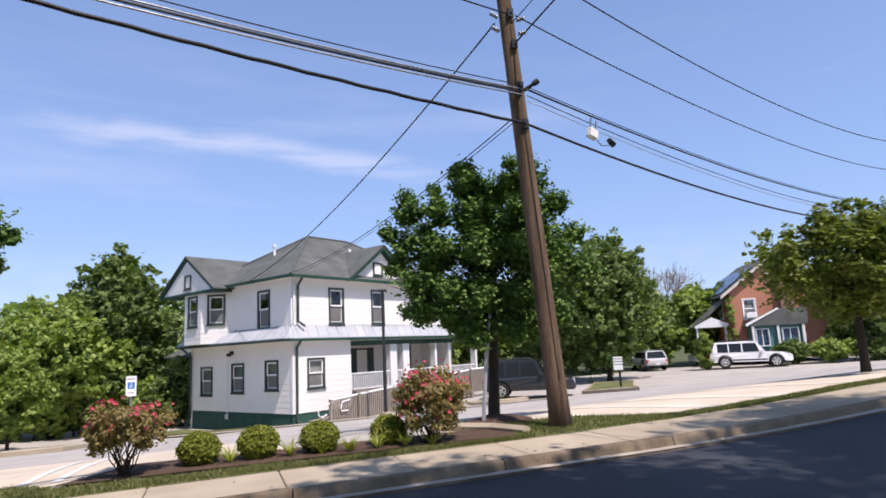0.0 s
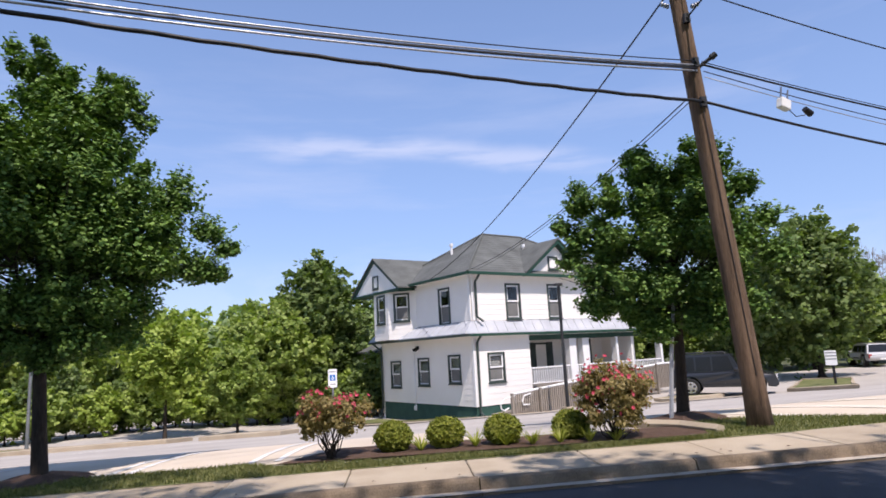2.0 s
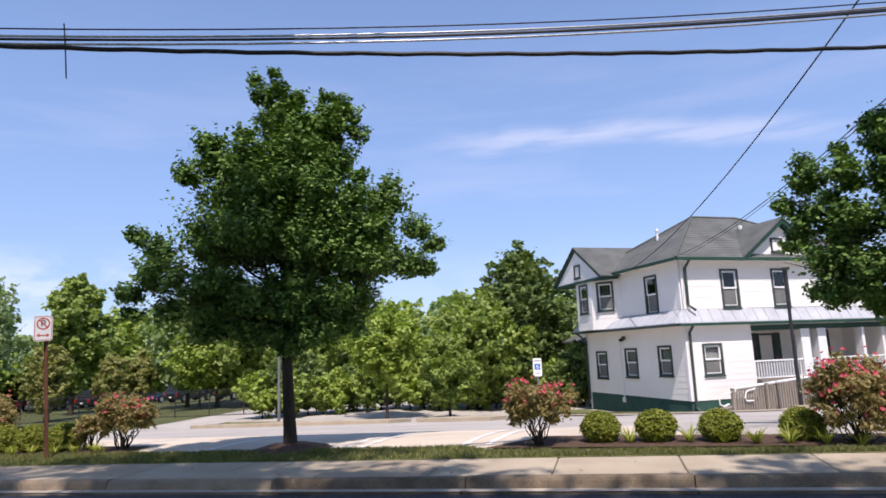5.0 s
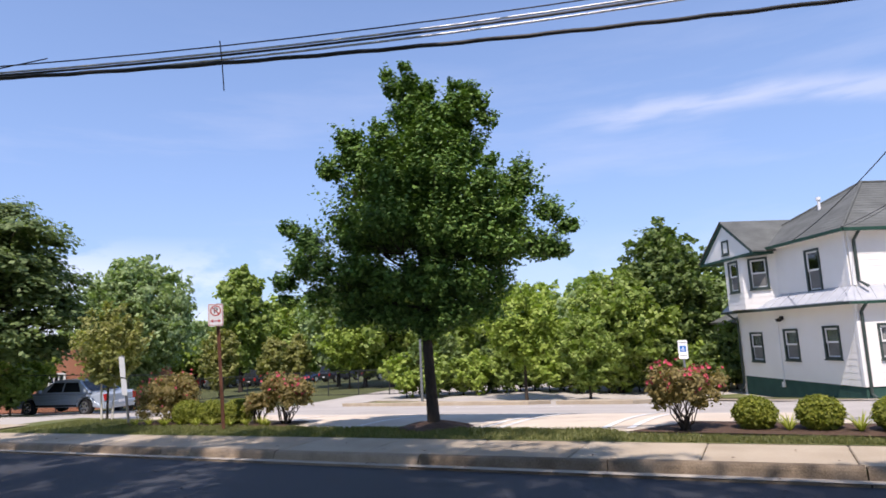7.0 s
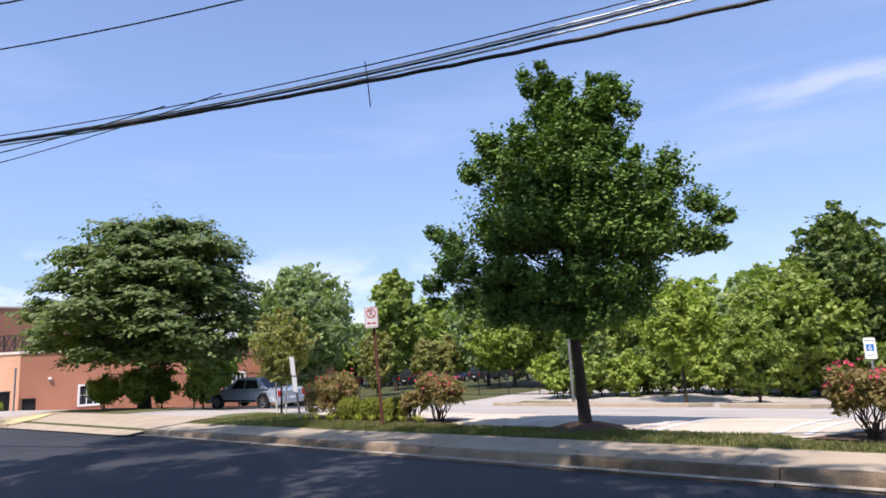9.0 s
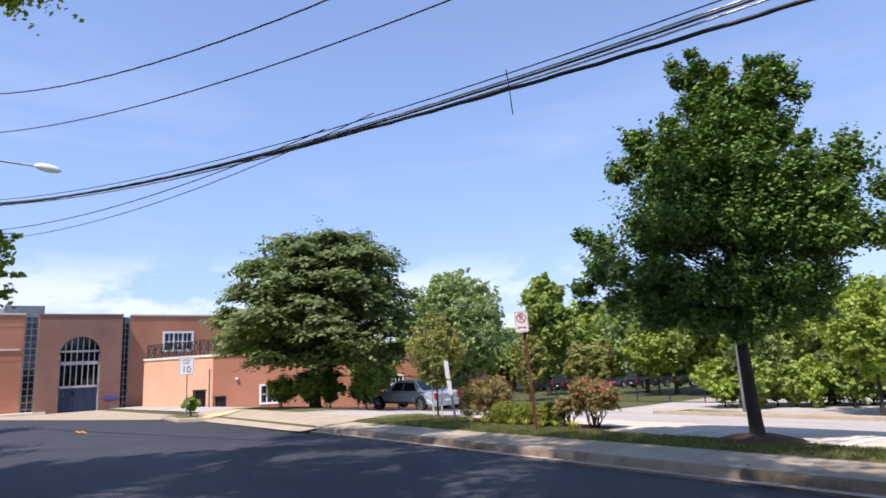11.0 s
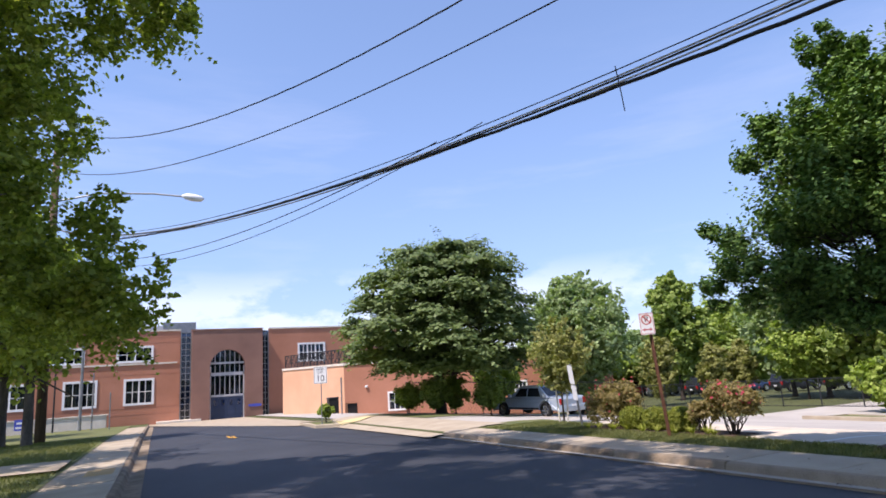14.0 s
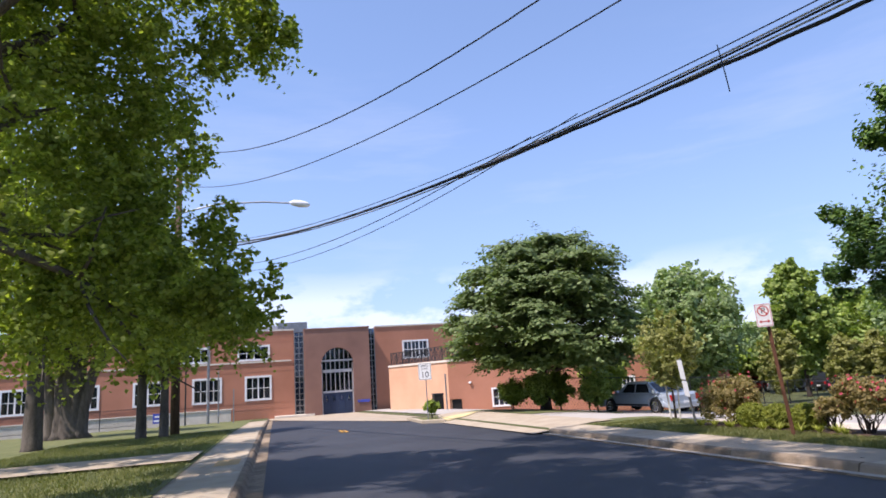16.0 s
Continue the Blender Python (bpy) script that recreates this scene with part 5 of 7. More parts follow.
def school_wing():
    c, l = Vector((-46.0, 12.5, -1.35)), Vector((-55.9, 9.75, -1.6))
    v = c - l
    v.z = 0
    s = thing("school_wing", Matrix.Translation(c), "single-storey brick wing with roof terrace railing", "school wing")
    along = v.normalized()
    nrm = Vector((along.y, -along.x, 0))
    A = frame_of((0, 0, 0), -along, nrm)
    ln = v.length
    z1 = 3.75
    # sunlight on this side is painted by the lighter brick; the other keeps BRICK
    put("wall_sunny", holed(0, ln, -0.6, z1, 0.35, []), BRICK_SUNLIT, s, A, "brick wall with full sun painted into its peach colour")
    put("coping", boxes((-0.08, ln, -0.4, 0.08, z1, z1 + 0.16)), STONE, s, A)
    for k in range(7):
        put("brick_band", boxes((0.01, ln, 0.0, 0.007, 0.35 + k * 0.5, 0.43 + k * 0.5)), BRICK_SUNLIT, s, A)
    rt = Vector((0.42, 0.91, 0)).normalized()
    B = frame_of((0, 0, 0), rt, (rt.y, -rt.x, 0))
    holes = [(0.05, 0.95, -0.05, 1.0), (3.2, 4.6, 0.25, 1.65), (12.6, 13.6, 0.6, 1.9)]
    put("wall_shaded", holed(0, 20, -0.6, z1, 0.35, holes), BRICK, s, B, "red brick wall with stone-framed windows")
    put("coping", boxes((0.05, 20, -0.4, 0.08, z1, z1 + 0.16)), STONE, s, B)
    for h in holes[1:]:
        grid_window(s, B, *h, 3, 2, WHITE_PAINT)
    put("dark_door", boxes((0.1, 0.9, -0.2, -0.15, -0.05, 0.95)), BLACK, s, B)
    put("wall_lamp", boxes((1.55, 1.75, 0.0, 0.16, 2.05, 2.2), bevel=0.03), SIGN_WHITE, s, B)
    put("roof_deck", boxes((0, ln, -9, -0.35, z1 - 0.3, z1 - 0.1)), STEEL, s, A)
    # terrace railing with crossed bars
    for m, n_, span in ((A, 9, ln), (B, 16, 20)):
        for k in range(n_ + 1):
            a = span * k / n_
            put("rail_post", boxes((a - 0.03, a + 0.03, -0.3, -0.24, z1 + 0.16, z1 + 1.25)), DARK_STEEL, s, m)
        put("rail_bar", boxes((0, span, -0.29, -0.25, z1 + 1.2, z1 + 1.26), (0, span, -0.29, -0.25, z1 + 0.24, z1 + 0.29)), DARK_STEEL, s, m)
        for k in range(n_):
            a, b = span * k / n_, span * (k + 1) / n_
            bm = bmesh.new()
            h2 = (b - a) / 2
            for a0, a1 in ((a, a + h2), (a + h2, b)):
                tube(bm, [(a0, -0.27, z1 + 0.28), (a1, -0.27, z1 + 1.2)], 0.022, 5)
                tube(bm, [(a0, -0.27, z1 + 1.2), (a1, -0.27, z1 + 0.28)], 0.022, 5)
            for q in range(8):
                aa = a + (b - a) * q / 8
                tube(bm, [(aa, -0.27, z1 + 0.28), (aa, -0.27, z1 + 1.2)], 0.01, 4)
            put("rail_panel", bm, DARK_STEEL, s, m)
    return s


school_wing()


# low wall, fences, small school things
t = thing("low_wall", pose(-62.5, 0, -1.9), "low pale concrete retaining wall before the school", "wall", kind="structure")
part("wall_body", boxes((-0.2, 0.2, -40, -4.1, 0, 1.45), bevel=0.03), STONE, t)
part("wall_cap", boxes((-0.26, 0.26, -40, -4.0, 1.45, 1.53)), STONE, t)


def mesh_fence(pts, h, label, zf):
    t = thing("chain_link_fence", pose(0, 0, 0), label, "fence")
    for (x0, y0), (x1, y1) in zip(pts, pts[1:]):
        a, b = Vector((x0, y0, 0)), Vector((x1, y1, 0))
        n = max(1, round((b - a).length / 2.6))
        for k in range(n):
            p, q = a.lerp(b, k / n), a.lerp(b, (k + 1) / n)
            zp, zq = zf(p.x, p.y), zf(q.x, q.y)
            bm = bmesh.new()
            tube(bm, [(p.x, p.y, zp - 0.2), (p.x, p.y, zp + h)], 0.035, 6)
            part("post", bm, DARK_STEEL, t)
            for f in (0.03, 0.97):
                bm = bmesh.new()
                tube(bm, [(p.x, p.y, zp + h * f), (q.x, q.y, zq + h * f)], 0.02, 5)
                part("rail", bm, DARK_STEEL, t)
            bm = bmesh.new()
            m = 13
            for i in range(-m // 2, m):
                for s in (0, 1):
                    f0, f1 = i / m, i / m + 0.5
                    c0, c1 = clamp(f0, 0, 1), clamp(f1, 0, 1)
                    if c1 - c0 < 0.01:
                        continue
                    g0, g1 = (c0 - f0) / 0.5, (c1 - f0) / 0.5
                    if s:
                        g0, g1 = 1 - g0, 1 - g1
                    P, Q = p.lerp(q, c0), p.lerp(q, c1)
                    tube(bm, [(P.x, P.y, zp + (zq - zp) * c0 + h * g0), (Q.x, Q.y, zp + (zq - zp) * c1 + h * g1)], 0.006, 3, cap=False)
            part("wire_mesh", bm, DARK_STEEL, t)
    return t


mesh_fence([(-44, 34.6), (-24, 34.0), (-12, 33.8)], 1.6, "black chain-link fence along the back of the car park", gz)
mesh_fence([(-36, 13.6), (-31.5, 19), (-29, 25)], 1.9, "black chain-link fence beside the school wing", gz)
mesh_fence([(-61, -34), (-61, -12)], 1.5, "thin dark fence on the low school wall", lambda x, y: -1.2)
t = thing("litter_bin", pose(-45.2, 11.4, gz(-45.2, 11.4)), "dark square litter bin beside the school wing", "litter bin")
part("bin_body", boxes((-0.35, 0.35, -0.35, 0.35, 0, 1.05), bevel=0.04), BLACK, t)
part("bin_lid", boxes((-0.38, 0.38, -0.38, 0.38, 1.05, 1.15), bevel=0.03), DARK_STEEL, t)
t = thing("marker_post", pose(-42.0, 11.2, gz(-42, 11.2)), "slim grey post by the school kerb", "post")
bm = bmesh.new()
tube(bm, [(0, 0, -0.1), (0, 0, 2.4)], 0.05, 8)
part("shaft", bm, STEEL, t)
for x, y, h, r, mt in ((-56.1, -5.5, 6.6, 0.12, STEEL), (-57.2, -7.4, 4.6, 0.07, DARK_STEEL), (-54.9, -4.6, 4.2, 0.06, STEEL), (-52.9, -3.3, 2.6, 0.05, STEEL)):
    t = thing("post", pose(x, y, gz(x, y)), "slim upright post on the lawn before the school", "post", "posts before the school")
    part("shaft", tube(bmesh.new(), [(0, 0, -0.2), (0, 0, h)], [r, r * 0.85], 10), mt, t)
    part("cap", tube(bmesh.new(), [(0, 0, h), (0, 0, h + 0.06)], [r * 0.95, r * 0.5], 10), mt, t)
t = thing("info_sign", pose(-60.8, -9.9, -1.2), "small blue and white sign on the school lawn", "sign")
part("post", boxes((-0.03, 0.03, -0.03, 0.03, -0.4, 0.9)), STEEL, t)
p = part("board", boxes((0.03, 0.06, -0.6, 0.6, 0.1, 0.95)), LETTER_BLUE, t)
part("text_bar", boxes((0.06, 0.068, -0.5, 0.5, 0.25, 0.4), (0.06, 0.068, -0.45, 0.3, 0.6, 0.75)), SIGN_WHITE, p)


# ---- the brick house up the street ----
TEAL_PAINT = mat("teal_paint", (0.06, 0.17, 0.17), (0.11, 0.26, 0.25), 0.6, 3, 40, 0.1)


def brick_house():
    h = thing("brick_house", pose(35.1, 36.3, 0.25, 0, 0, -30), "two-storey red brick house with solar panels and chimney", "house")
    W, D, E, RZ = 6.6, 8.0, 4.45, 7.0
    G = frame_of((0, 0, 0), (1, 0, 0), (0, -1, 0))
    S = frame_of((0, 0, 0), (0, 1, 0), (-1, 0, 0))
    hs = [(1.05, 2.0, 2.45, 4.0)]
    put("wall_front", holed(0, W, -0.4, E, 0.25, hs), BRICK, h, G, "red brick gable wall")
    put("wall_side", holed(0, D, -0.4, E, 0.25, [(1.2, 2.2, 2.6, 3.9)]), BRICK, h, S)
    put("wall_back", boxes((0, W, -D, -D + 0.25, -0.4, E)), BRICK, h, G)
    put("wall_far", boxes((W - 0.25, W, -D + 0.25, -0.25, -0.4, E)), BRICK, h, G)
    bm = bmesh.new()
    prism(bm, [(0, E), (W, E), (W / 2, RZ - 0.1)], "y", -0.25, 0)
    put("gable_wall", bm, BRICK, h, G)
    sash_window(h, G, *hs[0], WHITE_PAINT, WHITE_PAINT, True)
    sash_window(h, S, 1.2, 2.2, 2.6, 3.9, WHITE_PAINT, WHITE_PAINT, False)
    sash_window(h, G, 2.75, 3.4, 4.85, 5.75, WHITE_PAINT, WHITE_PAINT, False)
    a = put("air_conditioner", boxes((1.2, 1.85, 0.0, 0.35, 2.55, 2.95), bevel=0.02), WHITE_PAINT, h, G)
    for s in (0, 1):
        x0 = -0.45 if s == 0 else W + 0.45
        bm = bmesh.new()
        prism(bm, [(x0, E - 0.3), (x0, E - 0.18), (W / 2, RZ + 0.1), (W / 2, RZ - 0.05)], "y", -D - 0.3, 0.35)
        put("roof", bm, SHINGLE, h, G)
        bm = bmesh.new()
        prism(bm, [(x0, E - 0.42), (x0, E - 0.2), (W / 2, RZ + 0.06), (W / 2, RZ - 0.16)], "y", 0.352, 0.42)
        put("barge_board", bm, STONE, h, G)
    sl = Vector((W / 2 + 0.45, 0, RZ - E + 0.28))
    L_ = sl.length
    for i in range(4):
        for j in range(3):
            bm = boxes((0.25 + j * 1.05, 0.25 + j * 1.05 + 1.0, 0.4 + i * 1.85, 0.4 + i * 1.85 + 1.78, 0.06, 0.1))
            ang = math.atan2(sl.z, sl.x)
            bmesh.ops.rotate(bm, matrix=Matrix.Rotation(-ang, 3, "Y"), verts=bm.verts)
            bmesh.ops.translate(bm, vec=(-0.45, 0, E - 0.18), verts=bm.verts)
            part("solar_panel", bm, SOLAR, h)
    put("chimney", boxes((3.55, 4.5, 0.0, 0.45, -0.4, 7.6), (3.6, 4.45, 0.02, 0.43, 7.6, 7.75)), BRICK_DARK, h, G, "tall brown brick chimney")
    # enclosed porch on the side, entry canopy, bay
    bm = bmesh.new()
    prism(bm, [(-2.4, 2.0), (-2.4, 2.1), (-0.2, 4.1), (0, 4.1), (0, 3.9)], "y", -3.6, -0.2)
    put("porch_roof", bm, SHINGLE, h, G)
    bm = bmesh.new()
    prism(bm, [(-2.35, 2.02), (-0.0, 2.02), (-0.0, 2.25), (-1.15, 2.75), (-2.35, 2.15)], "y", -0.22, -0.1)
    put("porch_pediment", bm, WHITE_PAINT, h, G)
    for a in (-2.25, -0.25):
        put("porch_post", boxes((a, a + 0.14, -0.4, -0.26, -0.2, 2.02)), WHITE_PAINT, h, G)
    put("porch_floor", boxes((-2.4, 0, -3.6, -0.2, -0.4, 0.0)), STONE, h, G)
    bm = bmesh.new()
    prism(bm, [(0.85, 1.95), (0.85, 2.05), (3.1, 3.1), (4.9, 3.1), (4.9, 1.95)], "y", 0.02, 1.2)
    put("bay_roof", bm, SHINGLE, h, G)
    bm = bmesh.new()
    prism(bm, [(0.8, 1.93), (0.8, 2.12), (3.1, 3.2), (3.1, 3.08)], "y", 1.2, 1.26)
    put("bay_barge_board", bm, WHITE_PAINT, h, G)
    put("bay_wall", boxes((1.2, 4.7, 0.02, 0.9, -0.4, 1.95)), TEAL_PAINT, h, G, "teal painted bay")
    for k in range(3):
        put("bay_post", boxes((1.2 + k * 1.65, 1.35 + k * 1.65, 1.0, 1.15, -0.4, 1.95)), WHITE_PAINT, h, G)
    grid_window(h, frame_of((0, -0.98, 0), (1, 0, 0), (0, -1, 0)), 1.45, 2.35, 0.5, 1.75, 2, 1, WHITE_PAINT, tw=0.06)
    grid_window(h, frame_of((0, -0.98, 0), (1, 0, 0), (0, -1, 0)), 3.2, 4.3, 0.5, 1.75, 2, 1, WHITE_PAINT, tw=0.06)
    rng = np.random.default_rng(9)
    leaf_cloud("ivy", [(0.15, -0.05, 0.4 + k * 0.45, 0.35) for k in range(9)], 2600, 0.07, LEAF_MID, h, rng, 8)
    return h


brick_house()


# ---- cars ----
def car(x, y, yaw, paint, label, length=4.9, width=1.85, height=1.45, style="sedan", parts=True, z=None):
    t = thing("car", pose(x, y, (gz(x, y) if z is None else z) + 0.03, 0, 0, yaw), label, "car", "parked cars")
    hl, hw = length / 2, width / 2
    wb = length * 0.305
    wr = 0.34 if style == "sedan" else 0.39
    belt = height * (0.63 if style == "sedan" else 0.58)
    sill = 0.25 if style == "sedan" else 0.36
    hood = belt * 0.93
    def arch(cx):
        return [(cx + (wr + 0.07) * math.cos(math.pi * k / 8), max(sill, wr + (wr + 0.07) * math.sin(math.pi * k / 8))) for k in range(9)]
    front = [(hl, sill + 0.1), (hl, hood * 0.72), (hl - 0.12, hood * 0.9), (hl - 0.45, hood)]
    rear = [(-hl + 0.1, belt), (-hl, belt * 0.88), (-hl, sill + 0.15)]
    cowl = hl * 0.42 if style == "sedan" else hl * 0.38
    if style == "sedan":
        deck = [(cowl, belt), (-hl * 0.62, belt), (-hl + 0.15, belt * 1.0)]
    else:
        deck = [(cowl, belt), (-hl + 0.12, belt)]
    outline = [(-hl + 0.05, sill)] + arch(-wb)[::-1] + arch(wb)[::-1] + [(hl - 0.08, sill)] + front + deck + rear
    bm = bmesh.new()
    prism(bm, outline, "y", -hw, hw)
    for v in bm.verts:
        f = clamp((v.co.z - belt * 0.7) / (belt * 0.3), 0, 1)
        v.co.y *= 1 - 0.05 * f
        e = clamp((abs(v.co.x) - hl * 0.8) / (hl * 0.2), 0, 1)
        v.co.y *= 1 - 0.1 * e * e
    es = [e for e in bm.edges if abs(e.verts[0].co.y - e.verts[1].co.y) < 0.12 and e.verts[0].co.z > sill + 0.05 and len(e.link_faces) == 2 and e.calc_face_angle(0) > 0.8]
    bmesh.ops.bevel(bm, geom=es, offset=0.05, segments=2, affect="EDGES")
    body = part("body", bm, paint, t, smooth=False)
    # glasshouse
    if style == "sedan":
        roof = [(cowl, belt - 0.02), (hl * 0.12, height - 0.04), (-hl * 0.05, height), (-hl * 0.38, height - 0.04), (-hl * 0.7, belt - 0.02)]
    else:
        roof = [(cowl, belt - 0.02), (hl * 0.2, height - 0.05), (0, height), (-hl * 0.82, height - 0.03), (-hl + 0.14, belt - 0.02)]
    bm = bmesh.new()
    prism(bm, roof, "y", -hw * 0.93, hw * 0.93)
    for v in bm.verts:
        f = (v.co.z - belt) / (height - belt)
        v.co.y *= 1 - 0.2 * clamp(f, 0, 1)
    es = [e for e in bm.edges if abs(e.verts[0].co.y - e.verts[1].co.y) < 0.1 and e.verts[0].co.z > belt + 0.1]
    bmesh.ops.bevel(bm, geom=es, offset=0.05, segments=2, affect="EDGES")
    part("cabin", bm, paint, body)
    def side_y(z):
        return hw * 0.93 * (1 - 0.2 * clamp((z - belt) / (height - belt), 0, 1)) + 0.006
    xa, xb = roof[1][0], roof[-2][0]
    fx, bx = roof[0][0], roof[-1][0]
    z0, z1 = belt + 0.03, height - 0.13
    g = (z1 - belt) / (height - belt)
    fr, bk = fx + (xa - fx) * g - 0.14, bx + (xb - bx) * g + 0.14
    cuts = [fr, fr - (fr - bk) * 0.45, bk] if style == "sedan" else [fr, fr - (fr - bk) * 0.36, fr - (fr - bk) * 0.7, bk]
    for s in (-1, 1):
        for k in range(len(cuts) - 1):
            a, b = cuts[k] - 0.04, cuts[k + 1] + 0.04
            la = a + (0.3 if k == 0 else 0) * (1 if style == "sedan" else 0.7)
            lb = b - (0.25 if k == len(cuts) - 2 and style == "sedan" else 0)
            bm = bmesh.new()
            q = [(la, s * side_y(z0), z0), (lb, s * side_y(z0), z0), (b, s * side_y(z1), z1), (a, s * side_y(z1), z1)]
            f = [bm.verts.new(p) for p in q]
            f2 = [bm.verts.new((p[0], p[1] - s * 0.02, p[2])) for p in q]
            bm.faces.new(f if s < 0 else f[::-1])
            for i in range(4):
                bm.faces.new((f[i], f[(i + 1) % 4], f2[(i + 1) % 4], f2[i]))
            part("side_window", bm, CAR_DARK_GLASS, body)
    for (xa_, za), (xb_, zb), d in (((fx, belt), roof[1], 1), ((bx, belt), roof[-2], -1)):
        bm = bmesh.new()
        n_ = Vector((-(zb - za), 0, xb_ - xa_)).normalized() * -d * 0.008
        n_ = Vector((d * abs(n_.x), 0, abs(n_.z)))
        lo, hi = 0.1, 0.9
        q = []
        for f, w in ((lo, 1), (lo, -1), (hi, -1), (hi, 1)):
            z = za + (zb - za) * f
            q.append(Vector((xa_ + (xb_ - xa_) * f, w * (side_y(z) - 0.1), z)) + n_)
        bm.faces.new([bm.verts.new(p) for p in q])
        part("windscreen" if d > 0 else "rear_window", bm, CAR_DARK_GLASS, body)
    for cx in (-wb, wb):
        for s in (-1, 1):
            bm = bmesh.new()
            tube(bm, [(cx, s * (hw - 0.22), wr), (cx, s * (hw - 0.03), wr), (cx, s * (hw - 0.005), wr)], [wr, wr, wr - 0.04], 24)
            wh = part("wheel", bm, RUBBER, t)
            bm = bmesh.new()
            tube(bm, [(cx, s * (hw - 0.05), wr), (cx, s * (hw + 0.002), wr)], [wr * 0.68, wr * 0.66], 20)
            part("rim", bm, CHROME, wh)
            for k in range(5 if parts else 0):
                a = k * math.tau / 5 + 0.3
                c = Vector((cx + math.cos(a) * wr * 0.4, s * (hw + 0.004), wr + math.sin(a) * wr * 0.4))
                part("rim_gap", tube(bmesh.new(), [c, c + Vector((0, s * 0.004, 0))], wr * 0.13, 8), BLACK, wh)
    part("bumper", boxes((hl - 0.1, hl + 0.03, -hw * 0.86, hw * 0.86, sill + 0.05, sill + 0.24), bevel=0.04), paint, t)
    part("bumper", boxes((-hl - 0.03, -hl + 0.1, -hw * 0.86, hw * 0.86, sill + 0.08, sill + 0.3), bevel=0.04), paint, t)
    part("grille", boxes((hl - 0.03, hl + 0.012, -hw * 0.45, hw * 0.45, hood * 0.55, hood * 0.8), bevel=0.01), DARK_STEEL, t)
    for s in (-1, 1):
        part("headlight", boxes((hl - 0.16, hl + 0.012, s * hw * 0.55, s * hw * 0.82, hood * 0.62, hood * 0.82), bevel=0.02), LAMP_CLEAR, t)
        part("tail_light", boxes((-hl - 0.012, -hl + 0.12, s * hw * 0.68, s * hw * 0.9, belt * 0.62, belt * 0.92), bevel=0.02), LAMP_RED, t)
        part("mirror", boxes((cowl - 0.3, cowl - 0.12, s * hw * 0.97, s * (hw + 0.14), belt, belt + 0.14), bevel=0.03), paint, t)
        part("sill_trim", boxes((-wb + wr + 0.1, wb - wr - 0.1, s * (hw - 0.02), s * (hw + 0.008), sill + 0.12, sill + 0.2)), DARK_STEEL, t)
    part("number_plate", boxes((-hl - 0.045, -hl - 0.03, -0.16, 0.16, belt * 0.5, belt * 0.5 + 0.11)), SIGN_WHITE, t)
    if style != "sedan":
        for s in (-1, 1):
            bm = bmesh.new()
            tube(bm, [(hl * 0.1, s * hw * 0.62, height - 0.02), (hl * 0.05, s * hw * 0.62, height + 0.05), (-hl * 0.7, s * hw * 0.62, height + 0.05), (-hl * 0.75, s * hw * 0.62, height - 0.02)], 0.02, 6)
            part("roof_rail", bm, DARK_STEEL, t)
    return t


CAR_DARK_GLASS = mat("tinted_glass", (0.012, 0.014, 0.016), (0.02, 0.022, 0.025), 0.12, 2, 20, 0.0, spec=0.35)
car(-27.2, 17.2, 191, CAR_SILVER, "silver-blue saloon parked on the drive", 5.0, 1.88, 1.48)
car(14.3, 28.15, -31, CAR_DARK, "dark grey boxy off-road vehicle parked by the ramp", 4.35, 1.85, 1.85, "suv")
car(33.4, 33.2, -40, CAR_WHITE, "long white sport utility vehicle parked by the brick house", 5.0, 1.95, 1.72, "suv")
car(30.0, 39.4, 72, CAR_PALE, "pale silver hatchback parked at the lot's far edge", 4.1, 1.7, 1.42, "suv")
for k, (x, y, m, nm, st) in enumerate(((-28.0, 37.5, CAR_DARK, "dark grey", "suv"), (-31.5, 37.2, CAR_BLUE, "dark blue", "sedan"), (-34.8, 36.8, CAR_DARK, "black", "suv"), (-38.2, 36.4, CAR_PALE, "pale silver", "sedan"), (-42.0, 36.0, CAR_RED, "red", "suv"), (-46.0, 35.0, CAR_WHITE, "white", "sedan"), (-24.5, 37.8, CAR_DARK, "black", "suv"))):
    x, y = x * 1.4, y * 1.4
    car(x, y, 80 + 7 * (k % 3), m, nm + " car parked behind the chain-link fence", 4.6, 1.8, 1.5 if st == "sedan" else 1.75, st, parts=False)


# ---- street edges ----
def tilted(x, y):
    return road_z(x)


def kerb_profile(side):
    """Gutter pan, face and rounded top, as (y, z) from the asphalt outwards."""
    if side > 0:
        return [(0.0, -0.03), (0.0, 0.006), (0.19, -0.004), (0.205, 0.004), (0.227, 0.072), (0.245, 0.1), (0.275, 0.114), (0.34, 0.118), (0.34, -0.1)]
    return [(0.0, -0.03), (0.0, 0.004), (0.27, -0.012), (0.3, 0.0), (0.345, 0.1), (0.375, 0.138), (0.42, 0.152), (0.47, 0.155), (0.47, -0.1)]


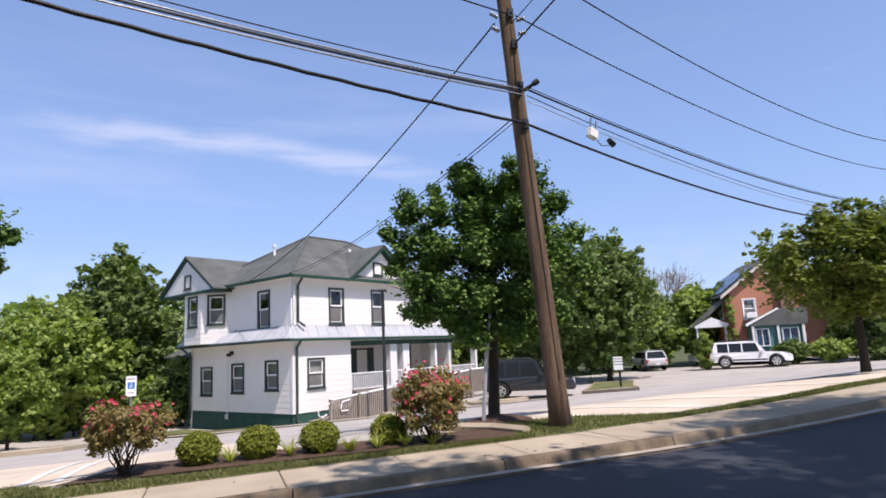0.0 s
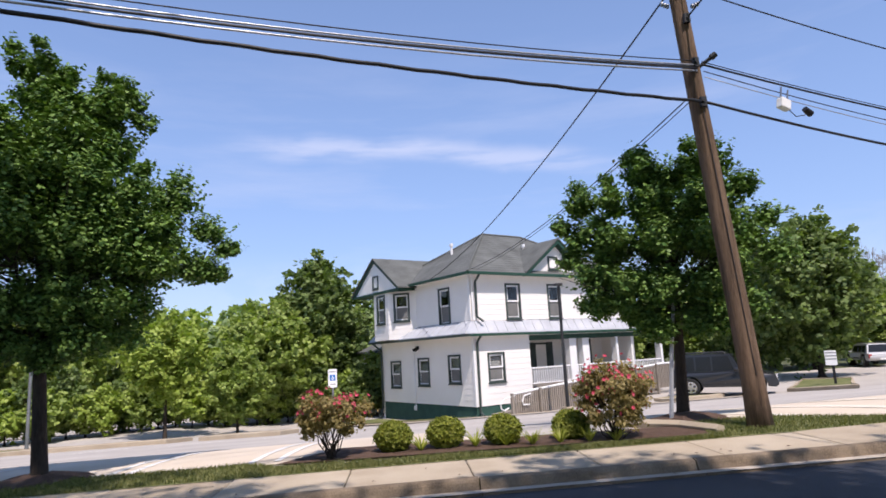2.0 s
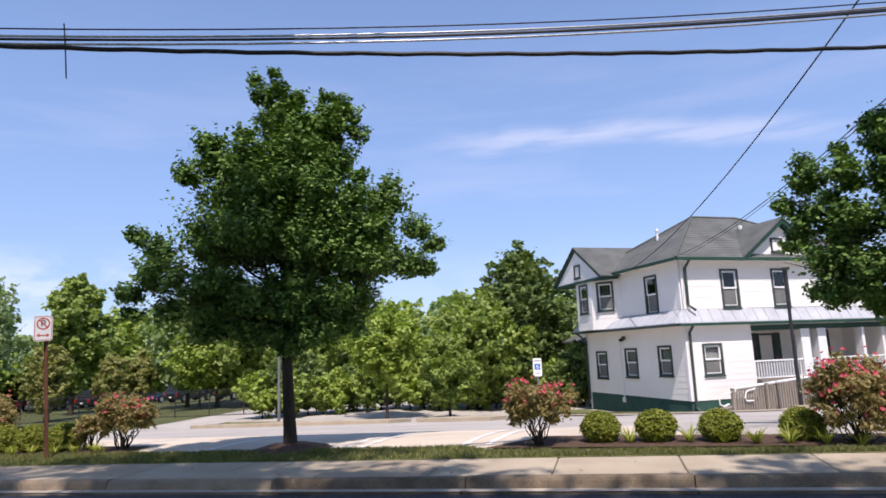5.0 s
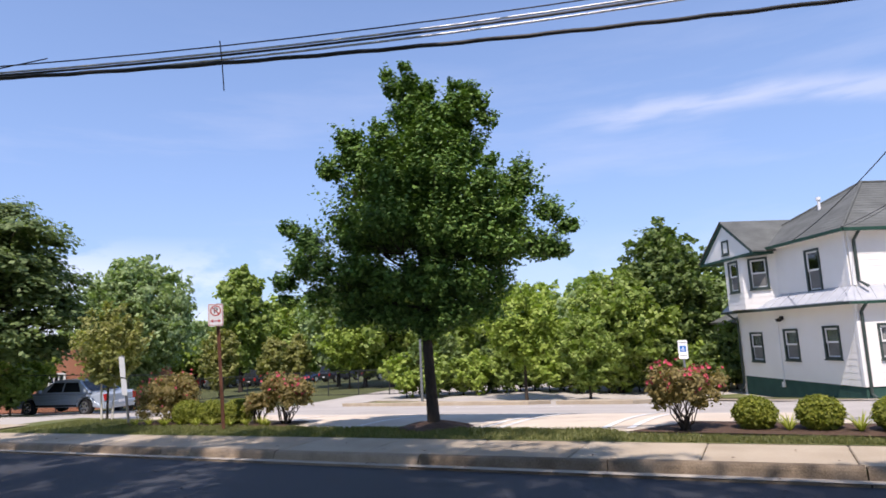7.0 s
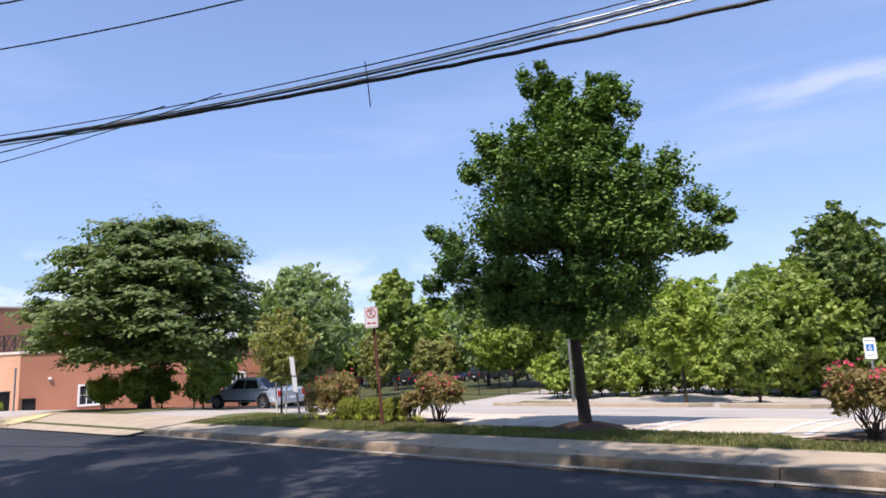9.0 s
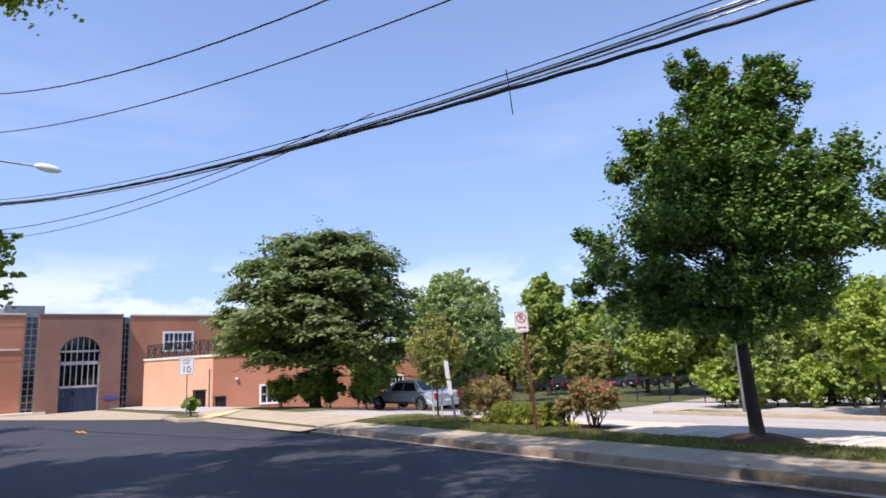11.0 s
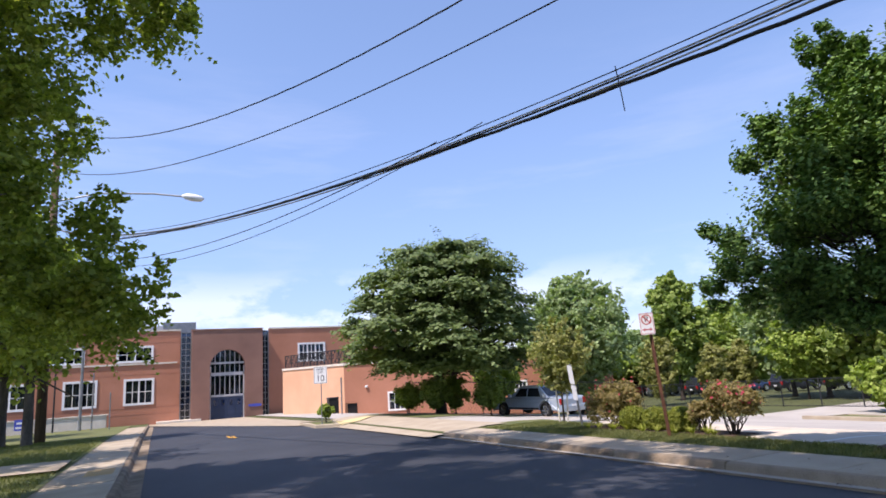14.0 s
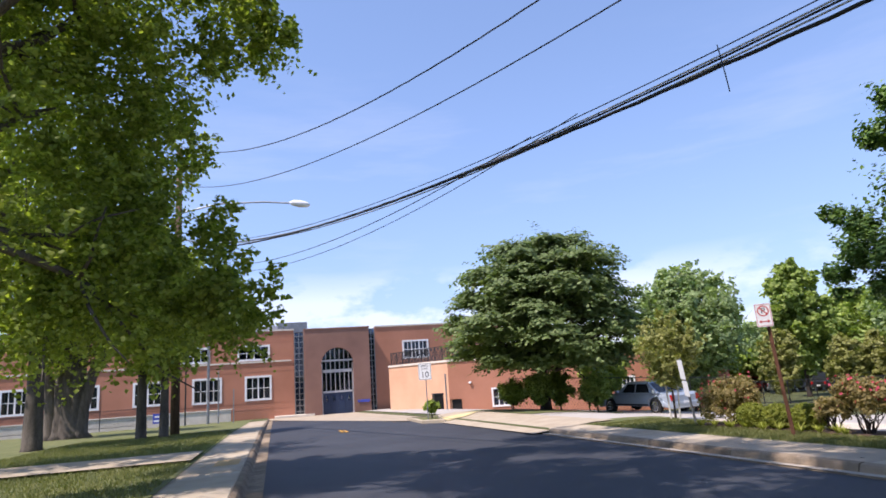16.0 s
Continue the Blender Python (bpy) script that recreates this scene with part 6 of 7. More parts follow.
def kerb_run(name, y0, side, stretches, label):
    k = thing(name, pose(0, 0, 0), label, "kerb", kind="structure")
    rk = random.Random(8)
    for x0, x1 in stretches:
        n = max(1, round((x1 - x0) / 2.55))
        for i in range(n):
            a, b = x0 + (x1 - x0) * i / n + 0.008, x0 + (x1 - x0) * (i + 1) / n - 0.008
            vs, fs = [], []
            pr = kerb_profile(side)
            dz = rk.uniform(-0.006, 0.006)
            for x in (a, (a + b) / 2, b):
                vs += [(x, y0 + side * p[0], road_z(x) + p[1] + (dz if p[1] > 0.05 else 0)) for p in pr]
            m = len(pr)
            for s in range(2):
                for j in range(m - 1):
                    q = (s * m + j, (s + 1) * m + j, (s + 1) * m + j + 1, s * m + j + 1)
                    fs.append(q if side < 0 else q[::-1])
            fs.append(tuple(range(m)))
            fs.append(tuple(range(2 * m, 3 * m))[::-1])
            raw("kerb_stone", vs, fs, KERB, k)
    return k


kerb_run("kerb_far", 7.36, 1, ((-17.2, 34),), "worn tan concrete kerb and gutter along the far pavement")
GUTTER = mat("gutter_concrete", (0.34, 0.29, 0.23), (0.5, 0.44, 0.36), 0.9, 1.8, 80, 0.25)
tagged(strip("gutter", -17.2, 34, 50, [7.35, 7.45, 7.553], lambda x, y: road_z(x) + 0.011 - 0.06 * (y - 7.35), GUTTER), "pale concrete gutter strip between kerb and asphalt", "gutter")
kerb_run("kerb_near", -0.36, -1, ((-60, 24),), "worn concrete kerb and gutter along the near pavement")


def slabs(name, x0, x1, y0, y1, step, label, zf):
    p = thing(name, pose(0, 0, 0), label, "pavement", kind="structure")
    n = round((x1 - x0) / step)
    rs = random.Random(4)
    for i in range(n):
        a, b = x0 + (x1 - x0) * i / n + 0.006, x0 + (x1 - x0) * (i + 1) / n - 0.006
        d = rs.uniform(-0.004, 0.004)
        t = [(a, y0, zf(a) + d), (b, y0, zf(b) + d), (b, y1, zf(b) + 0.02 + d), (a, y1, zf(a) + 0.02 + d)]
        r = 0.012
        low = [(v[0], v[1], v[2] - 0.1) for v in t]
        mid = [(v[0], v[1], v[2] - r) for v in t]
        top = [(clamp(v[0], a + r, b - r), clamp(v[1], y0 + r, y1 - r), v[2]) for v in t]
        vs = low + mid + top
        fs = [(8, 9, 10, 11)] + [(k, (k + 1) % 4, 4 + (k + 1) % 4, 4 + k) for k in range(4)] + [(4 + k, 4 + (k + 1) % 4, 8 + (k + 1) % 4, 8 + k) for k in range(4)]
        raw("paving_slab", vs, fs, CONCRETE, p)
    return p


slabs("pavement_far", -17.5, 34, 7.702, 8.82, 1.52, "tan concrete pavement in dappled shade", lambda x: road_z(x) + 0.115)
slabs("pavement_near", -52, 20, -2.1, -0.832, 1.52, "pale concrete pavement under street trees", lambda x: road_z(x) + 0.15)
tagged(strip("garden_path", -19.5, -16.5, 6, spread(-8.0, -2.12, 6), gz, CONCRETE, 0.09), "narrow concrete path across the lawn", "path")


def patch(name, pts, material, lift, label, category, zf=gz, n=30):
    """A flat patch over a four-sided stretch of the plan."""
    vs, fs = [], []
    a, b, c, d = [Vector((*p, 0)) for p in pts]
    for i in range(n + 1):
        for j in range(n + 1):
            p = a.lerp(b, i / n).lerp(d.lerp(c, i / n), j / n)
            vs.append((p.x, p.y, zf(p.x, p.y) + lift))
    for i in range(n):
        for j in range(n):
            k = i * (n + 1) + j
            fs.append((k, k + n + 1, k + n + 2, k + 1))
    return tagged(raw(name, vs, fs, material), label, category, kind="structure")


TAN_LINE = mat("bay_band_cream", (0.6, 0.54, 0.44), (0.76, 0.7, 0.6), 0.9, 2, 90, 0.2)
TAN = mat("parking_concrete", (0.49, 0.41, 0.315), (0.66, 0.575, 0.46), 0.9, 0.7, 90, 0.25)
patch("parking_bay", [(-15.5, 9.8), (1.2, 9.8), (0.2, 13.9), (-16.5, 14.4)], TAN, 0.012, "tan concrete parking bays behind the verge", "parking bay")
patch("parking_bay", [(5.2, 8.8), (24, 8.8), (22, 12.9), (3.2, 12.9)], TAN, 0.012, "tan concrete parking bays behind the verge", "parking bay")
patch("drive_apron", [(-33, 6.6), (-17.2, 7.1), (-17.5, 9.9), (-33, 9.9)], CONCRETE, 0.0, "pale concrete apron of the school drive", "drive", lambda x, y: road_z(x) + 0.02 + 0.16 * clamp((y - 7.1) / 2, 0, 1))
patch("katsura_lawn", [(-34, 10.0), (-25.0, 10.3), (-24.5, 14.6), (-34, 15.5)], GRASS_SOIL, 0.03, "mown grass under the layered tree", "grass")
patch("verge_lawn", [(-18.6, 9.0), (-13.6, 9.0), (-13.6, 11.0), (-18.2, 11.8)], GRASS_SOIL, 0.028, "mown grass round the young tree", "grass")
patch("school_drive", [(-66, -2.6), (-30.5, 5.9), (-30.5, 9.5), (-66, 12)], CONCRETE, 0.012, "sunlit pale concrete drive before the school doors", "drive", lambda x, y: road_z(x) + 0.03)
patch("yellow_kerb", [(-29.9, 7.4), (-27.2, 7.25), (-28.0, 8.3), (-29.9, 9.6)], PALE_YELLOW, 0.03, "faded yellow painted kerb strip", "kerb", lambda x, y: road_z(x) + 0.02 + 0.16 * clamp((y - 7.1) / 2, 0, 1), 8)
patch("house_walk", [(1.2, 24.3), (14, 24.6), (14, 26.0), (1.0, 25.6)], CONCRETE, 0.045, "pale concrete walk along the white house", "path")
patch("house_walk", [(-5.5, 30.5), (0.0, 24.6), (1.4, 25.2), (-4.0, 31.3)], CONCRETE, 0.048, "pale concrete walk along the white house", "path")
patch("house_lawn", [(-3.2, 32.4), (1.8, 25.9), (2.75, 26.6), (-1.6, 33.2)], GRASS_SOIL, 0.045, "thin grass strip at the foot of the house", "grass")


def paint(name, a, b, w, material=WHITE_LINE, lift=0.05, zf=gz):
    a, b = Vector((*a, 0)), Vector((*b, 0))
    s = Vector((-(b - a).normalized().y, (b - a).normalized().x, 0)) * w / 2
    vs, fs = [], []
    n = 14
    for i in range(n + 1):
        p = a.lerp(b, i / n)
        for q in (p - s, p + s):
            vs.append((q.x, q.y, zf(q.x, q.y) + lift))
    for i in range(n):
        fs.append((2 * i, 2 * i + 1, 2 * i + 3, 2 * i + 2))
    return tagged(raw(name, vs, fs, material), "worn white painted bay line on the car park" if material is WHITE_LINE else "wide cream bay line on the grey car park" if material is not YELLOW_LINE else "short worn yellow centre line mark", "road marking", "yellow marks" if material is YELLOW_LINE else "bay lines", kind="structure")


for x in (-2.45, -2.05, -4.5, -4.2, -7.2, -9.9):
    paint("bay_line", (x, 10.05), (x + 0.4, 13.9), 0.11, lift=0.02)
for x, y in ((-4.2, 18.6), (-6.9, 18.9), (-1.6, 18.4), (-9.6, 19.2)):
    paint("bay_line", (x, y), (x + 1.4, y + 0.6), 0.12)
for x in (6.9, 8.4, 10.0, 12.1, 14.6, 17.0):
    paint("bay_line", (x, 9.15), (x - 2.1, 12.7), 0.24, TAN_LINE, 0.02)
for x, y in ((-26.6, 2.6), (-26.9, 2.45)):
    paint("centre_mark", (x, y), (x + 1.3, y), 0.1, YELLOW_LINE, 0.04, lambda x, y: road_z(x) + 0.012)


def island(pts, label, lift=0.16):
    """A kerbed planting island: concrete rim with grass inside."""
    c = Vector((sum(p[0] for p in pts) / len(pts), sum(p[1] for p in pts) / len(pts)))
    t = thing("island", pose(c.x, c.y, gz(c.x, c.y)), label, "traffic island")
    rim, core = [], []
    n = len(pts)
    fine = [Vector(pts[i]).lerp(Vector(pts[(i + 1) % n]), k / 6) for i in range(n) for k in range(6)]
    m = len(fine)
    vs = []
    for p in fine:
        z = gz(p.x, p.y) - gz(c.x, c.y)
        q = c + (p - c) * (1 - 0.18 / max((p - c).length, 0.5))
        vs += [(p.x - c.x, p.y - c.y, z - 0.25), (p.x - c.x, p.y - c.y, z + lift - 0.02), (q.x - c.x, q.y - c.y, z + lift), (q.x - c.x, q.y - c.y, z + lift - 0.05)]
    fs = []
    for i in range(m):
        j = (i + 1) % m
        for k in range(3):
            fs.append((4 * i + k, 4 * j + k, 4 * j + k + 1, 4 * i + k + 1))
    raw("rim", vs, fs, CONCRETE, t)
    gv = [vs[4 * i + 3] for i in range(m)] + [(0, 0, lift - 0.02)]
    raw("turf_bed", gv, [(i, (i + 1) % m, m) for i in range(m)], GRASS_SOIL, t)
    return t


island([(-19.3, 25.9), (-14, 24.9), (-9, 24.6), (-8.5, 26), (-14, 27.5), (-19, 28.4)], "low concrete-kerbed island with grass and a lamp post")
island([(-7.8, 24.5), (-4.6, 23.4), (-4.2, 25), (-6, 27.5), (-8.2, 27.5)], "low concrete-kerbed island with young trees")
island([(11.2, 26.0), (14.0, 27.6), (13.4, 28.8), (10.9, 28.0)], "narrow concrete-kerbed bed at the end of the ramp")
island([(-31.8, 6.3), (-27.4, 6.1), (-26.9, 7.0), (-31.8, 8.0)], "small kerbed grass corner round the speed sign", 0.03)
island([(17.3, 23.6), (22.2, 30.6), (20.5, 32), (16.8, 27.5)], "concrete-kerbed grass bed with a notice board")


# ---- planting ----
def grass_tufts(name, x0, x1, y0, y1, count, hgt, seed, label, dip=None):
    """Thousands of grass blades."""
    rng = np.random.default_rng(seed)
    X, Y = rng.uniform(x0, x1, count), rng.uniform(y0, y1, count)
    if name == "verge_blades":
        back = np.array([verge_back(x) for x in X])
        Y = y0 + (Y - y0) / (y1 - y0) * (back + 0.04 - y0)
    Z = np.array([gz(x, y) for x, y in zip(X, Y)]) + 0.018
    a = rng.uniform(0, math.tau, count)
    w = 0.006 + 0.008 * rng.random(count)
    hh = hgt * (0.4 + 0.9 * rng.random(count))
    lean = rng.normal(size=(count, 2)) * hh[:, None] * 0.45
    dx, dy = np.cos(a) * w, np.sin(a) * w
    v = np.stack([np.c_[X - dx, Y - dy, Z], np.c_[X + dx, Y + dy, Z], np.c_[X + lean[:, 0], Y + lean[:, 1], Z + hh]], 1).reshape(-1, 3)
    me = bpy.data.meshes.new(name)
    me.vertices.add(len(v))
    me.vertices.foreach_set("co", v.reshape(-1))
    me.loops.add(len(v))
    me.loops.foreach_set("vertex_index", np.arange(len(v), dtype=np.int32))
    me.polygons.add(count)
    me.polygons.foreach_set("loop_start", np.arange(0, len(v), 3, dtype=np.int32))
    me.update(calc_edges=True)
    me.materials.append(BLADE)
    return tagged(new(name, me), label, "grass", kind="stuff")


grass_tufts("verge_blades", -17, 16, 8.83, 10.6, 95000, 0.052, 1, "short green grass blades on the verge")
grass_tufts("lawn_blades", -34, -10, -9, -2.15, 70000, 0.07, 2, "short green grass blades on the near lawn")
patch("mulch_bed", [(-2.0, 9.65), (4.3, 9.15), (4.4, 10.1), (-1.2, 10.75)], SOIL, 0.034, "dark brown mulch bed of shrubs", "flower bed")
patch("mulch_bed", [(-14.0, 9.9), (-8.8, 9.85), (-8.8, 10.7), (-14.0, 11.2)], SOIL, 0.034, "dark brown mulch bed of shrubs", "flower bed")
bm = bmesh.new()
tube(bm, [(4.45, 9.25, gz(4.45, 9.25) + 0.05), (4.2, 10.0, gz(4.2, 10) + 0.05), (3.4, 10.9, gz(3.4, 10.9) + 0.05)], 0.09, 6)
tagged(obj("bed_edging", bm, CONCRETE), "pale concrete edging of a flower bed", "edging")
for x, y, r in ((-5.45, 10.0, 0.75), (4.82, 11.0, 0.7)):
    bm = bmesh.new()
    rr = random.Random(int(x * 10))
    n = 28
    ring = [bm.verts.new((x + math.cos(k * math.tau / n) * r * rr.uniform(0.9, 1.1), y + math.sin(k * math.tau / n) * r * rr.uniform(0.9, 1.1), gz(x, y) + 0.012)) for k in range(n)]
    ring2 = [bm.verts.new((x + math.cos(k * math.tau / n) * r * 0.45, y + math.sin(k * math.tau / n) * r * 0.45, gz(x, y) + 0.1 + rr.uniform(-0.015, 0.015))) for k in range(n)]
    tip = bm.verts.new((x, y, gz(x, y) + 0.14))
    for k in range(n):
        bm.faces.new((ring[k], ring[(k + 1) % n], ring2[(k + 1) % n], ring2[k]))
        bm.faces.new((ring2[k], ring2[(k + 1) % n], tip))
    tagged(obj("mulch_ring", bm, SOIL), "mound of dark mulch round a tree trunk", "mulch")


def boxwood(x, y, r, seed, squash=0.8):
    rng = np.random.default_rng(seed)
    t = thing("boxwood", pose(x, y, gz(x, y) + 0.02), "clipped round yellow-green boxwood ball", "shrub", "boxwood balls")
    bm = bmesh.new()
    for k in range(5):
        a = k * math.tau / 5
        tube(bm, [(0, 0, -0.03), (math.cos(a) * r * 0.3, math.sin(a) * r * 0.3, r * 0.6), (math.cos(a) * r * 0.6, math.sin(a) * r * 0.6, r)], [0.02, 0.014, 0.006], 5)
    part("stem", bm, BARK, t)
    core = bmesh.new()
    bmesh.ops.create_icosphere(core, subdivisions=3, radius=r * 0.9, matrix=Matrix.Translation((0, 0, r * squash)) @ Matrix.Diagonal((1, 1, squash, 1)))
    for v in core.verts:
        v.co += v.co.normalized() * noise.noise(v.co * 9 + Vector((seed, 0, 0))) * 0.012
    part("inner_foliage", core, LEAF_BOX, t)
    n = 900
    d = rng.normal(size=(n, 3))
    d /= np.linalg.norm(d, axis=1)[:, None]
    lob = [(*(d[i] * r * (0.95 + 0.025 * rng.normal()) * np.array((1, 1, squash)) + (0, 0, r * squash)), 0.03) for i in range(n)]
    fol = leaf_cloud("foliage", lob, 9000, 0.021, LEAF_BOX, t, rng, 4, 0.4, 1.0, 0.5, 0.6, 0.5)
    return t


for k, (x, y, r) in enumerate(((-0.3, 10.05, 0.27), (0.5, 10.0, 0.275), (1.36, 9.88, 0.27), (2.4, 9.85, 0.26), (-12.1, 10.35, 0.33), (-11.35, 10.4, 0.32), (-10.55, 10.4, 0.33))):
    boxwood(x, y, r, 100 + k)


def rose_bush(x, y, h, w, seed, blooms, label, skirt=False):
    rng = np.random.default_rng(seed)
    t = thing("rose_bush", pose(x, y, gz(x, y) + 0.02), label, "shrub", "flowering shrubs")
    bm = bmesh.new()
    lob = []
    for k in range(22):
        a, f = k * 2.4, 0.35 + 0.65 * rng.random()
        e = Vector((math.cos(a) * w * 0.42 * f, math.sin(a) * w * 0.42 * f, h * (0.55 + 0.37 * rng.random() * (1.15 - 0.5 * f))))
        tube(bm, limb_points((rng.normal() * 0.04, rng.normal() * 0.04, -0.03), e, rng, 4, 0.1), [0.013, 0.01, 0.008, 0.006, 0.003], 5)
        lob.append((*e, w * 0.115))
        lob.append((e.x * 0.95, e.y * 0.95, e.z * 0.74, w * 0.1))
        if skirt and k % 2 == 0:
            lob.append((e.x * 1.05, e.y * 1.05, e.z * 0.4, w * 0.1))
    part("stem", bm, BARK, t)
    leaf_cloud("foliage", lob, int(6800 * w * h), 0.028, LEAF_ROSE, t, rng, 9, 0.5, 1.0, 0.35, 0.6, 0.3)
    top = [(l[0], l[1], l[2] + w * 0.06, l[3] * 1.05) for l in lob]
    for k in range(blooms):
        l = top[int(rng.integers(len(top)))]
        d = rng.normal(size=3)
        d[2] = abs(d[2])
        d[1] -= 0.5
        d /= np.linalg.norm(d)
        c = Vector(l[:3]) + Vector(d) * l[3] * 1.1
        fb = bmesh.new()
        for q in range(7):
            b = q * math.tau / 7
            u, v = Vector(d).orthogonal().normalized(), None
            v = Vector(d).cross(u)
            o = (u * math.cos(b) + v * math.sin(b))
            s = Vector(d).cross(o) * 0.016
            r = 0.028 * (0.7 + 0.6 * rng.random())
            fb.faces.new([fb.verts.new(p) for p in (c, c + o * r * 0.6 - s + Vector(d) * 0.008, c + o * r + Vector(d) * 0.02, c + o * r * 0.6 + s + Vector(d) * 0.008)])
        part("bloom", fb, PETAL, t, "pink bloom" if k == 0 else "")
    return t


rose_bush(-1.24, 9.85, 1.02, 1.2, 201, 120, "leggy rose bush with pink blooms on top")
rose_bush(2.95, 9.4, 1.12, 1.3, 202, 190, "full rose bush covered in pink and red blooms", True)
rose_bush(-9.15, 10.3, 1.08, 1.2, 203, 110, "rose bush with fading coral blooms")
rose_bush(-13.0, 10.6, 1.15, 1.6, 204, 70, "wide rust-leaved rose bush with few blooms", True)
rose_bush(-9.95, 10.35, 0.7, 0.7, 205, 4, "small rust-leaved rose bush")


def lily(x, y, seed, s=1.0):
    rng = np.random.default_rng(seed)
    t = thing("daylily", pose(x, y, gz(x, y) + 0.03), "tuft of arching yellow-green daylily leaves in mulch", "plant", "daylily tufts")
    vs, fs = [], []
    for k in range(46):
        a = rng.uniform(0, math.tau)
        ln, w = s * rng.uniform(0.16, 0.28), 0.008 + 0.005 * rng.random()
        o, sd = np.array((math.cos(a), math.sin(a), 0)), np.array((-math.sin(a), math.cos(a), 0)) * w
        out = rng.uniform(0.55, 1.1)
        base = o * 0.02 * rng.random()
        b = len(vs)
        for f in (0, 0.35, 0.7, 1.0):
            p = base + o * ln * out * f + np.array((0, 0, ln * (1.25 * f - 0.75 * out * f * f)))
            ww = 1 - 0.85 * f
            vs += [tuple(p - sd * ww), tuple(p + sd * ww)]
        for q in range(3):
            fs.append((b + 2 * q, b + 2 * q + 1, b + 2 * q + 3, b + 2 * q + 2))
    raw("leaf_tuft", vs, fs, LEAF_LILY, t)
    return t


for k, (x, y) in enumerate(((-0.28, 9.95), (0.11, 9.85), (0.47, 9.85), (0.93, 9.8), (1.37, 9.65), (1.75, 9.55), (2.15, 9.5), (2.55, 9.4), (2.9, 9.25))):
    lily(x, y, 300 + k, 1.2)
for k in range(13):
    lily(-13.4 + k * 0.34, 9.95 + 0.1 * (k % 3), 330 + k, 0.95)

tree("shrub", -29.2, 7.0, auto_lobes(np.random.default_rng(120), 0.3, 0.7, 0.45, 6), 2500, 0.05, LEAF_LIME, "small light green shrub by the speed sign", 120, (0.03, 0.15), limbs=3)
ORANGE_STAIN = mat("rust_stain", (0.36, 0.24, 0.1), (0.5, 0.34, 0.16), 0.9, 5, 60, 0.2)
patch("warning_patch", [(-16.4, -1.5), (-15.0, -1.5), (-15.0, -0.95), (-16.4, -0.95)], ORANGE_STAIN, 0.008, "faded orange patch on the near pavement", "pavement patch", lambda x, y: road_z(x) + 0.15 + 0.02 * (y + 2.1) / 1.27, 6)

# ---- utility pole, cables ----
P0, PT = Vector((5.19, 9.47, 0.25)), Vector((4.7, 9.7, 9.3))


def on_pole(z):
    f = (z - P0.z) / (PT.z - P0.z)
    return P0.lerp(PT, f)


def utility_pole():
    t = thing("utility_pole", Matrix.Translation(P0), "tall leaning weathered brown wooden utility pole", "utility pole")
    bm = bmesh.new()
    n = 14
    tube(bm, [(PT - P0) * (k / n) + Vector((0, 0, -0.25 if k == 0 else 0)) for k in range(n + 1)], [0.17 - 0.05 * k / n + (0.03 if k == 0 else 0) for k in range(n + 1)], 16)
    part("pole_shaft", bm, POLE_WOOD, t, smooth=True)
    for z in (5.36, 6.05, 6.85, 7.45):
        c = on_pole(z) - P0
        bm = bmesh.new()
        tube(bm, [c - Vector((0, 0.22, 0)), c + Vector((0, 0.22, 0))], 0.022, 8)
        box(bm, c.x - 0.05, c.x + 0.05, c.y - 0.2, c.y - 0.14, c.z - 0.08, c.z + 0.08)
        part("bolt", bm, DARK_STEEL, t)
    c = on_pole(5.95) - P0
    bm = bmesh.new()
    tube(bm, [c, c + Vector((0.3, -0.18, 0.2))], [0.03, 0.035], 8)
    tube(bm, [c + Vector((0.27, -0.16, 0.18)), c + Vector((0.34, -0.2, 0.23))], [0.055, 0.05], 8)
    part("bracket", bm, DARK_STEEL, t)
    for z in (7.42, 7.15):
        c = on_pole(z) - P0
        for s in (-1, 1):
            bm = bmesh.new()
            for q in range(3):
                tube(bm, [c + Vector((s * 0.2 + q * 0.05 * s, -0.03, 0.02 * q)), c + Vector((s * 0.23 + q * 0.05 * s, -0.03, 0.02 * q))], 0.04, 8)
            part("insulator", bm, STEEL, t)
    bm = bmesh.new()
    tube(bm, [on_pole(1.0) - P0 + Vector((-0.02, -0.17, 0)), on_pole(5.2) - P0 + Vector((-0.02, -0.16, 0))], 0.007, 6)
    part("ground_wire", bm, CABLE, t)
    return t


utility_pole()
LP = Vector((-34.4, -5.0, road_z(-34.4) + 0.1))
RP = Vector((34.0, 19.7, 0.6))


def plain_pole(p, h, label, r=0.17):
    t = thing("utility_pole", Matrix.Translation(p), label, "utility pole")
    bm = bmesh.new()
    tube(bm, [(0, 0, -0.2), (0, 0, h * 0.5), (0, 0, h)], [r * 1.15, r * 0.95, r * 0.7], 14)
    part("pole_shaft", bm, POLE_WOOD, t, smooth=True)
    return t


lp = plain_pole(LP, 15.2, "dark wooden utility pole with street lamp arm among trees", 0.2)
plain_pole(RP, 11.0, "wooden utility pole further up the street")
bm = bmesh.new()
tube(bm, [(0, 0, 11.5), (0.2, 2.0, 12.0), (0.5, 4.4, 12.05), (0.8, 5.9, 11.9)], 0.045, 8)
tube(bm, [(0, 0, 10.9), (0.2, 2.0, 11.75), (0.35, 3.2, 12.0)], 0.025, 6)
arm = part("lamp_arm", bm, STEEL, lp)
bm = bmesh.new()
tube(bm, [(0.8, 5.75, 11.93), (0.81, 5.95, 11.92), (0.85, 6.3, 11.86), (0.9, 6.7, 11.8), (0.92, 6.85, 11.78)], [0.06, 0.16, 0.2, 0.15, 0.03], 12)
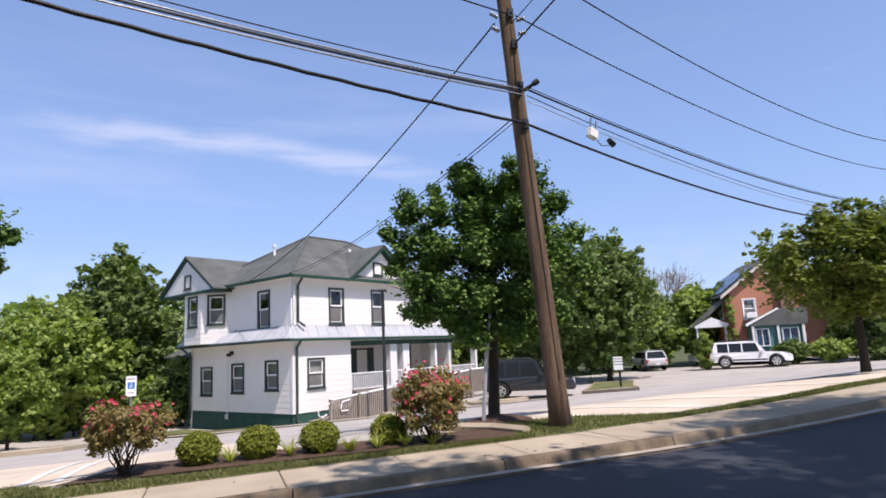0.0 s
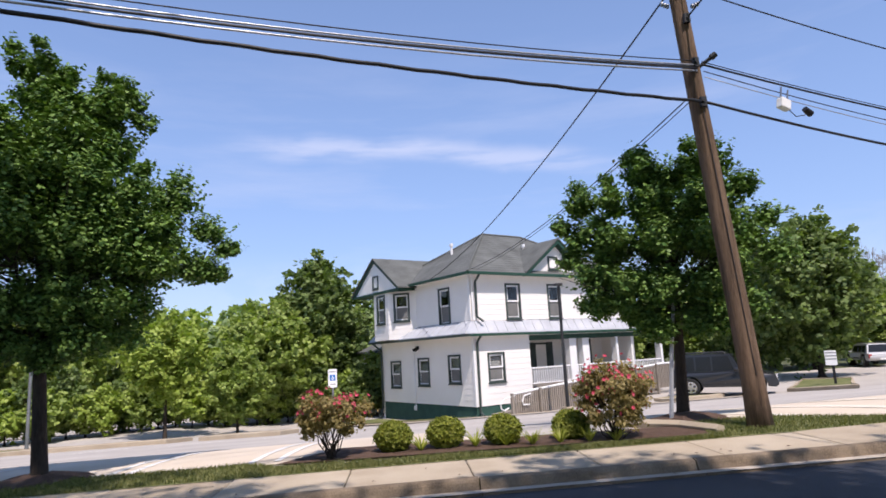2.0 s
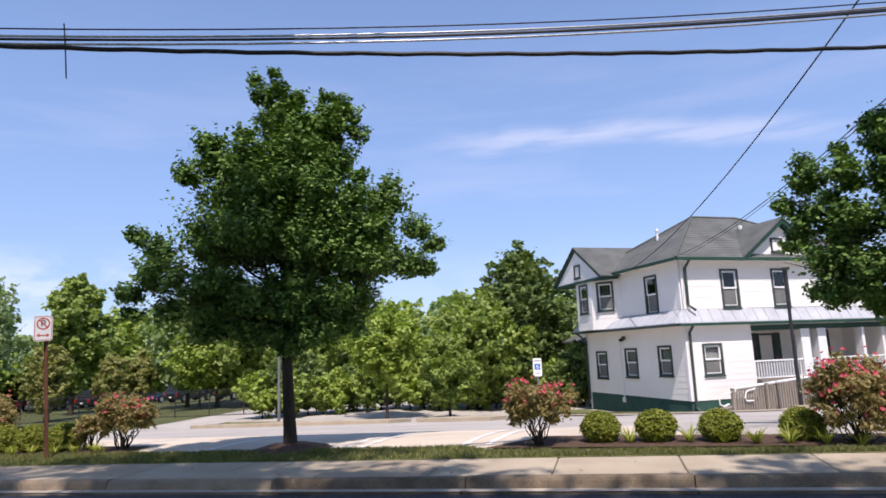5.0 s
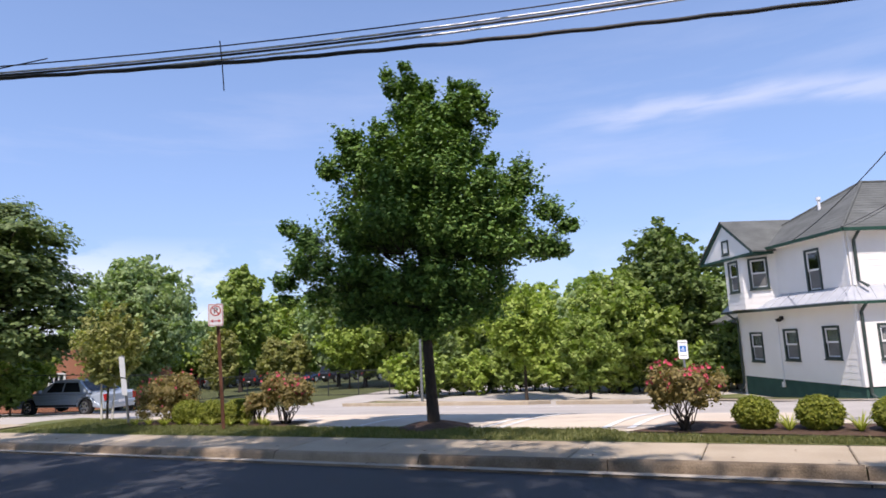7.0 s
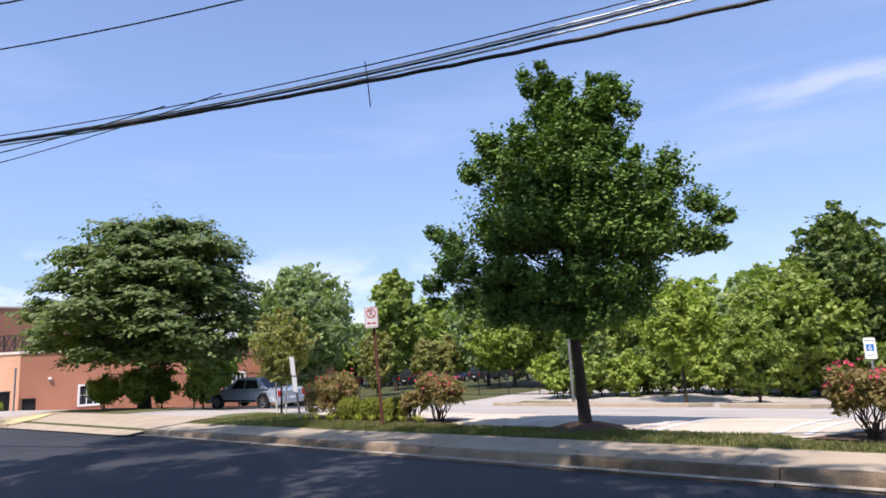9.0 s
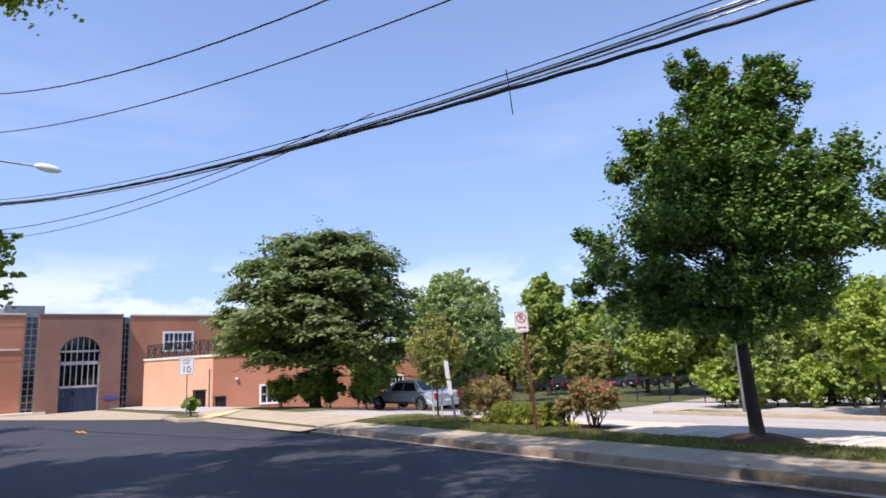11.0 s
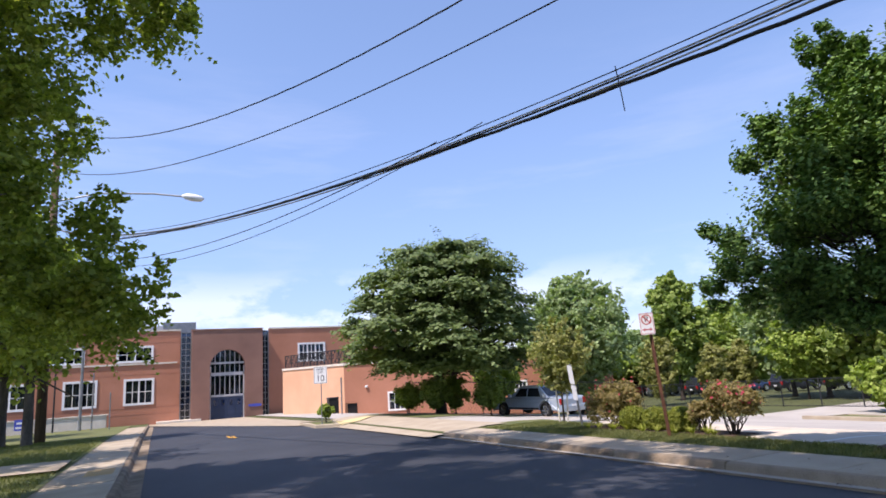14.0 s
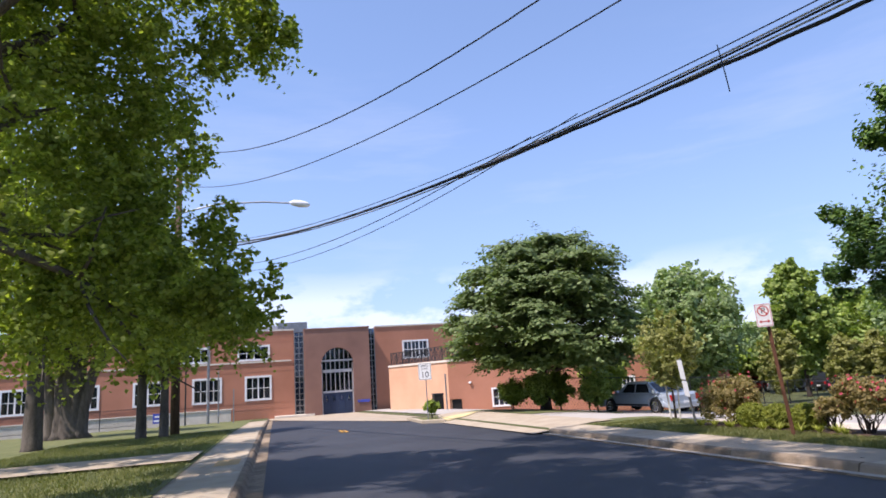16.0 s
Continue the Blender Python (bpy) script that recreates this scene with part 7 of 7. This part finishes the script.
part("lamp_head", bm, SIGN_WHITE, lp, "pale cobra street lamp head", smooth=True)


def cable(name, a, b, sag, r, material, label, sides=6, n=40, twist=0.0):
    a, b = Vector(a), Vector(b)
    bm = bmesh.new()
    pts = []
    for k in range(n + 1):
        f = k / n
        p = a.lerp(b, f) - Vector((0, 0, 4 * sag * f * (1 - f)))
        if twist:
            p += Vector((0, math.cos(k * 1.9), math.sin(k * 1.9))) * twist
        pts.append(p)
    tube(bm, pts, r, sides)
    return tagged(obj(name, bm, material, smooth=True), label, "cable", "overhead cables")


def lpz(z):
    return (LP.x, LP.y, z)


def rpz(z):
    return (RP.x, RP.y, z)


BK, BR = "black insulated overhead cable strung between poles", "bright bare overhead cable lashed to black ones"
cable("power_cable", on_pole(5.36) + Vector((0, -0.18, 0)), lpz(8.95), 1.44, 0.027, CABLE, BK, twist=0.006, n=160)
cable("power_cable", on_pole(5.36) + Vector((0, -0.18, 0)), rpz(7.2), 1.2, 0.024, CABLE, BK)
for dz, r, m, s in ((0.0, 0.016, CABLE, 1.86), (0.07, 0.014, CABLE_BRIGHT, 1.87), (0.16, 0.009, CABLE, 1.83), (-0.06, 0.014, CABLE_BRIGHT, 1.88), (0.03, 0.013, CABLE, 1.885)):
    cable("telephone_cable", on_pole(5.95 + dz * 0.8) + Vector((0, -0.17, 0)), lpz(9.5 + dz * 0.4), s + 0.16, r, m, BK if m is CABLE else BR)
for dz, r, m, s in ((0.0, 0.018, CABLE, 0.95), (-0.12, 0.009, CABLE, 1.15), (-0.22, 0.008, CABLE_BRIGHT, 1.15), (0.05, 0.008, CABLE, 0.95)):
    cable("telephone_cable", on_pole(6.02 + dz) + Vector((0.12, -0.15, 0)), rpz(7.5 + dz), s, r, m, BK)
cable("power_cable", on_pole(7.42) + Vector((0, -0.16, 0)), lpz(12.5), 2.35, 0.014, CABLE, BK)
cable("power_cable", on_pole(7.42) + Vector((0.1, -0.16, 0)), rpz(9.2), 1.1, 0.014, CABLE, BK)
cable("power_cable", on_pole(8.75) + Vector((0, -0.14, 0)), lpz(14.7), 3.12, 0.018, CABLE, BK, twist=0.004, n=160)
cable("power_cable", on_pole(8.75) + Vector((0, -0.14, 0)), rpz(10.6), 1.3, 0.016, CABLE, BK)
cable("slack_cable", (-9.0, 4.13, 5.42), lpz(8.6), 1.25, 0.01, CABLE, "thin slack cable below the bundle")
cable("slack_cable", (-8.0, 4.5, 5.42), lpz(8.45), 1.5, 0.008, CABLE, "thin slack cable below the bundle")
cable("guy_cable", on_pole(6.85) + Vector((0, -0.15, 0)), (9.0, -6.5, 12.2), 0.12, 0.016, CABLE, "black cable crossing the street to the pole")
cable("guy_cable", on_pole(7.25) + Vector((0, -0.15, 0)), (9.6, -6.5, 12.9), 0.12, 0.009, CABLE, "thin cable crossing the street to the pole")
HM = pose(2.85, 26.85, -1.13, 0, 0, 31)
cable("service_drop", on_pole(7.3) + Vector((-0.25, 0, 0)), HM @ Vector((-0.4, 2.6, 6.1)), 0.55, 0.016, CABLE, "black service cable from the pole to the house")
cable("service_drop", on_pole(5.5) + Vector((-0.15, 0, 0)), HM @ Vector((-0.2, -0.35, 6.2)), 0.35, 0.011, CABLE, "thin service cable from the pole to the house")
cable("service_drop", on_pole(5.42) + Vector((-0.15, 0, 0)), HM @ Vector((0.1, -0.38, 6.2)), 0.3, 0.008, CABLE, "thin service cable from the pole to the house")
bm = bmesh.new()
tube(bm, [(-5.72, 5.28, 5.38), (-5.7, 5.3, 5.1), (-5.66, 5.3, 4.72)], 0.007, 6)
tagged(obj("cable_tail", bm, CABLE), "short cable end hanging from the bundle", "cable")


def splice_box():
    t = thing("splice_box", pose(6.5, 9.78, 5.42, 0, 14, 20), "white splice box hanging from the cables", "junction box")
    part("case", boxes((-0.11, 0.11, -0.06, 0.06, -0.09, 0.09), bevel=0.015), SIGN_WHITE, t)
    for s in (-1, 1):
        part("hanger", boxes((s * 0.08 - 0.01, s * 0.08 + 0.01, -0.01, 0.01, 0.08, 0.3)), STEEL, t)
    bm = bmesh.new()
    tube(bm, [(0.11, 0, -0.05), (0.3, 0, -0.12), (0.5, 0, -0.02), (0.62, 0, 0.1)], 0.008, 6)
    part("cable_tail", bm, CABLE, t)
    bm = bmesh.new()
    tube(bm, [(0.5, 0, 0.1), (0.66, 0, 0.06)], [0.05, 0.06], 10)
    part("closure", bm, BLACK, t)
    return t


splice_box()


# ---- signs and lamp posts ----
def words(body, size, m, material, parent, name="lettering"):
    c = bpy.data.curves.new(name, "FONT")
    c.body, c.size, c.align_x, c.align_y, c.extrude = body, size, "CENTER", "CENTER", 0.0008
    ob = new(name, c)
    dg = bpy.context.evaluated_depsgraph_get()
    me = bpy.data.meshes.new_from_object(ob.evaluated_get(dg))
    bpy.data.objects.remove(ob)
    me.materials.clear()
    me.materials.append(material)
    o = new(name, me)
    o.parent = parent
    o.matrix_basis = m
    return o


def plate(w, h, r=0.03, th=0.004):
    bm = bmesh.new()
    pts = []
    for cx, cz, a0 in ((w / 2 - r, h / 2 - r, 0), (-w / 2 + r, h / 2 - r, 90), (-w / 2 + r, -h / 2 + r, 180), (w / 2 - r, -h / 2 + r, 270)):
        for k in range(5):
            a = radians(a0 + k * 22.5)
            pts.append((cx + r * math.cos(a), cz + r * math.sin(a)))
    return prism(bm, pts, "y", -th, 0.0)


def ring(r0, r1, y, n=40):
    bm = bmesh.new()
    for k in range(n):
        a, b = k * math.tau / n, (k + 1) * math.tau / n
        bm.faces.new([bm.verts.new((r * math.cos(q), y, r * math.sin(q))) for r, q in ((r0, a), (r1, a), (r1, b), (r0, b))])
    return bm


FLAT = Matrix.Rotation(radians(90), 4, "X")


def no_parking():
    t = thing("parking_sign", pose(-10.02, 9.47, gz(-10.02, 9.47)), "white no-parking sign with red symbol on a leaning rusty post", "road sign")
    bm = bmesh.new()
    lean = Vector((-0.15, -0.08, 2.6))
    for s in (-0.03, 0.03):
        tube(bm, [Vector((s, 0, -0.1)), lean + Vector((s, 0, 0))], 0.014, 6)
    tube(bm, [Vector((0, 0.015, -0.1)), lean + Vector((0, 0.015, 0))], 0.022, 6)
    part("post", bm, RUST, t)
    m = Matrix.Translation((-0.09, -0.17, 2.36)) @ Matrix.Rotation(radians(60), 4, "Z") @ Matrix.Rotation(radians(-1.5), 4, "Y")
    p = part("plate", plate(0.305, 0.46), SIGN_WHITE, t)
    p.matrix_basis = m
    def add(name, bm, mt):
        q = part(name, bm, mt, p)
        return q
    b = border(-0.14, 0.14, -0.217, 0.217, 0.008, -0.006, -0.0045)
    add("border_line", b, SIGN_RED)
    b = ring(0.088, 0.108, -0.0065)
    bmesh.ops.translate(b, vec=(0, 0, 0.085), verts=b.verts)
    add("symbol_ring", b, SIGN_RED)
    words("P", 0.17, Matrix.Translation((0, -0.0055, 0.085)) @ FLAT, BLACK, p)
    b = boxes((-0.1, 0.1, -0.0085, -0.0075, -0.009, 0.009))
    bmesh.ops.rotate(b, matrix=Matrix.Rotation(radians(45), 3, "Y"), verts=b.verts)
    bmesh.ops.translate(b, vec=(0, 0, 0.085), verts=b.verts)
    add("symbol_bar", b, SIGN_RED)
    b = boxes((-0.06, 0.06, -0.0065, -0.005, -0.135, -0.117))
    for s in (-1, 1):
        prism(b, [(s * 0.055, -0.16), (s * 0.055, -0.092), (s * 0.105, -0.126)], "y", -0.0065, -0.005)
    add("arrow", b, SIGN_RED)


def speed_sign():
    t = thing("speed_sign", pose(-27.55, 6.4, road_z(-27.5) + 0.08), "white speed limit 10 sign on a steel post", "road sign")
    part("post", boxes((-0.03, 0.03, 0.0, 0.03, -0.2, 2.55)), STEEL, t)
    p = part("plate", plate(0.6, 0.74), SIGN_WHITE, t)
    p.matrix_basis = Matrix.Translation((0.06, -0.03, 2.17)) @ Matrix.Rotation(radians(62), 4, "Z")
    q = part("border_line", border(-0.28, 0.28, -0.35, 0.35, 0.014, -0.006, -0.0045), BLACK, p)
    words("SPEED", 0.13, Matrix.Translation((0, -0.0055, 0.24)) @ FLAT, BLACK, p)
    words("LIMIT", 0.13, Matrix.Translation((0, -0.0055, 0.11)) @ FLAT, BLACK, p)
    words("10", 0.38, Matrix.Translation((0, -0.0055, -0.15)) @ FLAT, BLACK, p)


def back_sign():
    t = thing("road_sign", pose(-14.12, 10.32, gz(-14.1, 10.3), 8), "two pale sign plates seen nearly edge-on, on a steel post", "road sign")
    part("post", boxes((-0.025, 0.025, -0.02, 0.02, -0.2, 1.7)), STEEL, t)
    for z, h in ((1.42, 0.5), (0.93, 0.4)):
        p = part("plate", plate(0.32, h), SIGN_WHITE, t)
        p.matrix_basis = Matrix.Translation((0.0, -0.03, z)) @ Matrix.Rotation(radians(2), 4, "Y") @ Matrix.Rotation(radians(-14), 4, "Z")


def access_sign():
    t = thing("access_sign", pose(-2.35, 20.15, gz(-2.35, 20.15)), "white and blue accessible parking sign on a post", "road sign")
    part("post", boxes((-0.025, 0.025, 0.0, 0.04, -0.2, 1.95)), STEEL, t)
    p = part("plate", plate(0.27, 0.56), SIGN_WHITE, t)
    p.matrix_basis = Matrix.Translation((0, -0.01, 1.66)) @ Matrix.Rotation(radians(7), 4, "Z")
    part("symbol_panel", boxes((-0.09, 0.09, -0.0065, -0.005, -0.07, 0.11)), SIGN_BLUE, p)
    b = ring(0.025, 0.042, -0.0075)
    prism(b, [(-0.01, 0.03), (0.012, 0.03), (0.012, 0.085), (-0.01, 0.085)], "y", -0.0075, -0.007)
    part("symbol", b, SIGN_WHITE, p)
    part("text_bar", boxes((-0.11, 0.11, -0.0065, -0.005, 0.19, 0.215)), STEEL, p)
    part("text_bar", boxes((-0.09, 0.09, -0.0065, -0.005, -0.19, -0.17)), STEEL, p)


def lamp_post(x, y, h, label, metal=STEEL, head=0.0):
    t = thing("lamp_post", pose(x, y, gz(x, y) + 0.03), label, "lamp post")
    bm = bmesh.new()
    tube(bm, [(0, 0, -0.3), (0, 0, 0.12)], [0.24, 0.22], 16)
    part("base", bm, CONCRETE, t)
    bm = bmesh.new()
    tube(bm, [(0, 0, 0.12), (0, 0, h)], [0.075, 0.055], 12)
    part("shaft", bm, metal, t)
    bm = boxes((-0.16, 0.16, -0.16 - head, 0.16, h, h + 0.1), bevel=0.02)
    part("lamp_head", bm, DARK_STEEL, t)
    return t


def leaning_post():
    t = thing("leaning_post", pose(4.38, 10.85, gz(4.38, 10.85)), "thin pale metal post leaning beside the maple", "post")
    bm = bmesh.new()
    tube(bm, [(0, 0, -0.2), (0.14, -0.05, 1.2), (0.3, -0.12, 2.4)], [0.036, 0.033, 0.03], 10)
    part("shaft", bm, PENT_METAL, t)
    bm = bmesh.new()
    tube(bm, [(0.3, -0.12, 2.4), (0.303, -0.121, 2.43)], [0.032, 0.02], 10)
    part("cap", bm, STEEL, t)


def notice_board():
    t = thing("notice_board", pose(19.2, 27.6, gz(19.2, 27.6) + 0.12), "small white notice board on a dark post", "sign")
    part("post", boxes((-0.04, 0.04, 0.0, 0.08, -0.2, 1.5)), BLACK, t)
    p = part("board", plate(0.46, 0.66), SIGN_WHITE, t)
    p.matrix_basis = Matrix.Translation((-0.1, -0.02, 1.2)) @ Matrix.Rotation(radians(-30), 4, "Z")
    for k in range(3):
        part("text_bar", boxes((-0.22, 0.22, -0.0065, -0.005, 0.2 - k * 0.14, 0.25 - k * 0.14)), STEEL, p)


no_parking()
speed_sign()
back_sign()
access_sign()
leaning_post()
notice_board()
lamp_post(-15.6, 27.5, 5.6, "tall dark steel lamp post on a car park island")
lamp_post(6.5, 26.0, 5.1, "slim dark steel lamp post before the ramp", DARK_STEEL)


def tree_stakes(x, y):
    for k in range(3):
        a = k * math.tau / 3 + 0.4
        px, py = x + 0.13 * math.cos(a), y + 0.13 * math.sin(a)
        t = thing("tree_stake", pose(px, py, gz(px, py)), "pale round timber stake beside a young tree", "stake", "stakes of the young tree")
        part("shaft", tube(bmesh.new(), [(0, 0, -0.2), (0.06 * math.cos(a), 0.06 * math.sin(a), 1.0)], [0.028, 0.024], 8), STONE, t)


tree_stakes(-19.5 * math.sin(radians(55.4)), 19.5 * math.cos(radians(55.4)))


def fallen_leaves():
    """Dry leaves and grit blown along the kerb and over the road."""
    rng = np.random.default_rng(77)
    n = 260
    X = rng.uniform(-16, 12, n)
    Y = np.where(rng.random(n) < 0.6, 7.42 + np.abs(rng.normal(size=n)) * 0.25, rng.uniform(3.5, 8.6, n))
    vs, fs = [], []
    for x, y in zip(X, Y):
        if 7.5 < y < 7.75:
            continue
        z = road_z(x) + (0.141 if y > 7.7 else 0.014 if y > 7.36 else 0.05 * (1 - ((y - 3.4) / 3.8) ** 2) - 0.014)
        a, r = rng.uniform(0, math.tau), rng.uniform(0.012, 0.035)
        c, d = math.cos(a) * r, math.sin(a) * r
        i = len(vs)
        vs += [(x - c, y - d, z), (x + d * 0.5, y - c * 0.5, z + r * 0.25), (x + c, y + d, z + r * 0.1), (x - d * 0.5, y + c * 0.5, z + r * 0.3)]
        fs.append((i, i + 1, i + 2, i + 3))
    return tagged(raw("fallen_leaves", vs, fs, SOIL), "dry brown leaves scattered along the kerb", "leaf litter", kind="stuff")


fallen_leaves()
